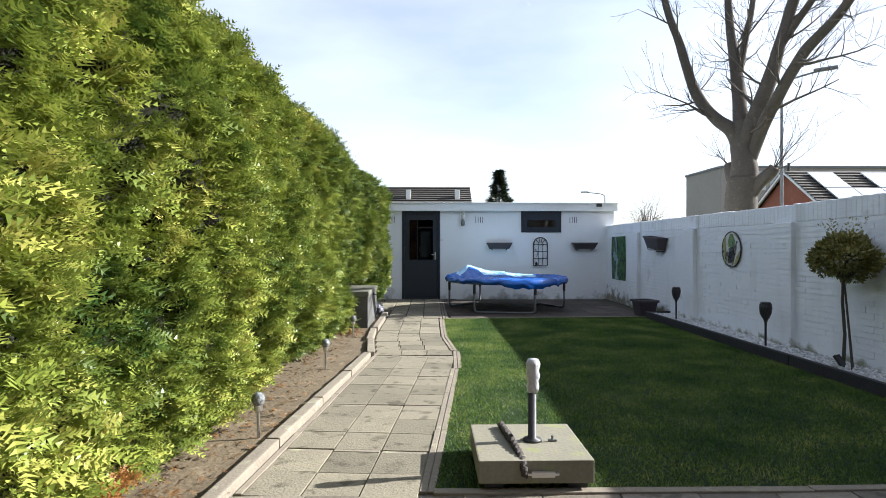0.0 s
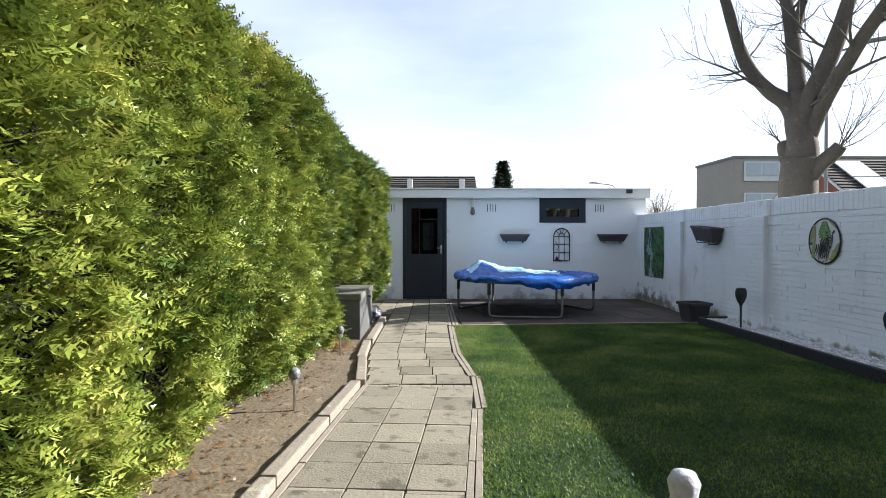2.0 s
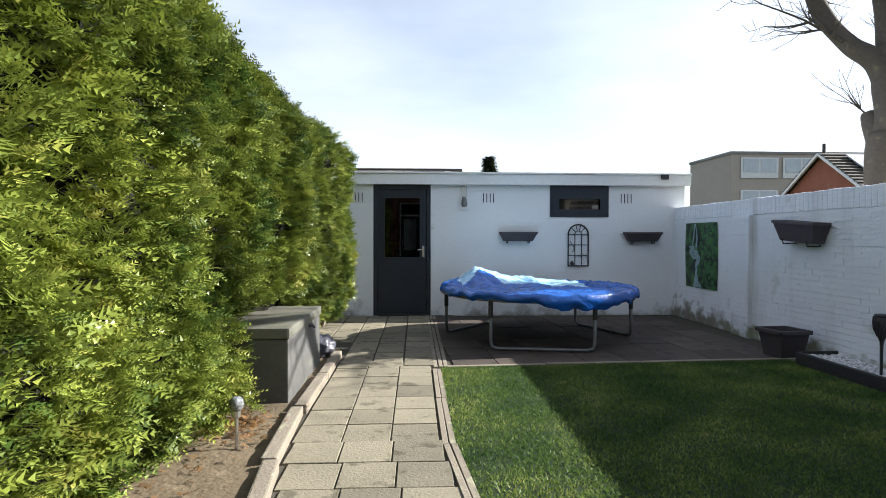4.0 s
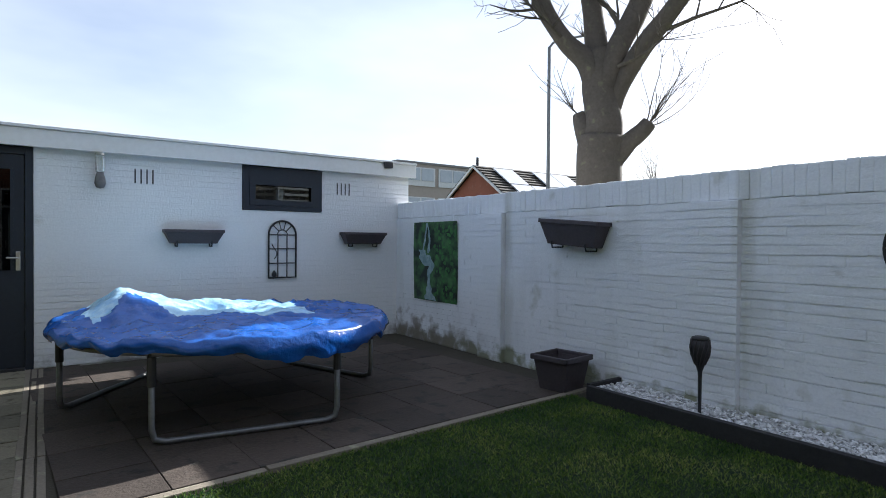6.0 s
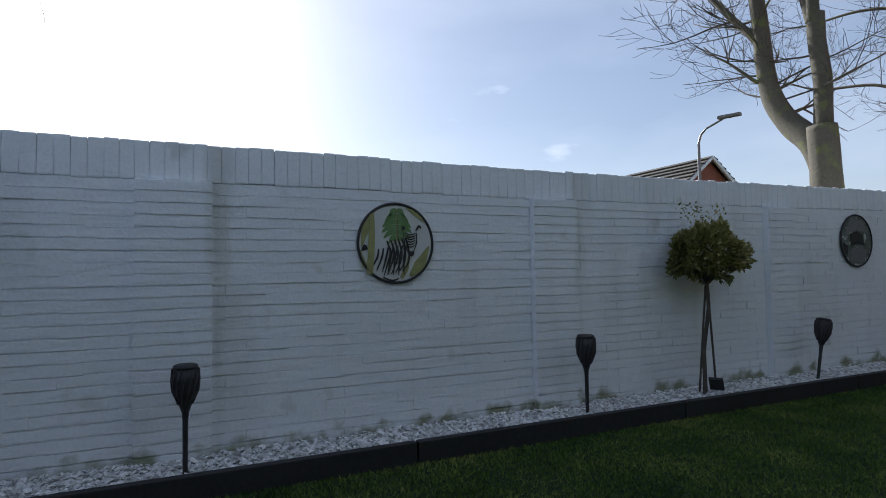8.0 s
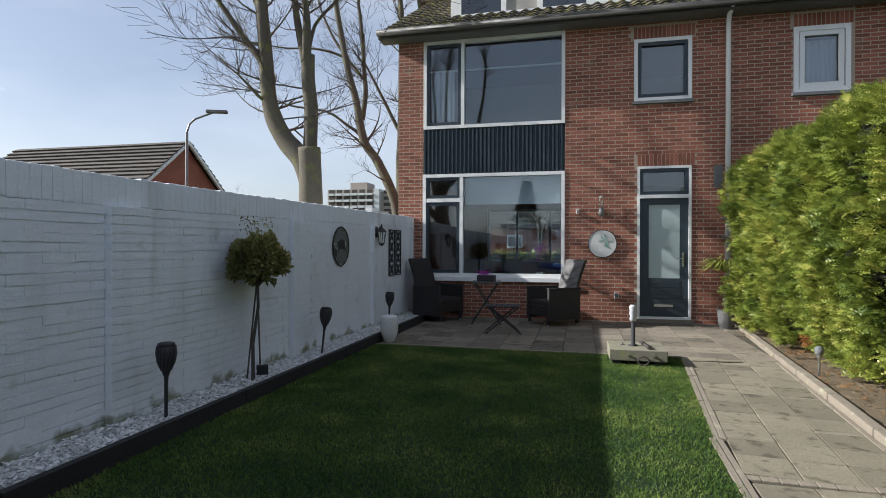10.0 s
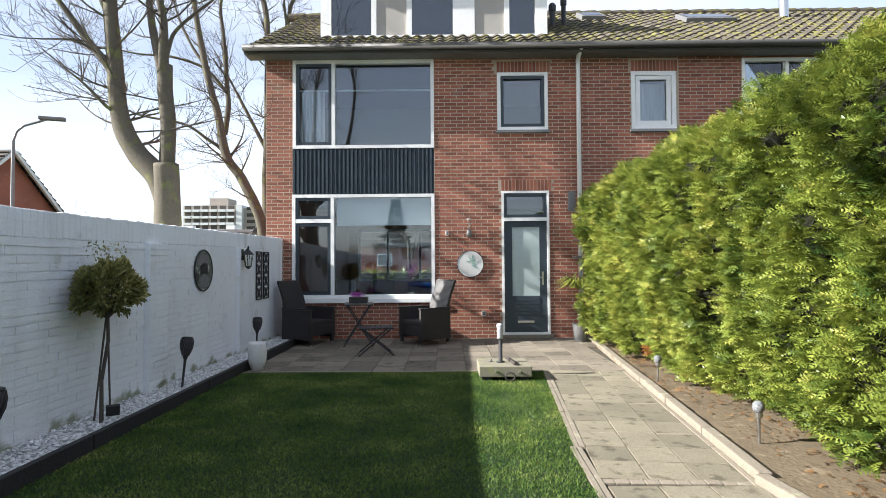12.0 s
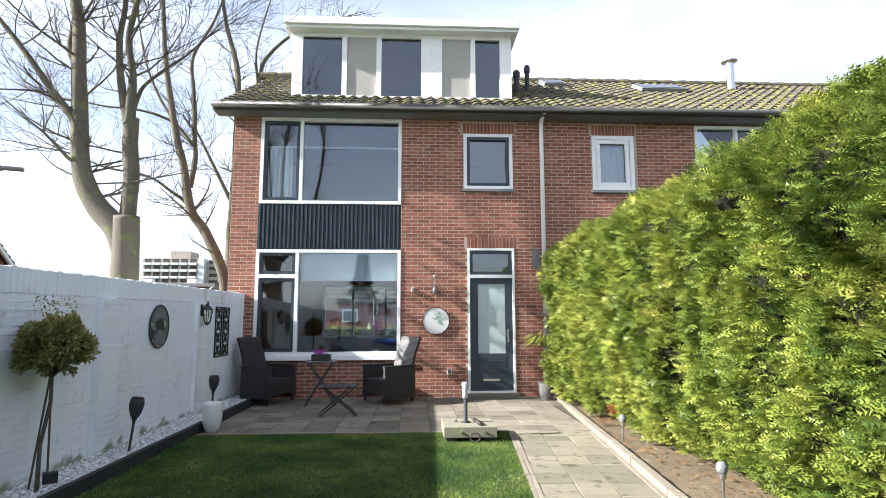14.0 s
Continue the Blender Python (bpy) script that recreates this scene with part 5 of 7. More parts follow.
def parasol_base():
    """Square slab base on low feet, with the stub of a parasol pole and a rope handle."""
    t = thing("parasol_base", "square grey slab parasol base with a taped pole stub and rope", "parasol base", at=(0.6, 2.84, 0))
    part("slab", boxed(-0.3, 0.3, -0.3, 0.3, 0.045, 0.165, bevel=0.008), "concrete_box", t)
    for x in (-0.22, 0.22):
        for y in (-0.22, 0.22):
            part("foot", boxed(x - 0.05, x + 0.05, y - 0.05, y + 0.05, 0.0, 0.044), "black_plastic", t)
    part("pole", lathe(bmesh.new(), [(0.055, 0.166), (0.05, 0.178), (0.024, 0.185), (0.023, 0.48), (0.001, 0.48)], (0.03, 0.0, 0), 16), "black_plastic", t, smooth=True)
    part("tape_wrap", lathe(bmesh.new(), [(0.03, 0.44), (0.036, 0.47), (0.03, 0.5), (0.04, 0.53), (0.034, 0.56), (0.042, 0.6), (0.03, 0.625), (0.001, 0.63)], (0.034, 0.0, 0), 14), "foil", t, "crumpled silver tape round the pole end", smooth=True)
    bm = bmesh.new()
    pts = [Vector((-0.12 + 0.05 * k / 8, 0.24 - 0.5 * k / 8, 0.185 - 0.03 * (k / 8) ** 4)) for k in range(9)] + [Vector((-0.07, -0.31, 0.14)), Vector((-0.06, -0.315, 0.09))]
    for s in (0, math.pi):
        out = []
        for i in range(41):
            f = i / 40 * (len(pts) - 1)
            k = min(int(f), len(pts) - 2)
            c = pts[k].lerp(pts[k + 1], f - k)
            out.append(c + Vector((0.011 * math.cos(s + i * 1.1), 0, 0.011 * math.sin(s + i * 1.1))))
        tube(bm, out, 0.013, 7)
    part("rope", bm, "rope", t, "dark twisted rope handle", smooth=True)
    bm = boxed(-0.03, 0.09, -0.325, -0.312, 0.085, 0.115, bevel=0.004)
    tube(bm, [(-0.05, -0.3, 0.1), (-0.05, -0.32, 0.1), (0.11, -0.32, 0.1), (0.11, -0.3, 0.1)], 0.006, 8)
    part("handle", bm, "steel", t)
    bm = tube(bmesh.new(), [(0.14, -0.02, 0.166), (0.14, -0.02, 0.2)], 0.007, 8)
    box(bm, 0.115, 0.165, -0.027, -0.013, 0.166, 0.178, bevel=0.003)
    part("clamp_bolt", bm, "galv", t)
    bm = tube(bmesh.new(), [(-0.05 + 0.055 * math.sin(a), 0.318, 0.1 - 0.09 * math.sin(a / 2) ** 2) for a in [k * 0.35 for k in range(19)]], 0.008, 7)
    part("cord_loop", bm, "rope", t)
    for x in (-0.16, 0.1):
        part("stud", tube(bmesh.new(), [(x, 0.3, 0.105), (x, 0.322, 0.105)], 0.014, 10), "steel", t)


parasol_base()


def storage_box():
    t = thing("storage_box", "weathered grey garden storage box beside the path", "storage box", at=(-1.28, 9.0, 0))
    bm = boxed(-0.42, 0.38, -0.7, 0.68, 0.0, 0.49, bevel=0.012)
    part("body", bm, "grey_box", t)
    part("lid", boxed(-0.44, 0.395, -0.715, 0.695, 0.492, 0.575, bevel=0.018), "box_lid", t)
    bm = boxed(0.38, 0.4, 0.1, 0.2, 0.455, 0.475, bevel=0.003)
    tube(bm, [(0.4, 0.12, 0.46), (0.425, 0.15, 0.445), (0.4, 0.18, 0.46)], 0.006, 6)
    part("latch", bm, "black_plastic", t)


storage_box()
bag = thing("rubbish_bag", "grey crumpled plastic bag behind the storage box", "bag", at=(-0.95, 10.02, 0))
bm = bmesh.new()
bmesh.ops.create_icosphere(bm, subdivisions=4, radius=1.0)
for v0 in bm.verts:
    c = v0.co
    c *= 1 + 0.22 * noise.noise(c * 2.2) + 0.1 * noise.noise(c * 6)
    v0.co = Vector((c.x * 0.15, c.y * 0.17, max(0.0, 0.11 + c.z * 0.125)))
part("sack", bm, "bag", bag, smooth=True)


def wall_planter(place, length, depth, height, label):
    """A trough with a rolled rim on two bracket feet; its back lies on the wall at y = 0, the front looks to -y."""
    t = thing("wall_planter", label, "planter", group="wall planters")
    t.matrix_world = place
    bm = bmesh.new()
    prof = ((0.8, 0.72, 0.0), (1.0, 1.0, height - 0.035))
    ringv = []
    for s, d, z in prof:
        hl = length / 2 * s
        ringv.append([bm.verts.new(c) for c in ((-hl, -0.01, z), (hl, -0.01, z), (hl, -depth * d, z), (-hl, -depth * d, z))])
    for i in range(4):
        bm.faces.new((ringv[0][i], ringv[0][(i + 1) % 4], ringv[1][(i + 1) % 4], ringv[1][i]))
    bm.faces.new(ringv[0][::-1])
    part("trough", bm, "pot_plastic", t)
    hl = length / 2 + 0.012
    bm = boxed(-hl, hl, -0.022, -0.001, height - 0.035, height, bevel=0.006)
    box(bm, -hl, hl, -depth - 0.014, -depth + 0.012, height - 0.035, height, bevel=0.006)
    box(bm, -hl, -hl + 0.024, -depth + 0.012, -0.022, height - 0.035, height, bevel=0.006)
    box(bm, hl - 0.024, hl, -depth + 0.012, -0.022, height - 0.035, height, bevel=0.006)
    part("rim", bm, "pot_plastic", t)
    part("potting_soil", boxed(-hl + 0.03, hl - 0.03, -depth + 0.02, -0.03, height - 0.07, height - 0.05), "soil", t)
    for x in (-length * 0.3, length * 0.3):
        part("bracket", tube(bmesh.new(), [(x, -0.005, 0.06), (x, -0.005, -0.03), (x, -depth * 0.75, -0.03), (x, -depth * 0.85, 0.03)], 0.008, 8), "black_plastic", t)
    return t


wall_planter(pose(1.69, SHED_Y - 0.01, 1.2), 0.58, 0.15, 0.15, "dark plastic wall planter hung on the white shed")
wall_planter(pose(3.73, SHED_Y - 0.01, 1.2), 0.58, 0.15, 0.15, "dark plastic wall planter hung on the white shed")
wall_planter(pose(WALL_X - 0.012, 9.96, 1.21, 0, 4.5, -90), 0.65, 0.19, 0.225, "large dark plastic wall planter hung on the garden wall")


def square_pot():
    t = thing("plant_pot", "empty square dark plastic pot at the gravel's end", "plant pot", at=(3.95, 9.87, 0))
    bm = bmesh.new()
    rings = []
    for h, z in ((0.145, 0.0), (0.19, 0.29), (0.175, 0.29), (0.16, 0.2)):
        rings.append([bm.verts.new((sx * h, sy * h, z)) for sx, sy in ((-1, -1), (1, -1), (1, 1), (-1, 1))])
    for a, b in zip(rings, rings[1:]):
        for i in range(4):
            bm.faces.new((a[i], a[(i + 1) % 4], b[(i + 1) % 4], b[i]))
    bm.faces.new(rings[0][::-1])
    bm.faces.new(rings[-1])
    part("pot_body", bm, "pot_plastic", t)
    bm = bmesh.new()
    for a in range(4):
        box(bm, -0.215, 0.215, -0.215, -0.178, 0.275, 0.325, bevel=0.01, turn=Matrix.Rotation(math.pi / 2 * a, 4, "Z"))
    part("rim", bm, "pot_plastic", t)
    t.rotation_euler, t.scale = (0, 0, 0.12), (0.88, 0.88, 0.9)


square_pot()


def torch(x, y, z, turn, lean=0.0):
    t = thing("garden_torch", "black solar garden torch on a thin stake in white gravel", "solar light", group="garden torches")
    part("stake", tube(bmesh.new(), [(0, 0, -0.08), (0, 0, 0.3), (0, 0, 0.36)], [0.011, 0.013, 0.018], 10), "black_plastic", t)
    bm = lathe(bmesh.new(), [(0.018, 0.34), (0.034, 0.39), (0.058, 0.45), (0.062, 0.5), (0.056, 0.55)], n=20)
    head = part("head", bm, "black_plastic", t, smooth=True)
    part("cap", lathe(bmesh.new(), [(0.05, 0.548), (0.058, 0.55), (0.056, 0.566), (0.04, 0.572), (0.001, 0.572)], n=20), "black_plastic", head, smooth=True)
    for k in range(14):
        a = 2 * math.pi * k / 14
        part("rib", tube(bmesh.new(), [((r + 0.004) * math.cos(a + w), (r + 0.004) * math.sin(a + w), h) for r, h, w in ((0.03, 0.38, 0), (0.056, 0.445, 0.2), (0.062, 0.5, 0.4), (0.057, 0.55, 0.6))], 0.0035, 5), "pot_plastic", head)
    t.matrix_world = pose(x, y, z, lean, 0, turn)
    return t


first = torch(4.0, 8.66, 0.035, 0)
for y, a, lean in ((6.23, 40, 0), (3.81, 0, 13), (1.54, 120, -2)):
    copy_thing(first, pose(4.0, y, 0.035, lean, 0, a))


def plaque(name, label, y, z, r, kind):
    """Round metal wall plaque; u runs along -y, v upwards, the picture faces -x."""
    t = thing(name, label, "wall plaque", group="round plaques")
    t.matrix_world = Matrix.Translation((WALL_X - 0.012, y, z)) @ Matrix(((0, 0, -1, 0), (-1, 0, 0, 0), (0, 1, 0, 0), (0, 0, 0, 1)))
    n = 48
    circle = [(r * math.cos(2 * math.pi * k / n), r * math.sin(2 * math.pi * k / n)) for k in range(n)]
    part("disc", shape(bmesh.new(), circle, 0.012, Matrix.Identity(4)), "art_white" if kind != "dark" else "art_dark", t)
    part("rim", ring(bmesh.new(), (0, 0, 0.012), (1, 0, 0), (0, 1, 0), r, 0.009), "art_black", t, smooth=True)
    return t


def blob(bm, pts, z, h=0.003):
    return shape(bm, pts, h, Matrix.Translation((0, 0, z)))


zb = plaque("wall_plaque", "round white plaque with green leaves and black stripes", 7.47, 1.22, 0.245, "stripes")


def band(bm, pts, widths, z, k=0.00223):
    """A tapering curved band through points given in a grid of 220 across the disc."""
    p = [Vector((x * k, y * k)) for x, y in pts]
    fine = []
    for i in range(len(p) - 1):
        a, b, c, d = p[max(i - 1, 0)], p[i], p[i + 1], p[min(i + 2, len(p) - 1)]
        for q in range(4):
            t = q / 4
            fine.append(0.5 * (2 * b + (c - a) * t + (2 * a - 5 * b + 4 * c - d) * t * t + (3 * b - a - 3 * c + d) * t ** 3))
    fine.append(p[-1])
    lo, hi = [], []
    for i, q in enumerate(fine):
        d = (fine[min(i + 1, len(fine) - 1)] - fine[max(i - 1, 0)]).normalized()
        f = i / (len(fine) - 1) * (len(widths) - 1)
        a = min(int(f), len(widths) - 2)
        w = (widths[a] + (widths[a + 1] - widths[a]) * (f - a)) * k / 2
        lo.append((q.x - d.y * w, q.y + d.x * w))
        hi.append((q.x + d.y * w, q.y - d.x * w))
    return blob(bm, lo + hi[::-1], z)


part("reed", band(bmesh.new(), [(-70, 80), (-72, 0), (-78, -85)], [12, 18, 18], 0.0175), "art_olive", zb)
for pts, ws in (([(-100, -10), (-88, 40), (-72, 78)], [2, 22, 2]), ([(-104, -20), (-92, -60), (-84, -70)], [2, 14, 2]),
                ([(40, -92), (70, -60), (98, -8)], [6, 34, 2]), ([(14, -98), (30, -70), (38, -30)], [10, 12, 2]), ([(30, 98), (60, 84), (84, 60)], [2, 16, 2])):
    part("side_leaf", band(bmesh.new(), pts, ws, 0.0135), "art_olive", zb)
for k in range(6):
    y = 84 - 15 * k
    for s in (-1, 1):
        r = (22, 34, 42, 44, 38, 24)[k]
        part("leaf_lobe", band(bmesh.new(), [(2 + s * 2, y + 6), (2 + s * r * 0.55, y + 5), (2 + s * r, y - 10)], [13, 15, 3], 0.0135 + 0.0004 * (s + 1)), "art_green", zb)
part("leaf_rib", band(bmesh.new(), [(0, 96), (2, 50), (0, 2)], [2, 3, 3], 0.0152), "art_olive", zb)
bm = bmesh.new()
for k in range(7):
    x = -72 + 13 * k
    band(bm, [(x + 20 + k, -16 + 2 * k), (x + 16, -40), (x - 2 + 3 * k, -72 - 4 * min(k, 4))], [4, 5.5, 2], 0.0165)
for k in range(6):
    x = -22 + 11 * k
    band(bm, [(x - 6, 6 + 2 * k), (x + 4, -24), (x - 4 + k, -56), (x - 16, -92 + 3 * k)], [4, 5.5, 4, 2], 0.0168)
band(bm, [(-100, -22), (-92, -8), (-84, -18)], [3, 9, 4], 0.0165)
band(bm, [(-40, -94), (-14, -104), (6, -98)], [3, 6, 3], 0.0165)
for k in range(6):
    y = 28 - 7 * k
    band(bm, [(26 + k, y), (42, y - 4), (58 - k, y + 1)], [2, 3.5, 2], 0.0168)
band(bm, [(36, -24), (44, -30), (50, -24)], [6, 16, 6], 0.017)
band(bm, [(22, 30), (24, 0), (34, -24)], [2, 3, 2], 0.0168)
band(bm, [(60, 30), (60, 0), (50, -24)], [2, 3, 2], 0.0168)
band(bm, [(58, 34), (68, 48), (74, 42)], [3, 8, 3], 0.0168)
band(bm, [(18, 34), (20, 46), (26, 40)], [3, 6, 3], 0.0168)
part("stripes", bm, "art_black", zb)
d2 = plaque("wall_plaque", "round dark plaque with grey and green tropical shapes", 2.7, 1.285, 0.25, "dark")
bm = bmesh.new()
blob(bm, [(-0.2, 0.05), (-0.1, 0.2), (0.1, 0.2), (0.2, 0.05), (0.1, 0.1), (-0.08, 0.08)], 0.0135)
blob(bm, [(-0.12, -0.2), (0.1, -0.21), (0.16, -0.1), (0.05, -0.06), (-0.1, -0.08)], 0.0135)
part("pale_shape", bm, "zinc", d2)
bm = bmesh.new()
blob(bm, [(-0.1, 0.06), (0.0, 0.1), (0.1, 0.05), (0.12, -0.05), (0.0, -0.03), (-0.1, -0.05)], 0.0135)
blob(bm, [(-0.22, -0.02), (-0.14, -0.05), (-0.16, -0.14), (-0.2, -0.1)], 0.0135)
part("dark_shape", bm, "art_black", d2)


def lantern():
    t = thing("wall_lantern", "black carriage lantern on the white garden wall", "lantern")
    x = WALL_X - 0.15
    part("bracket", tube(bmesh.new(), [(WALL_X - 0.065, 1.5, 1.5), (x, 1.5, 1.6), (x, 1.5, 1.565)], 0.011, 8), "black_plastic", t)
    part("back_plate", boxed(WALL_X - 0.075, WALL_X - 0.063, 1.46, 1.54, 1.42, 1.58, bevel=0.003), "black_plastic", t)
    part("roof", lathe(bmesh.new(), [(0.085, 1.5), (0.05, 1.54), (0.015, 1.57), (0.012, 1.62), (0.001, 1.63)], (x, 1.5, 0), 6), "black_plastic", t)
    part("glass", lathe(bmesh.new(), [(0.04, 1.33), (0.068, 1.495)], (x, 1.5, 0), 6), "clear", t)
    part("base", lathe(bmesh.new(), [(0.001, 1.29), (0.02, 1.3), (0.045, 1.325), (0.045, 1.335), (0.001, 1.335)], (x, 1.5, 0), 6), "black_plastic", t)
    for k in range(6):
        a = 2 * math.pi * k / 6
        part("glazing_bar", tube(bmesh.new(), [(x + r * math.cos(a), 1.5 + r * math.sin(a), z) for r, z in ((0.042, 1.33), (0.07, 1.5))], 0.005, 5), "black_plastic", t)


lantern()


def fret_panel(y):
    """Black openwork wall panel of crossing curves."""
    t = thing("fret_panel", "narrow black openwork panel on the white wall", "wall panel", group="fret panels")
    x = WALL_X - 0.02
    w, z0, z1 = 0.14, 0.8, 1.57
    bm = boxed(x - 0.008, x + 0.008, y - w, y - w + 0.018, z0, z1)
    box(bm, x - 0.008, x + 0.008, y + w - 0.018, y + w, z0, z1)
    box(bm, x - 0.008, x + 0.008, y - w + 0.018, y + w - 0.018, z0, z0 + 0.018)
    box(bm, x - 0.008, x + 0.008, y - w + 0.018, y + w - 0.018, z1 - 0.018, z1)
    part("border", bm, "art_black", t)
    for k in range(4):
        c = z0 + 0.11 + 0.185 * k
        bm = bmesh.new()
        m = Matrix(((0, 0, -1, x + 0.004), (-1, 0, 0, y), (0, 1, 0, c), (0, 0, 0, 1)))
        for q in range(4):
            a = math.pi / 2 * q + math.pi / 4
            pts = [(0.015 * math.cos(a + 1.57), 0.015 * math.sin(a + 1.57)), (0.07 * math.cos(a + 0.45), 0.07 * math.sin(a + 0.45)), (0.122 * math.cos(a), 0.122 * math.sin(a)), (0.07 * math.cos(a - 0.45), 0.07 * math.sin(a - 0.45)), (0.015 * math.cos(a - 1.57), 0.015 * math.sin(a - 1.57))]
            shape(bm, pts, 0.006, m)
        part("petals", bm, "art_black", t)


fret_panel(0.64)
fret_panel(0.29)

# waterfall poster
pst = thing("garden_poster", "green waterfall print on cloth hung on the white wall", "poster", at=(WALL_X - 0.02, 12.235, 0.995))
bm = bmesh.new()
g = [[bm.verts.new((0.008 * math.sin(i * 0.7 + j * 0.3), -0.465 + 0.93 * i / 12, -0.485 + 0.97 * j / 14)) for j in range(15)] for i in range(13)]
for i in range(12):
    for j in range(14):
        bm.faces.new((g[i][j], g[i + 1][j], g[i + 1][j + 1], g[i][j + 1]))
part("print", bm, "poster", pst, smooth=True)
bm = bmesh.new()


def stream(pts, widths, lift):
    """A ragged strip of falling water across the print."""
    n = 26
    row = []
    for i in range(n + 1):
        f = i / n * (len(pts) - 1)
        k = min(int(f), len(pts) - 2)
        y = pts[k][0] + (pts[k + 1][0] - pts[k][0]) * (f - k)
        z = pts[k][1] + (pts[k + 1][1] - pts[k][1]) * (f - k)
        w = (widths[k] + (widths[k + 1] - widths[k]) * (f - k)) / 2
        l = w * (1 + 0.7 * noise.noise((z * 14, y, lift * 900)))
        r = w * (1 + 0.7 * noise.noise((z * 14, y, 5 + lift * 900)))
        row.append((bm.verts.new((-0.012 - lift, y - l, z)), bm.verts.new((-0.012 - lift, y + r, z))))
    for p, q in zip(row, row[1:]):
        bm.faces.new((p[0], p[1], q[1], q[0]))


stream([(0.16, 0.47), (0.19, 0.28), (0.24, 0.13)], [0.02, 0.035, 0.03], 0.0)
stream([(0.14, 0.47), (0.09, 0.28), (0.12, 0.1)], [0.02, 0.04, 0.05], 0.0005)
stream([(0.26, 0.14), (0.22, 0.02), (0.14, -0.06)], [0.14, 0.24, 0.1], 0.001)
stream([(0.12, 0.08), (0.05, -0.06), (0.09, -0.15)], [0.05, 0.16, 0.07], 0.0015)
stream([(0.1, -0.1), (0.1, -0.3), (0.1, -0.42), (0.06, -0.475)], [0.07, 0.06, 0.22, 0.3], 0.002)
part("printed_water", bm, "water", pst)
bm = bmesh.new()
rr = random.Random(4)
for k in range(120):
    y0, z0 = -0.44 + 0.42 * rr.uniform(0, 1) ** 1.3, rr.uniform(-0.46, 0.46)
    s = rr.uniform(0.012, 0.045)
    a = rr.uniform(0, 6.28)
    pts = [(-0.0125 - 0.00002 * k, max(-0.46, y0 + s * q * math.cos(a + w)), min(0.48, max(-0.48, z0 + s * q * math.sin(a + w)))) for w, q in ((0, 1), (1.2, 0.5), (2.5, 0.8), (3.9, 0.6), (5.2, 0.7))]
    bm.faces.new([bm.verts.new(c) for c in pts])
tagged(part("printed_fern", bm, "fern", pst), kind="stuff")

# arched openwork ornament on the shed
arch_orn = thing("arched_ornament", "black metal arched window-shaped wall ornament with a curl", "wall ornament", at=(2.685, SHED_Y - 0.03, 0.8))
w, zs = 0.165, 0.505
arch = [(-w, 0), (w, 0)] + [(w * math.cos(math.pi * k / 16), zs + w * math.sin(math.pi * k / 16)) for k in range(17)]
flat = Matrix(((1, 0, 0, 0), (0, 0, 1, 0), (0, 1, 0, 0), (0, 0, 0, 1)))
part("outer_bar", tube(bmesh.new(), [(x, 0, z) for x, z in arch] + [(-w, 0, 0), (0, 0, 0)], 0.012, 6), "art_black", arch_orn)
for x in (-0.055, 0.055):
    part("upright_bar", tube(bmesh.new(), [(x, 0, 0), (x, 0, zs)], 0.007, 6), "art_black", arch_orn)
for z in (0.17, 0.34, zs):
    part("cross_bar", tube(bmesh.new(), [(-w, 0, z), (w, 0, z)], 0.007, 6), "art_black", arch_orn)
part("inner_arc", tube(bmesh.new(), [(0.06 * math.cos(math.pi * k / 10), 0, zs + 0.06 * math.sin(math.pi * k / 10)) for k in range(11)], 0.006, 6), "art_black", arch_orn)
for a in (0.25, 0.42, 0.58, 0.75):
    c, s = math.cos(math.pi * a), math.sin(math.pi * a)
    part("spoke", tube(bmesh.new(), [(0.06 * c, 0, zs + 0.06 * s), (w * c, 0, zs + w * s)], 0.006, 6), "art_black", arch_orn)
part("curl", tube(bmesh.new(), [(-0.1 + 0.03 * math.sin(k * 0.5), -0.008, 0.22 + 0.02 * k) for k in range(10)], 0.006, 5), "art_black", arch_orn)
part("leaf_ornament", lathe(bmesh.new(), [(0.001, 0), (0.03, 0.02), (0.03, 0.05), (0.001, 0.09)], (-0.1, 0, 0.0), 8, 0.3), "art_black", arch_orn)


def tube_lamp(x, y, z, out, label):
    """Upright outdoor lamp: clear cylinder over a round sensor, on a back plate."""
    t = thing("wall_lamp", label, "wall lamp", group="outdoor wall lamps")
    part("back_plate", boxed(x - 0.03, x + 0.03, min(y, y + out * 0.012), max(y, y + out * 0.012), z - 0.12, z - 0.02, bevel=0.003), "steel", t)
    part("arm", tube(bmesh.new(), [(x, y, z - 0.07), (x, y + out * 0.09, z - 0.07), (x, y + out * 0.09, z - 0.01)], 0.012, 8), "steel", t)
    part("glass", lathe(bmesh.new(), [(0.036, z), (0.04, z + 0.01), (0.04, z + 0.17)], (x, y + out * 0.09, 0), 16), "clear", t)
    part("cap", lathe(bmesh.new(), [(0.043, z + 0.17), (0.043, z + 0.19), (0.02, z + 0.2), (0.001, z + 0.2)], (x, y + out * 0.09, 0), 16), "steel", t)
    part("sensor", lathe(bmesh.new(), [(0.001, z - 0.16), (0.035, z - 0.15), (0.05, z - 0.11), (0.045, z - 0.06), (0.03, z)], (x, y + out * 0.09, 0), 16), "zinc", t, smooth=True)


tube_lamp(0.82, SHED_Y - 0.01, 1.9, -1, "steel outdoor wall lamp with sensor on the shed")
tube_lamp(0.86, HOUSE_Y + 0.004, 1.98, 1, "steel outdoor wall lamp on the brick house wall")


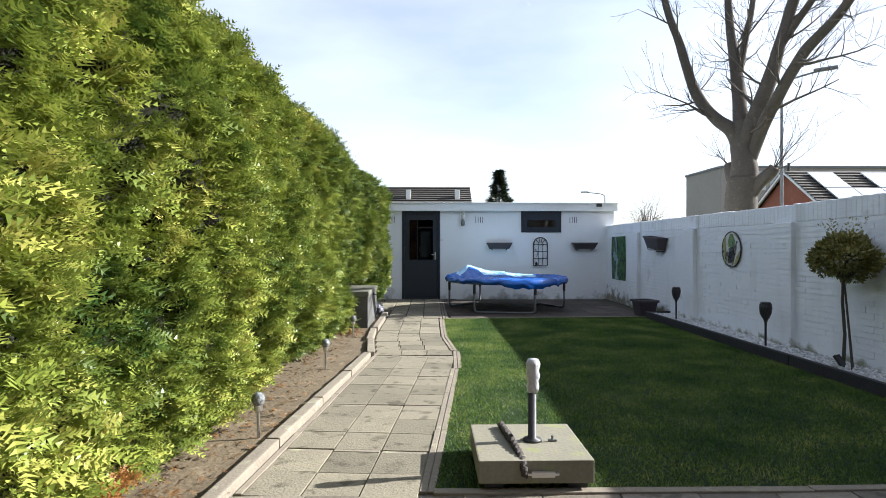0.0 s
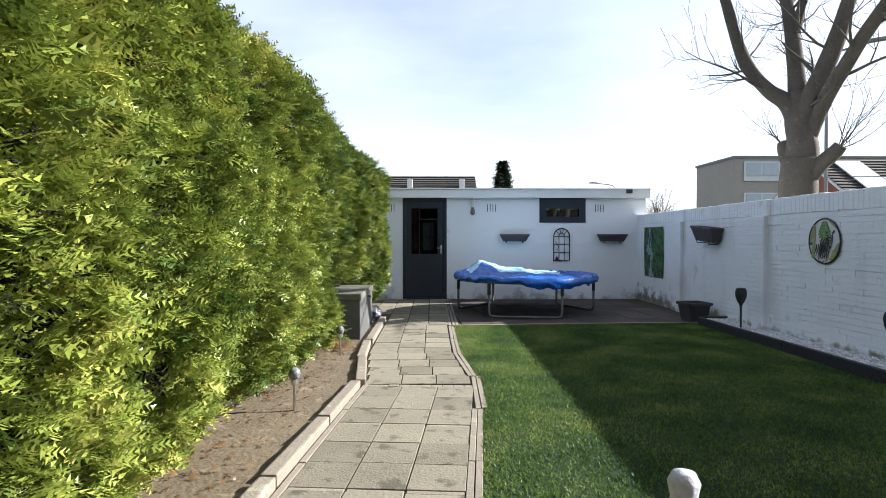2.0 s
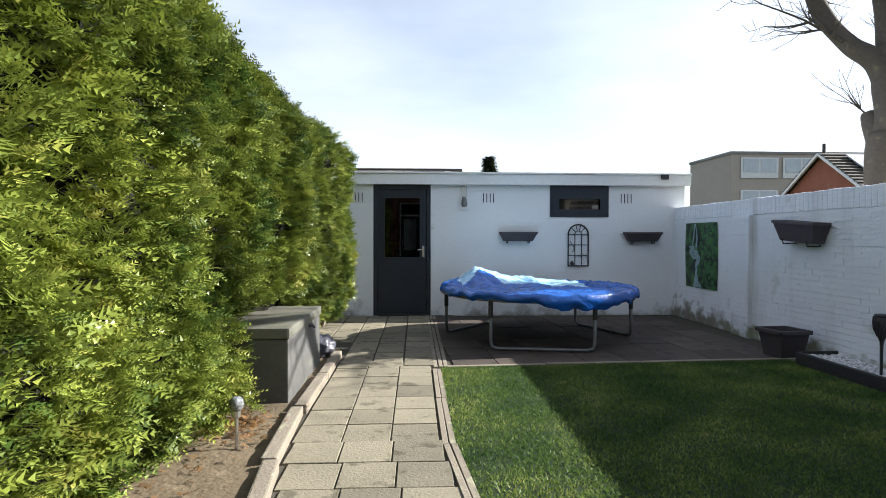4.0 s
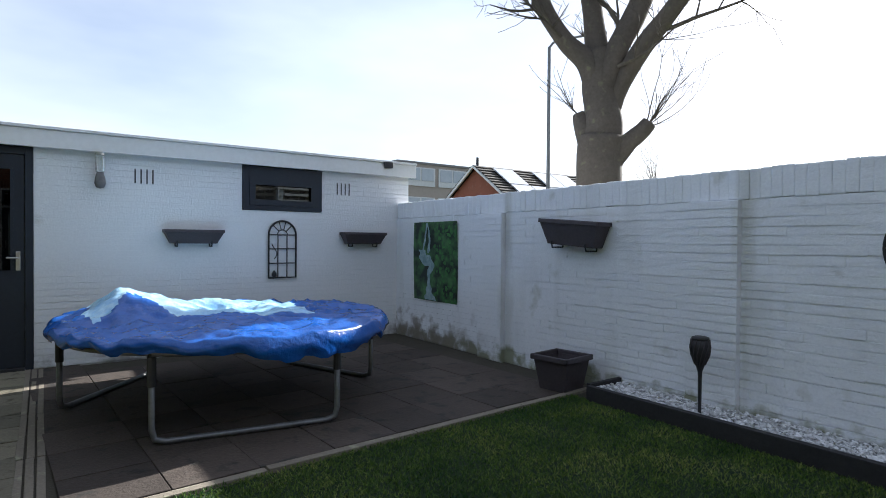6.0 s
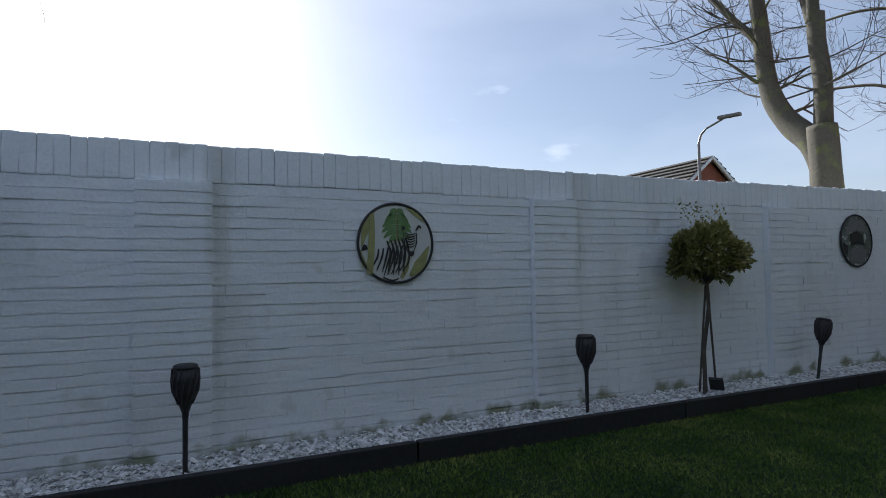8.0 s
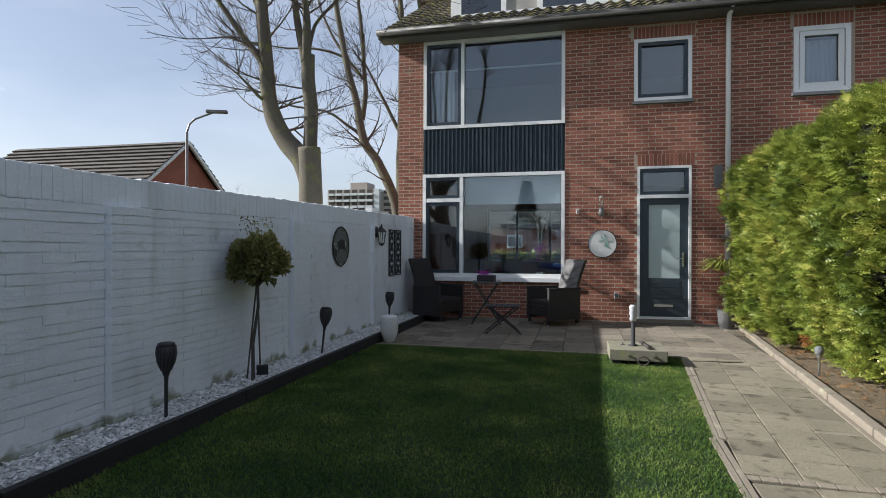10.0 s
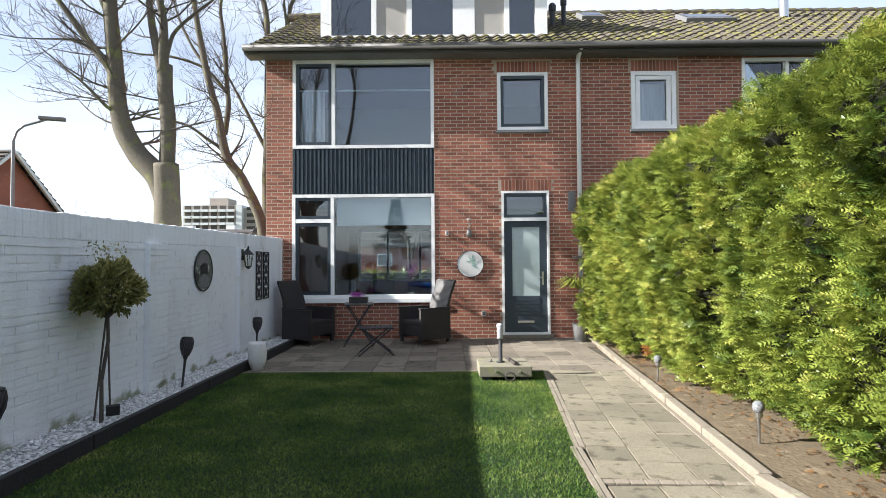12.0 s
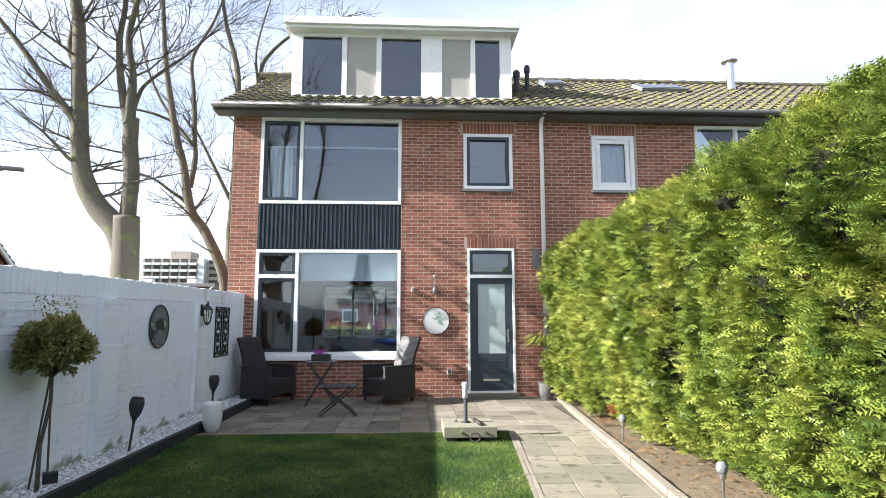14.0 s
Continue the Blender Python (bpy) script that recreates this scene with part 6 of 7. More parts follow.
def globe_light(x, y):
    t = thing("globe_light", "solar globe light on a steel stake in the soil bed", "solar light", group="globe lights", at=(x, y, 0))
    part("stake", tube(bmesh.new(), [(0, 0, -0.05), (0, 0, 0.21)], 0.011, 10), "steel", t)
    part("collar", lathe(bmesh.new(), [(0.012, 0.19), (0.026, 0.2), (0.028, 0.235), (0.001, 0.235)], n=14), "steel", t)
    part("globe", lathe(bmesh.new(), [(0.02, 0.232), (0.036, 0.245), (0.044, 0.274), (0.037, 0.302), (0.018, 0.317), (0.001, 0.319)], n=20), "globe_glass", t, smooth=True)
    part("solar_cell", lathe(bmesh.new(), [(0.024, 0.236), (0.03, 0.26), (0.03, 0.268), (0.001, 0.27)], n=14), "steel", t)
    return t


gl = globe_light(-1.06, 3.34)
for x, y in ((-1.015, 5.45), (-1.0, 7.4)):
    copy_thing(gl, pose(x, y, 0))


def topiary():
    """Half-standard shrub: a ball of variegated leaves on a thin stem with two canes, and a small solar panel."""
    t = thing("topiary_shrub", "round variegated shrub on a thin staked stem in white gravel", "shrub", at=(4.04, 5.03, 0.11))
    part("stem", tube(bmesh.new(), [(0.02, 0.03, -0.05), (0.03, 0.02, 0.3), (-0.01, 0.0, 0.62), (0.0, 0.0, 0.95)], [0.017, 0.015, 0.014, 0.012], 8), "bark", t)
    for p in ((0.1, 0.0), (0.02, -0.09)):
        part("cane", tube(bmesh.new(), [(p[0], p[1], -0.03), (p[0] * 0.1, p[1] * 0.1, 0.8)], 0.008, 6), "bark", t)
    bm = boxed(-0.05, 0.05, -0.012, 0.012, 0.0, 0.11, bevel=0.004, turn=pose(-0.03, -0.04, 0.01, -35, 0, 30))
    part("solar_panel", bm, "black_plastic", t)
    rng = np.random.default_rng(21)
    leaf = (np.array([(0, 0, 0), (0.45, 0.26, 0.05), (1, 0, -0.08), (0.45, -0.26, 0.05)]), np.array([(0, 1, 2), (0, 2, 3)]))
    pl, nr, sz = [], [], []
    while len(pl) < 5200:
        d = rng.normal(size=3)
        d /= np.linalg.norm(d)
        r = rng.uniform(0.55, 1.0) ** 0.4 * (1 + 0.15 * math.sin(5 * d[1] + 3 * d[2]) + 0.13 * math.sin(9 * d[0] + 7 * d[1]))
        p = d * r * np.array([0.21, 0.315, 0.2])
        p[2] += 1.05 - 0.02 * abs(p[1])
        if d[2] < -0.55 and rng.uniform() < 0.6:
            continue
        pl.append(p)
        nr.append(d + rng.normal(size=3) * 0.5 + np.array([0, 0, 0.2]))
        sz.append(rng.uniform(0.03, 0.055))
    for k in range(9):
        y0 = rng.uniform(-0.26, 0.26)
        for q in range(14):
            pl.append(np.array([0.05 * rng.normal(), y0 + 0.012 * q * (1 if y0 > 0 else -1) * 0.6, 1.24 + 0.013 * q]))
            nr.append(rng.normal(size=3) + np.array([0, 0, 0.6]))
            sz.append(0.03)
    v, f = scatter([leaf], np.array(pl), np.array(nr), sz, rng, 0.4, 3.0)
    raw("crown", v.tolist(), f.tolist(), "topiary", t, kind="stuff")
    bm = bmesh.new()
    rr = random.Random(6)
    for k in range(26):
        a, b = rr.uniform(0, 6.28), rr.uniform(-0.2, 1)
        tube(bm, [(0, 0, 0.8), (0.12 * math.cos(a), 0.2 * math.sin(a), 0.95 + 0.1 * b), (0.18 * math.cos(a), 0.28 * math.sin(a), 1.02 + 0.16 * b)], [0.008, 0.005, 0.002], 4)
    part("branches", bm, "twig", t)


topiary()
vase = thing("white_planter", "white egg-shaped ceramic planter on the patio corner", "planter", at=(3.7, 2.38, 0))
vase.scale = (0.88, 0.88, 1.0)
bm = lathe(bmesh.new(), [(0.07, 0.0), (0.085, 0.01), (0.125, 0.12), (0.135, 0.22), (0.125, 0.33), (0.118, 0.36), (0.1, 0.36), (0.1, 0.3), (0.001, 0.3)], n=28)
part("pot_body", bm, "white_pot", vase, smooth=True)


# ---- patio furniture ----
def wicker_chair(place, label, weave):
    """High-backed woven armchair; it looks to +x."""
    t = thing("wicker_chair", label, "garden chair", group="wicker chairs")
    for y in (-0.27, 0.27):
        for x in (-0.27, 0.3):
            part("leg", boxed(x - 0.022, x + 0.022, y - 0.022, y + 0.022, 0.03, 0.4, bevel=0.004), "wicker", t)
            part("foot", tube(bmesh.new(), [(x, y, 0.0), (x, y, 0.03)], 0.014, 8), "steel", t)
    part("seat", boxed(-0.28, 0.31, -0.25, 0.25, 0.33, 0.41, bevel=0.02), "wicker", t)
    part("apron", boxed(0.275, 0.315, -0.25, 0.25, 0.16, 0.33, bevel=0.008), "wicker", t)
    for y in (-0.3, 0.3):
        bm = boxed(-0.29, 0.325, y - 0.028, y + 0.028, 0.1, 0.6, bevel=0.012)
        part("side_panel", bm, "wicker", t)
        part("arm_rest", boxed(-0.3, 0.34, y - 0.032, y + 0.032, 0.602, 0.625, bevel=0.01), "wicker", t)
    m = Matrix.Translation((-0.27, 0, 0.38)) @ Matrix.Rotation(radians(-14), 4, "Y")
    bm = bmesh.new()
    g = []
    for j in range(13):
        z = 0.72 * j / 12
        g.append([m @ Vector((0.03 * math.sin(z * 5.5) + dx, y, z)) for dx, y in ((-0.022, -0.25), (-0.022, 0.25), (0.022, 0.25), (0.022, -0.25))])
    rows = [[bm.verts.new(c) for c in r] for r in g]
    for a, b in zip(rows, rows[1:]):
        for i in range(4):
            bm.faces.new((a[i], a[(i + 1) % 4], b[(i + 1) % 4], b[i]))
    bm.faces.new(rows[0][::-1])
    bm.faces.new(rows[-1])
    part("backrest", bm, "wicker", t)
    for j in range(34):
        z = 0.02 + 0.02 * j
        part("woven_strip", boxed(0.018 + 0.03 * math.sin(z * 5.5), 0.027 + 0.03 * math.sin(z * 5.5), -0.245, 0.245, z, z + 0.012, turn=m), weave, t)
    t.matrix_world = place
    return t


wicker_chair(pose(3.66, -0.1, 0, 0, 0, 152), "dark wicker high-backed garden chair beside the garden wall", "wicker")
# this back's lit look is put into its paler weave
wicker_chair(pose(1.64, -0.06, 0, 0, 0, 38), "dark wicker high-backed garden chair beside the back door", "wicker_pale")


def folding_table(place, w, d, h, label, slats, name):
    t = thing(name, label, "table")
    for k in range(slats):
        x = -w / 2 + w * (k + 0.5) / slats
        part("slat", boxed(x - w / slats * 0.42, x + w / slats * 0.42, -d / 2, d / 2, h - 0.02, h, bevel=0.003), "wicker_pale" if name == "bistro_table" else "black_plastic", t)
    for y in (-d / 2 + 0.03, d / 2 - 0.03):
        part("leg", tube(bmesh.new(), [(-w * 0.5, y, 0.012), (w * 0.4, y, h - 0.03)], 0.011, 8), "black_plastic", t)
        part("leg", tube(bmesh.new(), [(w * 0.5, y * 0.9, 0.012), (-w * 0.4, y * 0.9, h - 0.03)], 0.011, 8), "black_plastic", t)
    for x, z in ((-w * 0.47, 0.03), (w * 0.47, 0.03), (-w * 0.38, h - 0.035), (w * 0.38, h - 0.035)):
        part("cross_bar", tube(bmesh.new(), [(x, -d / 2 + 0.03, z), (x, d / 2 - 0.03, z)], 0.009, 8), "black_plastic", t)
    t.matrix_world = place


folding_table(pose(2.74, 0.2, 0, 0, 0, 8), 0.48, 0.5, 0.71, "folding bistro table with crossed dark legs", 7, "bistro_table")
folding_table(pose(2.33, 1.2, 0, 0, 0, 10), 0.52, 0.4, 0.42, "low folding side table with crossed black legs", 6, "side_table")
fp = thing("table_planter", "small dark planter with pink and white flowers on a table", "planter", at=(2.74, 0.2, 0.712))
part("bowl", boxed(-0.15, 0.15, -0.09, 0.09, 0.0, 0.1, bevel=0.012), "wicker", fp)
rng = np.random.default_rng(3)
petal = (np.array([(0, 0, 0), (0.5, 0.4, 0.1), (1, 0, 0.2), (0.5, -0.4, 0.1)]), np.array([(0, 1, 2), (0, 2, 3)]))
pl = rng.normal(size=(140, 3)) * np.array([0.05, 0.035, 0.018]) + np.array([0.03, 0, 0.13])
v, f = scatter([petal], pl, rng.normal(size=(140, 3)) + np.array([0, 0, 0.8]), [0.03] * 140, rng, 0.3, 3)
raw("petals", v.tolist(), f.tolist(), "pink", fp, kind="stuff")

# small things on the house wall
dp = thing("round_plaque", "round white and teal plaque on the brick wall", "wall plaque", at=(0.84, HOUSE_Y + 0.012, 1.35))
circle = [(0.24 * math.cos(2 * math.pi * k / 40), 0.24 * math.sin(2 * math.pi * k / 40)) for k in range(40)]
part("disc", shape(bmesh.new(), circle, 0.012, flat), "art_white", dp)
part("rim", ring(bmesh.new(), (0, 0.012, 0), (1, 0, 0), (0, 0, 1), 0.24, 0.006), "art_black", dp)
bm = bmesh.new()
rr = random.Random(9)
for k in range(16):
    a, q = rr.uniform(-0.6, 2.6), rr.uniform(0.05, 0.17)
    u, w = q * math.cos(a) * -1, q * math.sin(a)
    s = rr.uniform(0.03, 0.06)
    b = rr.uniform(0, 6.28)
    shape(bm, [(u + s * r * math.cos(b + w0), w + s * r * math.sin(b + w0)) for w0, r in ((0, 1), (0.8, 0.35), (3.1, 1), (3.9, 0.35))], 0.003, Matrix.Translation((0, 0.0125 + 0.0003 * k, 0)) @ flat)
part("leaf_print", bm, "art_teal", dp)
for x, z, w, h, nm, lb in ((1.26, 1.91, 0.05, 0.09, "door_bell", "small pale doorbell box on the brick wall"), (0.6, 0.45, 0.08, 0.09, "outdoor_socket", "grey outdoor socket low on the brick wall")):
    t = thing(nm, lb, "socket", at=(x, HOUSE_Y + 0.004, z))
    part("housing", boxed(-w / 2, w / 2, 0, 0.045, -h / 2, h / 2, bevel=0.006), "white_pot", t)
    part("cover", boxed(-w / 2 + 0.01, w / 2 - 0.01, 0.046, 0.053, -h / 2 + 0.01, h / 2 - 0.01, bevel=0.003), "zinc", t)
for z in (1.75, 1.45):
    t = thing("wall_bracket", "dark shelf bracket on the white downpipe", "bracket", at=(-1.12, HOUSE_Y + 0.1, z))
    part("ledge", boxed(-0.06, 0.1, 0, 0.12, 0, 0.03, bevel=0.004), "zinc", t)
    part("stay", tube(bmesh.new(), [(0.02, 0, -0.1), (0.02, 0.1, 0.0)], 0.008, 6), "zinc", t)
pm = thing("palm_plant", "small fan palm with arching yellow-green leaves", "palm", at=(-1.04, -0.2, 0))
part("pot", lathe(bmesh.new(), [(0.1, 0), (0.14, 0.28), (0.15, 0.3), (0.13, 0.3), (0.001, 0.27)], n=20), "zinc", pm)
part("trunk", tube(bmesh.new(), [(0, 0, 0.25), (0, 0, 0.85)], [0.035, 0.03], 8), "bark", pm)
rr = random.Random(2)
for k in range(7):
    a = rr.uniform(-1.6, 1.6)
    bm = bmesh.new()
    for q in range(13):
        b = a + radians(-60 + 10 * q)
        e = rr.uniform(0.36, 0.48)
        lift = rr.uniform(0.0, 0.14)
        p0 = Vector((0, 0, 0.88))
        d = Vector((math.cos(b), math.sin(b), 0))
        s = Vector((-math.sin(b), math.cos(b), 0)) * 0.011
        mid, tip = p0 + d * e * 0.6 + Vector((0, 0, 0.1 + lift)), p0 + d * e * 1.1 + Vector((0, 0, lift - 0.02))
        v0 = [bm.verts.new(c) for c in (p0, mid - s, mid + s, tip)]
        bm.faces.new((v0[0], v0[1], v0[2]))
        bm.faces.new((v0[1], v0[3], v0[2]))
    part("fan_leaf", bm, "palm", pm)
# dry sprays and litter at the foot of the hedge
rng = np.random.default_rng(8)
lt = tagged(new("leaf_litter"), "dry brown leaf litter under the hedge", "leaf litter")
pl = np.c_[rng.uniform(-1.6, -0.95, 650), rng.uniform(0.4, 9.0, 650), rng.uniform(0.02, 0.045, 650)]
pl = np.concatenate([pl, np.c_[rng.normal(-1.1, 0.12, 240), rng.normal(7.75, 0.14, 240), rng.uniform(0.02, 0.07, 240)], np.c_[rng.normal(-1.22, 0.07, 60), rng.normal(2.35, 0.07, 60), rng.uniform(0.05, 0.12, 60)]])
nr = rng.normal(size=(len(pl), 3)) * np.array([1, 1, 0.2])
v, f = scatter(tmpl, pl, nr, rng.uniform(0.02, 0.06, len(pl)), rng, 0.2, 0.6)
raw("sprays", v.tolist(), f.tolist(), "brown_leaf", lt, kind="stuff")

ds = thing("dead_branch", "orange-brown dead conifer sprays low in the hedge", "branch", at=(-1.36, 2.2, 0))
pl = rng.normal(size=(50, 3)) * np.array([0.035, 0.05, 0.04]) + np.array([0, 0, 0.2])
v, f = scatter(tmpl, pl, rng.normal(size=(50, 3)) * 0.6 + np.array([1.0, -0.3, 0.3]), rng.uniform(0.045, 0.085, 50), rng, 0.3, 1.2)
raw("sprays", v.tolist(), f.tolist(), "dead_spray", ds, kind="stuff")
part("stem", tube(bmesh.new(), [(-0.15, 0, -0.02), (-0.05, 0, 0.12), (0.02, 0, 0.24)], [0.008, 0.006, 0.003], 6), "twig", ds)

# behind the living-room window
orch = thing("orchid", "pink orchid in a white pot on the window sill", "orchid", at=(1.95, HOUSE_Y - 0.42, 0.7))
part("sill_shelf", boxed(-0.5, 2.1, -0.1, 0.12, -0.03, 0.0), "white_gloss", orch)
part("pot", lathe(bmesh.new(), [(0.05, 0), (0.065, 0.12), (0.055, 0.12), (0.001, 0.1)], n=18), "white_pot", orch)
part("stem", tube(bmesh.new(), [(0, 0, 0.1), (0.03, 0, 0.35), (-0.02, 0, 0.6)], 0.005, 6), "topiary", orch)
pl = rng.normal(size=(90, 3)) * np.array([0.05, 0.03, 0.11]) + np.array([0.0, 0, 0.5])
v, f = scatter([petal], pl, rng.normal(size=(90, 3)) + np.array([0, 1, 0]), [0.05] * 90, rng, 0.3, 3)
raw("petals", v.tolist(), f.tolist(), "pink", orch, kind="stuff")
for x, y, w in ((2.6, -2.0, 1.2), (3.5, -2.6, 0.9)):
    t = thing("dining_chair", "dark dining chair inside the living room", "chair", at=(x, y, 0.04))
    part("seat", boxed(-0.22, 0.22, -0.22, 0.22, 0.42, 0.48, bevel=0.02), "black_plastic", t)
    part("backrest", boxed(-0.22, 0.22, -0.24, -0.2, 0.48, 1.0, bevel=0.02), "black_plastic", t)
    for a in (-0.19, 0.19):
        for b in (-0.19, 0.19):
            part("leg", boxed(a - 0.02, a + 0.02, b - 0.02, b + 0.02, 0.0, 0.419), "black_plastic", t)


# ---- trees ----
class Wood:
    """Branches gathered as plain arrays, thick ones and twigs apart."""

    def __init__(self, seed):
        self.r = random.Random(seed)
        self.v, self.f = {"wood": [], "twig": []}, {"wood": [], "twig": []}

    def bar(self, pts, radii, knob=0.0):
        key = "wood" if radii[0] > 0.02 else "twig"
        v, f = self.v[key], self.f[key]
        n = 12 if radii[0] > 0.12 else 8 if radii[0] > 0.04 else 5 if radii[0] > 0.012 else 3
        side, base = None, len(v)
        for i, p in enumerate(pts):
            d = (pts[min(i + 1, len(pts) - 1)] - pts[max(i - 1, 0)]).normalized()
            if side is None:
                side = d.orthogonal().normalized()
            side = (side - d * side.dot(d)).normalized()
            up = d.cross(side)
            for k in range(n):
                a = 2 * math.pi * k / n
                q = radii[i] * (1 + knob * noise.noise((p.x * 2 + math.cos(a), p.y * 2 + math.sin(a), p.z * 1.7)))
                v.append(tuple(p + q * (math.cos(a) * side + math.sin(a) * up)))
        for i in range(len(pts) - 1):
            for k in range(n):
                a, b = base + i * n + k, base + i * n + (k + 1) % n
                f.append((a, b, b + n, a + n))
        f.append(tuple(base + (len(pts) - 1) * n + k for k in range(n)))

    def limb(self, pts, r0, r1, kids=5, level=0, knob=0.12):
        """A bough through given points, smoothed, with side branches of its own."""
        pts = [Vector(p) for p in pts]
        fine = []
        for i in range(len(pts) - 1):
            a, b = pts[max(i - 1, 0)], pts[i]
            c, d = pts[i + 1], pts[min(i + 2, len(pts) - 1)]
            for k in range(6):
                t = k / 6
                fine.append(0.5 * ((2 * b) + (c - a) * t + (2 * a - 5 * b + 4 * c - d) * t * t + (3 * b - a - 3 * c + d) * t ** 3))
        fine.append(pts[-1])
        n = len(fine)
        self.bar(fine, [r0 + (r1 - r0) * i / (n - 1) for i in range(n)], knob)
        for k in range(kids):
            i = self.r.randrange(int(n * 0.25), n)
            d = (fine[min(i + 1, n - 1)] - fine[max(i - 1, 0)]).normalized()
            self.grow(fine[i], self.turned(d, 35, 75), self.r.uniform(0.5, 1.0) * (1.6 if level == 0 else 1.0), (r0 + (r1 - r0) * i / n) * self.r.uniform(0.16, 0.32), 2)
        if kids:
            for k in range(4):
                self.grow(fine[-1] - (fine[-1] - fine[-2]) * 0.5, self.turned((fine[-1] - fine[-2]).normalized(), 5, 35), self.r.uniform(1.0, 1.6), r1 * 0.75, 2)
        return fine[-1]

    def turned(self, d, lo, hi):
        ax = d.orthogonal().normalized()
        ax.rotate(Matrix.Rotation(self.r.uniform(0, 2 * math.pi), 3, d))
        return (Matrix.Rotation(radians(self.r.uniform(lo, hi)), 3, ax) @ d).normalized()

    def grow(self, p, d, length, r, level):
        n = 5
        pts, rad, q, dd = [p.copy()], [r], p.copy(), d.copy()
        for i in range(n):
            dd = (dd + Vector((self.r.uniform(-0.2, 0.2), self.r.uniform(-0.2, 0.2), self.r.uniform(-0.08, 0.2)))).normalized()
            q = q + dd * length / n
            pts.append(q.copy())
            rad.append(max(0.0034, r * (1 - 0.75 * (i + 1) / n)))
        self.bar(pts, rad)
        if level > 0:
            for k in range(self.r.randint(3, 5)):
                i = self.r.randrange(1, n + 1)
                self.grow(pts[i], self.turned(dd, 22, 60), length * self.r.uniform(0.4, 0.68), max(0.0036, rad[i] * 0.62), level - 1)

    def finish(self, name, label, mat, parts=("trunk", "crown")):
        t = thing(name, label, "tree")
        raw(parts[0], self.v["wood"], self.f["wood"], mat, t, smooth=True)
        raw(parts[1], self.v["twig"], self.f["twig"], "twig", t, kind="stuff")
        return t


TX, TY = 6.85, 11.86
w = Wood(5)


def at_tree(l, z, d=0.0):
    """A place by its offset across and along the diagonal of the plan, and its height."""
    return (TX + 0.612 * l + 0.791 * d, TY - 0.791 * l + 0.612 * d, z)


w.limb([(TX + 0.02, TY, -0.1), (TX - 0.02, TY, 1.2), (TX - 0.02, TY, 2.1), at_tree(0.02, 2.75)], 0.27, 0.315, 0, knob=0.16)
w.limb([at_tree(0.02, 2.5), at_tree(0.02, 3.0), at_tree(-0.02, 3.5), at_tree(-0.02, 4.0)], 0.31, 0.16, 0, knob=0.22)
w.limb([at_tree(0.1, 2.35), at_tree(0.35, 2.62), at_tree(0.56, 2.8), at_tree(0.66, 2.92)], 0.17, 0.11, 0, knob=0.4)
w.limb([at_tree(-0.1, 2.7), at_tree(-0.24, 2.95), at_tree(-0.3, 3.1)], 0.2, 0.09, 0, knob=0.4)
for k in range(9):
    w.grow(Vector(at_tree(0.62, 2.86)), Vector(at_tree(w.r.uniform(0.2, 1.0), w.r.uniform(0.3, 1.2), w.r.uniform(-0.5, 0.5))) - Vector((TX, TY, 0)), w.r.uniform(0.7, 1.3), 0.011, 1)
for k in range(4):
    w.grow(Vector(at_tree(-0.28, 3.05)), Vector(at_tree(-0.6, w.r.uniform(0.0, 0.9), w.r.uniform(-0.4, 0.4))) - Vector((TX, TY, 0)), w.r.uniform(0.5, 0.9), 0.01, 1)


def bough(pts, r0, r1, kids, first=(), lean=0.0):
    """A bough by its sideways reach and height as one looks up the garden; lean: how far it comes forward as it rises."""
    row = list(first)
    for u, z in pts:
        d = lean * min(2.8, max(0.0, z - 3.55))
        row.append(at_tree((u - 0.45 * d) / 1.053, z, d))
    w.limb(row, r0, r1, kids, knob=0.2)


root = [at_tree(0, 2.6), at_tree(-0.02, 3.2)]
bough([(-0.2, 3.76), (-0.58, 4.09), (-0.96, 4.53), (-1.19, 5.03), (-1.41, 5.75), (-1.68, 6.47), (-2.0, 7.8), (-2.1, 9.0)], 0.17, 0.05, 13, root, -0.35)
bough([(-0.03, 3.9), (-0.1, 4.8), (-0.2, 5.58), (-0.3, 6.36), (-0.42, 8.8)], 0.22, 0.06, 10, root, 0.1)
bough([(-0.13, 5.0), (0.0, 5.5), (0.1, 6.03), (0.22, 6.6), (0.4, 8.4)], 0.1, 0.04, 9, (), 0.1)
bough([(0.19, 3.9), (0.53, 4.59), (0.77, 5.36), (1.02, 6.14), (1.19, 6.6), (1.5, 8.8)], 0.21, 0.06, 11, root, -0.1)
bough([(0.76, 5.3), (1.1, 5.75), (1.41, 6.14), (1.62, 6.55), (2.2, 8.2)], 0.09, 0.035, 9, (), -0.1)
bough([(0.3, 3.5), (0.75, 4.3), (1.19, 4.92), (1.74, 5.36), (2.18, 5.92), (2.85, 6.4), (3.8, 7.4)], 0.15, 0.04, 13, root[:1], -0.65)
w.finish("pruned_tree", "large bare pruned street tree with thick boughs", "bark")

# pale double-stemmed tree beyond the house end of the wall
PX, PY = 5.665, 0.65
w = Wood(9)


def stem(pts, r0, r1, kids, y=PY, lean=0.0, knob=0.14):
    """A bough given by (x, height), in the upright plane at y, leaning along y as it rises."""
    w.limb([(a, y + lean * (i / len(pts)), c) for i, (a, c) in enumerate(pts)], r0, r1, kids, knob=knob)


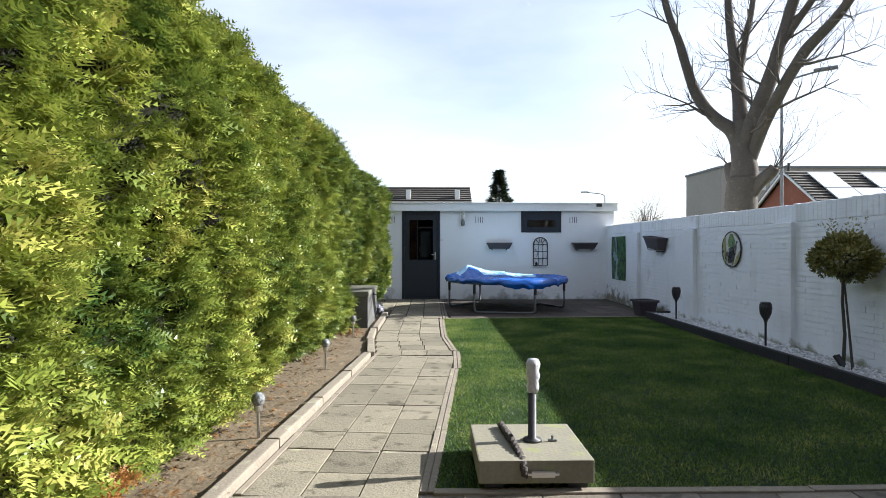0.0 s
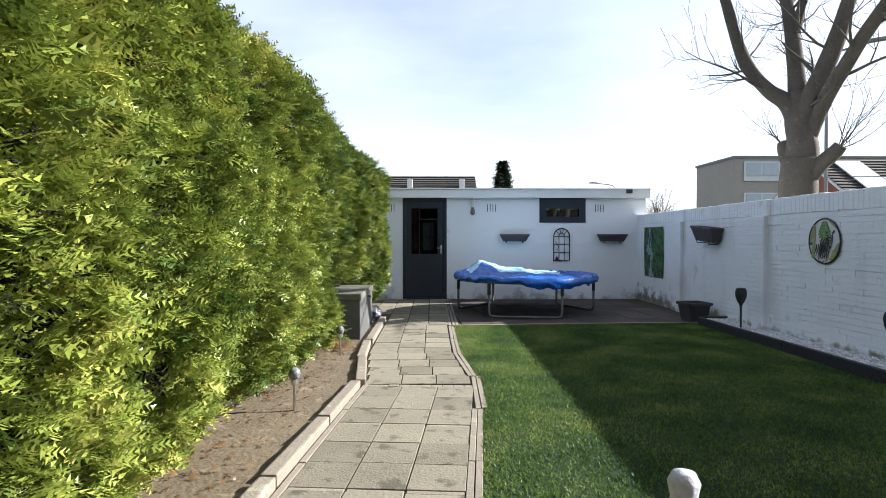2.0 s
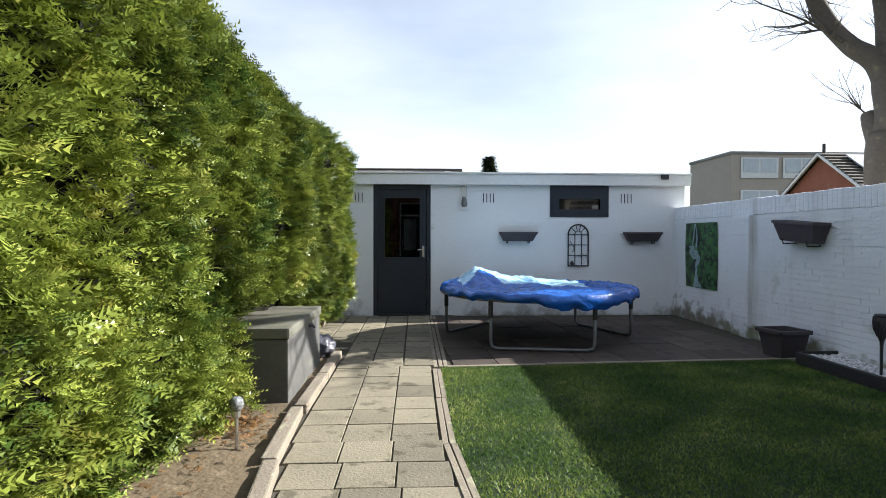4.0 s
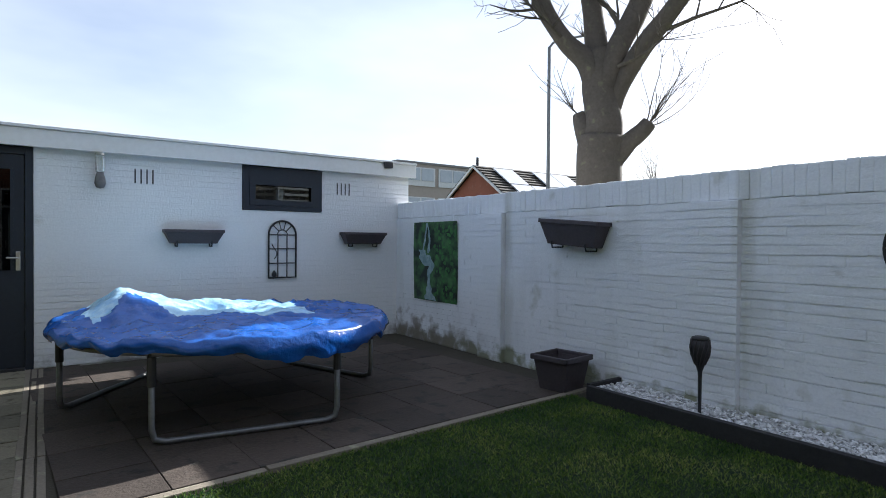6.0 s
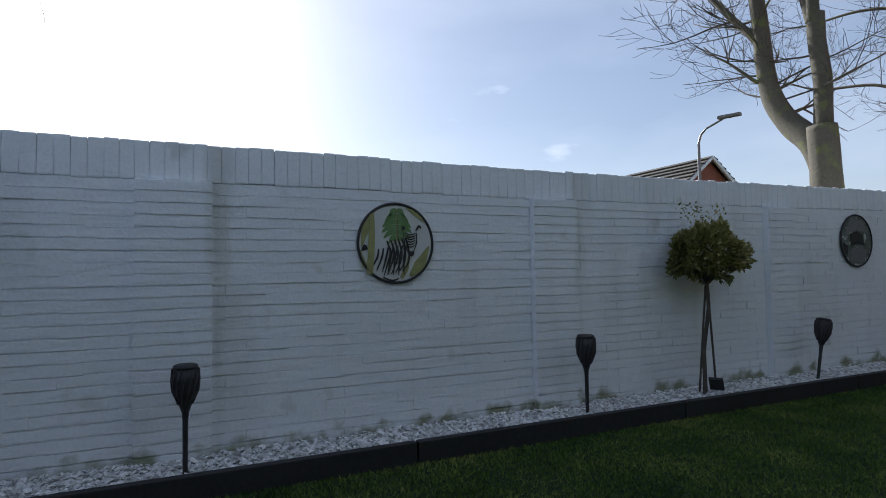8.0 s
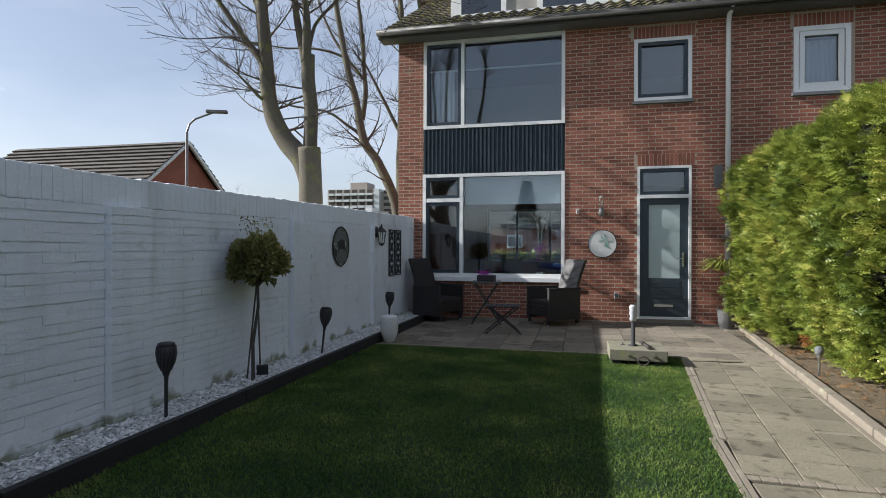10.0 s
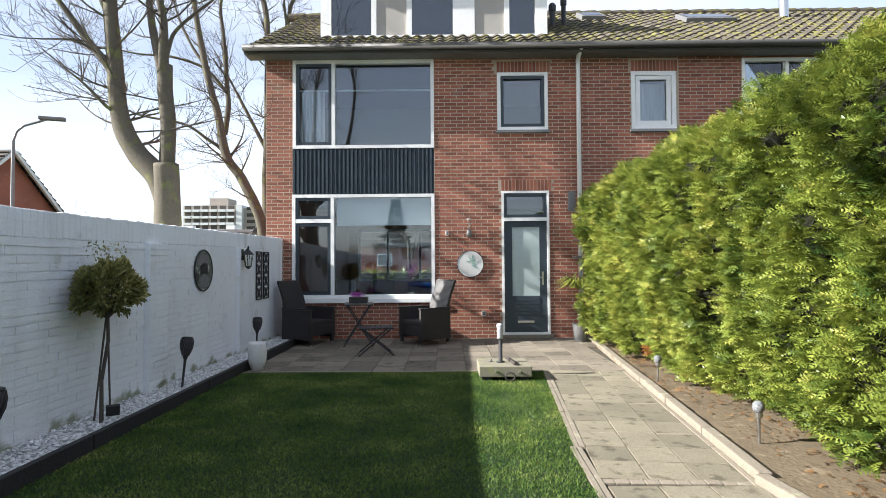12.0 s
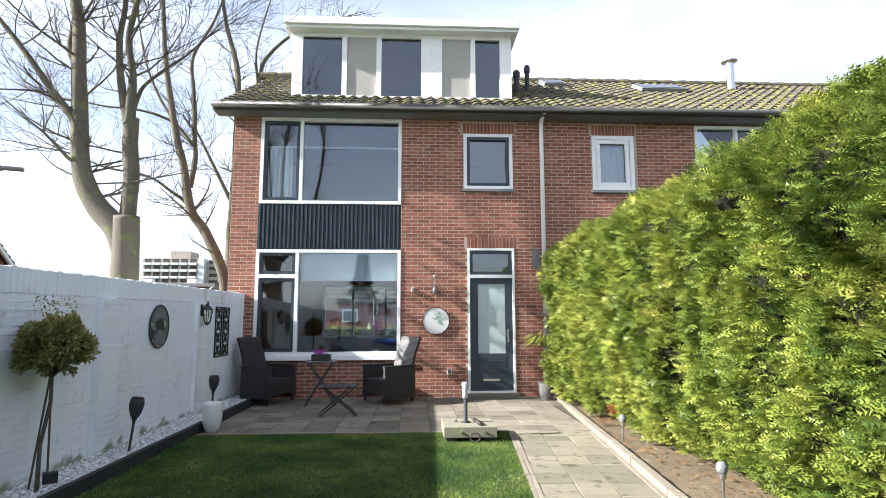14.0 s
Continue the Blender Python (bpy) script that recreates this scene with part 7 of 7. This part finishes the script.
w.limb([(PX + 0.03, PY + 0.05, -0.1), (PX + 0.03, PY + 0.05, 1.4), (PX + 0.04, PY + 0.05, 2.3), (PX + 0.06, PY + 0.05, 2.97)], 0.22, 0.19, 0, knob=0.07)
stem([(5.72, 2.3), (5.9, 2.78), (6.2, 3.12), (6.43, 3.53), (6.53, 3.9), (6.58, 4.45), (6.66, 5.3), (6.72, 6.1), (6.85, 6.9), (6.9, 8.6)], 0.19, 0.07, 14)
stem([(6.6, 4.4), (6.72, 4.62), (7.03, 5.03), (7.42, 5.59), (8.0, 6.3), (8.9, 7.3)], 0.075, 0.025, 13, lean=0.3)
stem([(6.68, 5.4), (6.9, 5.8), (6.95, 6.5), (7.3, 7.8)], 0.06, 0.02, 9, lean=-0.4)
stem([(5.76, 2.85), (5.76, 3.3), (5.76, 3.7), (5.8, 4.2), (5.81, 4.6)], 0.125, 0.115, 0, y=PY - 0.05)
stem([(5.81, 4.5), (5.78, 5.0), (5.77, 5.3), (5.84, 5.9), (5.7, 6.7), (5.6, 8.4)], 0.085, 0.03, 13, lean=0.3)
stem([(5.83, 4.48), (5.95, 4.9), (6.07, 5.4), (6.14, 6.05), (6.12, 6.8), (6.3, 8.4)], 0.08, 0.03, 13, lean=-0.3)
stem([(5.78, 4.65), (5.7, 4.95), (5.61, 5.14), (5.33, 5.4), (4.99, 5.66), (4.65, 6.0)], 0.04, 0.014, 9)
for a, c, dx in ((6.5, 3.6, 1), (6.55, 3.95, 1), (6.6, 4.2, 1), (6.48, 3.75, -1), (6.5, 3.5, -1), (6.62, 4.7, 1), (5.75, 3.5, -1), (5.76, 4.0, 1)):
    w.grow(Vector((a, PY, c)), Vector((dx, w.r.uniform(-0.4, 0.4), w.r.uniform(-0.05, 0.3))), w.r.uniform(1.0, 1.7), 0.017, 2)
w.finish("cut_tree", "pale double-stemmed bare tree with a sawn stump", "bark_pale")

w = Wood(14)
BY = -8.0
stem([(6.9, -0.1), (6.95, 1.6), (7.06, 2.77), (7.62, 4.03), (8.1, 4.77), (8.34, 6.0), (8.7, 7.43), (9.02, 9.25), (9.15, 10.5), (9.3, 12.6)], 0.2, 0.05, 16, BY, 0.5)
stem([(8.0, 4.62), (8.35, 5.05), (8.69, 5.3), (9.39, 5.76), (10.75, 6.04), (11.6, 6.5)], 0.07, 0.02, 13, BY, 0.6)
stem([(8.24, 5.5), (8.15, 6.4), (8.22, 7.07), (8.36, 8.65), (8.48, 9.9), (7.9, 11.2), (7.5, 12.6)], 0.1, 0.03, 15, BY, -0.5)
stem([(8.2, 6.85), (8.82, 7.55), (9.75, 7.9), (10.89, 8.0), (11.6, 8.15)], 0.055, 0.018, 12, BY, 0.4)
stem([(8.75, 7.6), (9.3, 8.3), (9.9, 9.6), (10.4, 11.6)], 0.06, 0.02, 13, BY, -0.4)
w.finish("bare_tree", "slender bare leaning tree standing beyond the house", "bark_pale")

w = Wood(15)
BY = -8.6
stem([(7.0, -0.1), (7.05, 2.0), (7.1, 4.0), (7.05, 5.7), (7.04, 8.1), (7.1, 9.6), (7.5, 11.1), (7.8, 12.8)], 0.17, 0.05, 15, BY, 0.2)
stem([(7.05, 5.0), (7.5, 5.9), (8.0, 6.9), (8.3, 7.5)], 0.07, 0.03, 11, BY, 0.3)
stem([(7.04, 8.2), (6.5, 9.1), (6.2, 10.2), (4.95, 11.4), (4.0, 11.7)], 0.09, 0.025, 15, BY, -0.3)
stem([(6.45, 9.2), (6.5, 10.4), (6.0, 12.4)], 0.05, 0.02, 12, BY, 0.3)
w.finish("bare_tree", "tall straight bare tree close behind the house corner", "bark_pale")

for name, x, y, h, s in (("far_tree", 1.6, -24.0, 6.5, 41), ("far_tree", 3.6, -25.0, 7.0, 42), ("far_tree", 3.1, 60.0, 7.0, 31), ("far_tree", 16.5, 42.0, 5.0, 32), ("far_tree", 18.0, 46.0, 4.2, 33), ("far_tree", 26.0, -28.0, 4.6, 34), ("far_tree", 31.0, -30.0, 5.0, 35), ("far_tree", 24.0, 22.0, 5.2, 36), ("far_tree", 12.0, 50.0, 4.4, 37)):
    w = Wood(s)
    w.limb([(x, y, -0.1), (x, y, h * 0.25), (x + 0.1, y, h * 0.5)], 0.12, 0.07, 0)
    for k in range(11):
        a = w.r.uniform(0, 6.28)
        w.grow(Vector((x, y, h * w.r.uniform(0.2, 0.5))), Vector((math.cos(a) * 0.6, math.sin(a) * 0.6, 1)).normalized(), h * 0.5, 0.05, 2)
    w.finish(name, "small bare tree in the distance", "twig")

fir = thing("fir_tree", "dark conical fir tree behind the shed", "tree", at=(8.6, 70.0, 0))
fir.scale = (1.75, 1.75, 1.36)
part("trunk", tube(bmesh.new(), [(0, 0, -0.1), (0, 0, 7.4)], [0.16, 0.02], 8), "bark", fir)
rng = np.random.default_rng(17)
pl, nr, sz = [], [], []
for k in range(2600):
    z = rng.uniform(0.8, 7.8)
    rad = (7.9 - z) / 7.1 * 1.9 * (0.8 + 0.25 * math.sin(z * 5.2))
    a = rng.uniform(0, 6.28)
    q = rng.uniform(0.3, 1.0)
    pl.append((rad * q * math.cos(a), rad * q * math.sin(a), z))
    nr.append((math.cos(a), math.sin(a), 0.25))
    sz.append(rng.uniform(0.25, 0.5))
v, f = scatter(tmpl, np.array(pl), np.array(nr), sz, rng)
raw("crown", v.tolist(), f.tolist(), "pine", fir, kind="stuff")


# ---- street lamps and far buildings ----
def street_lamp(x, y, h, ax, ay, label, rise=0.3):
    t = thing("street_lamp", label, "street lamp", at=(x, y, 0))
    part("pole", tube(bmesh.new(), [(0, 0, -0.1), (0, 0, 1.2), (0, 0, 1.25), (0, 0, h)], [0.075, 0.07, 0.05, 0.04], 10), "galv", t)
    part("arm", tube(bmesh.new(), [(0, 0, h), (ax * 0.1, ay * 0.1, h + 0.4 * rise), (ax * 0.3, ay * 0.3, h + 0.65 * rise), (ax, ay, h + rise)], 0.03, 8), "galv", t)
    m = Matrix.Translation((ax * 1.15, ay * 1.15, h + rise + 0.02)) @ Matrix.Rotation(math.atan2(ay, ax), 4, "Z")
    part("lamp_head", boxed(-0.3, 0.3, -0.09, 0.09, -0.04, 0.05, bevel=0.03, turn=m), "zinc", t)


street_lamp(10.7, 16.6, 6.1, 0.75, -0.6, "grey street lamp behind the garden wall")
street_lamp(12.33, -4.65, 4.6, -0.68, -0.26, "grey street lamp beyond the garden wall", 0.6)
street_lamp(13.8, 44.0, 5.2, -1.4, 0.0, "grey street lamp in the distance")


def row_house(name, label, x0, x1, y0, y1, eave, ridge, along="x"):
    """Gabled brick house: ridge along x or y."""
    t = thing(name, label, "house")
    part("wall", boxed(x0, x1, y0, y1, -0.1, eave), "brick", t)
    bm = bmesh.new()
    rf = bmesh.new()
    if along == "x":
        mid = (y0 + y1) / 2
        gab = [[(x, y0, eave), (x, y1, eave), (x, mid, ridge)] for x in (x0, x1)]
        quads = [[(x0 - 0.3, y0 - 0.4, eave - 0.2), (x1 + 0.3, y0 - 0.4, eave - 0.2), (x1 + 0.3, mid, ridge + 0.05), (x0 - 0.3, mid, ridge + 0.05)],
                 [(x0 - 0.3, y1 + 0.4, eave - 0.2), (x1 + 0.3, y1 + 0.4, eave - 0.2), (x1 + 0.3, mid, ridge + 0.05), (x0 - 0.3, mid, ridge + 0.05)]]
    else:
        mid = (x0 + x1) / 2
        gab = [[(x0, y, eave), (x1, y, eave), (mid, y, ridge)] for y in (y0, y1)]
        quads = [[(x0 - 0.4, y0 - 0.3, eave - 0.2), (x0 - 0.4, y1 + 0.3, eave - 0.2), (mid, y1 + 0.3, ridge + 0.05), (mid, y0 - 0.3, ridge + 0.05)],
                 [(x1 + 0.4, y0 - 0.3, eave - 0.2), (x1 + 0.4, y1 + 0.3, eave - 0.2), (mid, y1 + 0.3, ridge + 0.05), (mid, y0 - 0.3, ridge + 0.05)]]
    bm.free()
    for g in gab:
        bm = bmesh.new()
        bm.faces.new([bm.verts.new(c) for c in g])
        part("gable", bm, "brick", t)
    courses_n = 16
    for q in quads:
        a, b, c, d = (Vector(p) for p in q)
        nrm = (b - a).cross(d - a).normalized()
        if nrm.z < 0:
            nrm = -nrm
        for k in range(courses_n):
            f0, f1 = k / courses_n, (k + 1) / courses_n
            p = [a.lerp(d, f0) + nrm * 0.12, b.lerp(c, f0) + nrm * 0.12, b.lerp(c, f1) + nrm * 0.04, a.lerp(d, f1) + nrm * 0.04, a.lerp(d, f0) - nrm * 0.05, b.lerp(c, f0) - nrm * 0.05]
            vs = [rf.verts.new(c0) for c0 in p]
            rf.faces.new(vs[:4])
            rf.faces.new((vs[0], vs[4], vs[5], vs[1]))
    tagged(part("roof", rf, "roof_far", t), kind="stuff")
    for g, s in zip(gab, (-1, 1)):
        for e in (0, 1):
            a, b = Vector(g[e]), Vector(g[2])
            off = Vector((s * 0.25, 0, 0.02)) if along == "x" else Vector((0, s * 0.25, 0.02))
            ext = (a - b) * 0.06
            part("verge_board", tube(bmesh.new(), [a + off + ext, b + off], 0.09, 4), "white_gloss", t)
    return t, quads


sol, q = row_house("far_house", "brick house with solar panels on its tiled roof", 20.6, 38.0, 28.0, 35.6, 2.9, 5.5)
a, b, c, d = (Vector(p) for p in q[0])
for i in range(7):
    for j in range(2):
        if j == 1 and i in (1, 4):
            continue
        u0, u1 = 0.06 + 0.085 * i, 0.06 + 0.085 * (i + 1) - 0.004
        v0, v1 = 0.2 + 0.36 * j, 0.2 + 0.36 * (j + 1) - 0.02
        pts = [a.lerp(b, u).lerp(d.lerp(c, u), v) for u, v in ((u0, v0), (u1, v0), (u1, v1), (u0, v1))]
        nrm = (b - a).cross(d - a).normalized()
        bm = bmesh.new()
        vs = [bm.verts.new(p + nrm * h) for h in (0.16, 0.22) for p in pts]
        for f in ((0, 1, 2, 3), (4, 5, 6, 7), (0, 1, 5, 4), (1, 2, 6, 5), (2, 3, 7, 6), (3, 0, 4, 7)):
            bm.faces.new([vs[k] for k in f])
        part("solar_panel", bm, "solar", sol)
for u in (0.02, 0.5, 0.56):
    p = d.lerp(c, u)
    part("roof_vent", tube(bmesh.new(), [p, p + Vector((0, 0, 0.5))], 0.08, 8), "black_plastic", sol)
bun, q = row_house("far_house", "low house with a brown tiled roof behind the shed", -16.0, 1.85, 27.0, 33.0, 2.6, 4.35)
for x in (-1.2, 1.3):
    part("roof_vent", boxed(x, x + 0.25, 28.6, 28.9, 3.5, 4.15, bevel=0.02), "white_pot", bun)
row_house("far_house", "brick house with a dark tiled roof beyond the wall", 18.8, 28.0, -16.5, -9.0, 3.0, 6.0, "x")

flats = thing("apartment_block", "three-storey apartment block with pale window bands", "building")
part("wall", boxed(26.2, 78.0, 50.0, 57.0, -0.1, 8.3), "concrete_far", flats)
part("roof", boxed(26.1, 78.1, 49.9, 57.1, 8.3, 8.5), "zinc", flats)
for fl in range(3):
    for k in range(14):
        x = 27.0 + 3.6 * k
        wv = part("window", boxed(x, x + 3.2, 49.9, 49.96, 0.9 + 2.7 * fl, 2.6 + 2.7 * fl), "band_far", flats)
        part("pane", boxed(x + 0.2, x + 1.5, 49.86, 49.9, 1.4 + 2.7 * fl, 2.5 + 2.7 * fl), "far_glass", wv)
        part("pane", boxed(x + 1.7, x + 3.0, 49.86, 49.9, 1.4 + 2.7 * fl, 2.5 + 2.7 * fl), "far_glass", wv)
tower = thing("tower_block", "distant ten-storey white apartment tower with balconies", "building")
TBX, TBY = 65.4, -138.0
part("wall", boxed(TBX - 9, TBX + 5, TBY - 12, TBY, -0.1, 17.5), "concrete_far", tower)
part("wall", boxed(TBX - 22, TBX - 10.5, TBY - 12, TBY - 1, -0.1, 16.8), "concrete_far", tower)
part("stair_core", boxed(TBX - 10.5, TBX - 9, TBY - 12, TBY + 0.5, -0.1, 17.5), "band_far", tower)
part("lift_house", boxed(TBX - 6, TBX - 1, TBY - 8, TBY - 2, 17.5, 19.6), "concrete_far", tower)
for fl in range(9):
    for k in range(6):
        x = TBX - 8.6 + 2.27 * k
        bl = part("balcony", boxed(x, x + 2.0, TBY, TBY + 0.8, 2.0 + 1.72 * fl, 2.6 + 1.72 * fl), "band_far", tower)
        part("window", boxed(x + 0.2, x + 1.8, TBY + 0.01, TBY + 0.06, 2.65 + 1.72 * fl, 3.65 + 1.72 * fl), "roof_far", tower)
    for k in range(4):
        x = TBX - 21.6 + 2.7 * k
        part("window", boxed(x, x + 2.2, TBY - 0.99, TBY - 0.92, 2.5 + 1.72 * fl, 3.4 + 1.72 * fl), "roof_far", tower)
lowb = thing("low_building", "low dark flat-roofed building beyond the wall", "building")
part("wall", boxed(15.0, 32.0, -42.0, -36.0, -0.1, 4.1), "roof_far", lowb)
part("roof_trim", boxed(14.8, 32.2, -42.2, -35.8, 4.1, 4.35), "zinc", lowb)
for x in (19.0, 22.5, 26.0):
    part("roof_unit", boxed(x, x + 0.7, -38.0, -37.4, 4.35, 4.8), "white_pot", lowb)
street, q = row_house("far_house", "low brick house across the street behind the home", -14.0, 16.0, -38.0, -31.0, 2.9, 4.3)
for x in (-0.9, 5.2):
    wv = part("window", boxed(x, x + 1.1, -30.99, -30.93, 1.3, 2.2), "white_gloss", street)
    part("pane", boxed(x + 0.1, x + 1.0, -30.92, -30.88, 1.4, 2.1), "dark_pane", wv)
rng = np.random.default_rng(61)
shrub = thing("street_hedge", "low dark green garden hedge on the street side", "hedge")
# same shade-coloured core inside the street hedge
part("inner_wood", boxed(-3.0, 7.0, -12.4, -11.9, -0.05, 1.05, bevel=0.06), "thuja_shade", shrub)
pl = np.c_[rng.uniform(-3, 7, 1500), rng.uniform(-12.45, -11.85, 1500), rng.uniform(0.1, 1.12, 1500)]
v, f = scatter(tmpl, pl, rng.normal(size=(1500, 3)) * 0.5 + np.array([0, 0.8, 0.5]), rng.uniform(0.15, 0.3, 1500), rng)
raw("foliage", v.tolist(), f.tolist(), "thuja", shrub, kind="stuff")
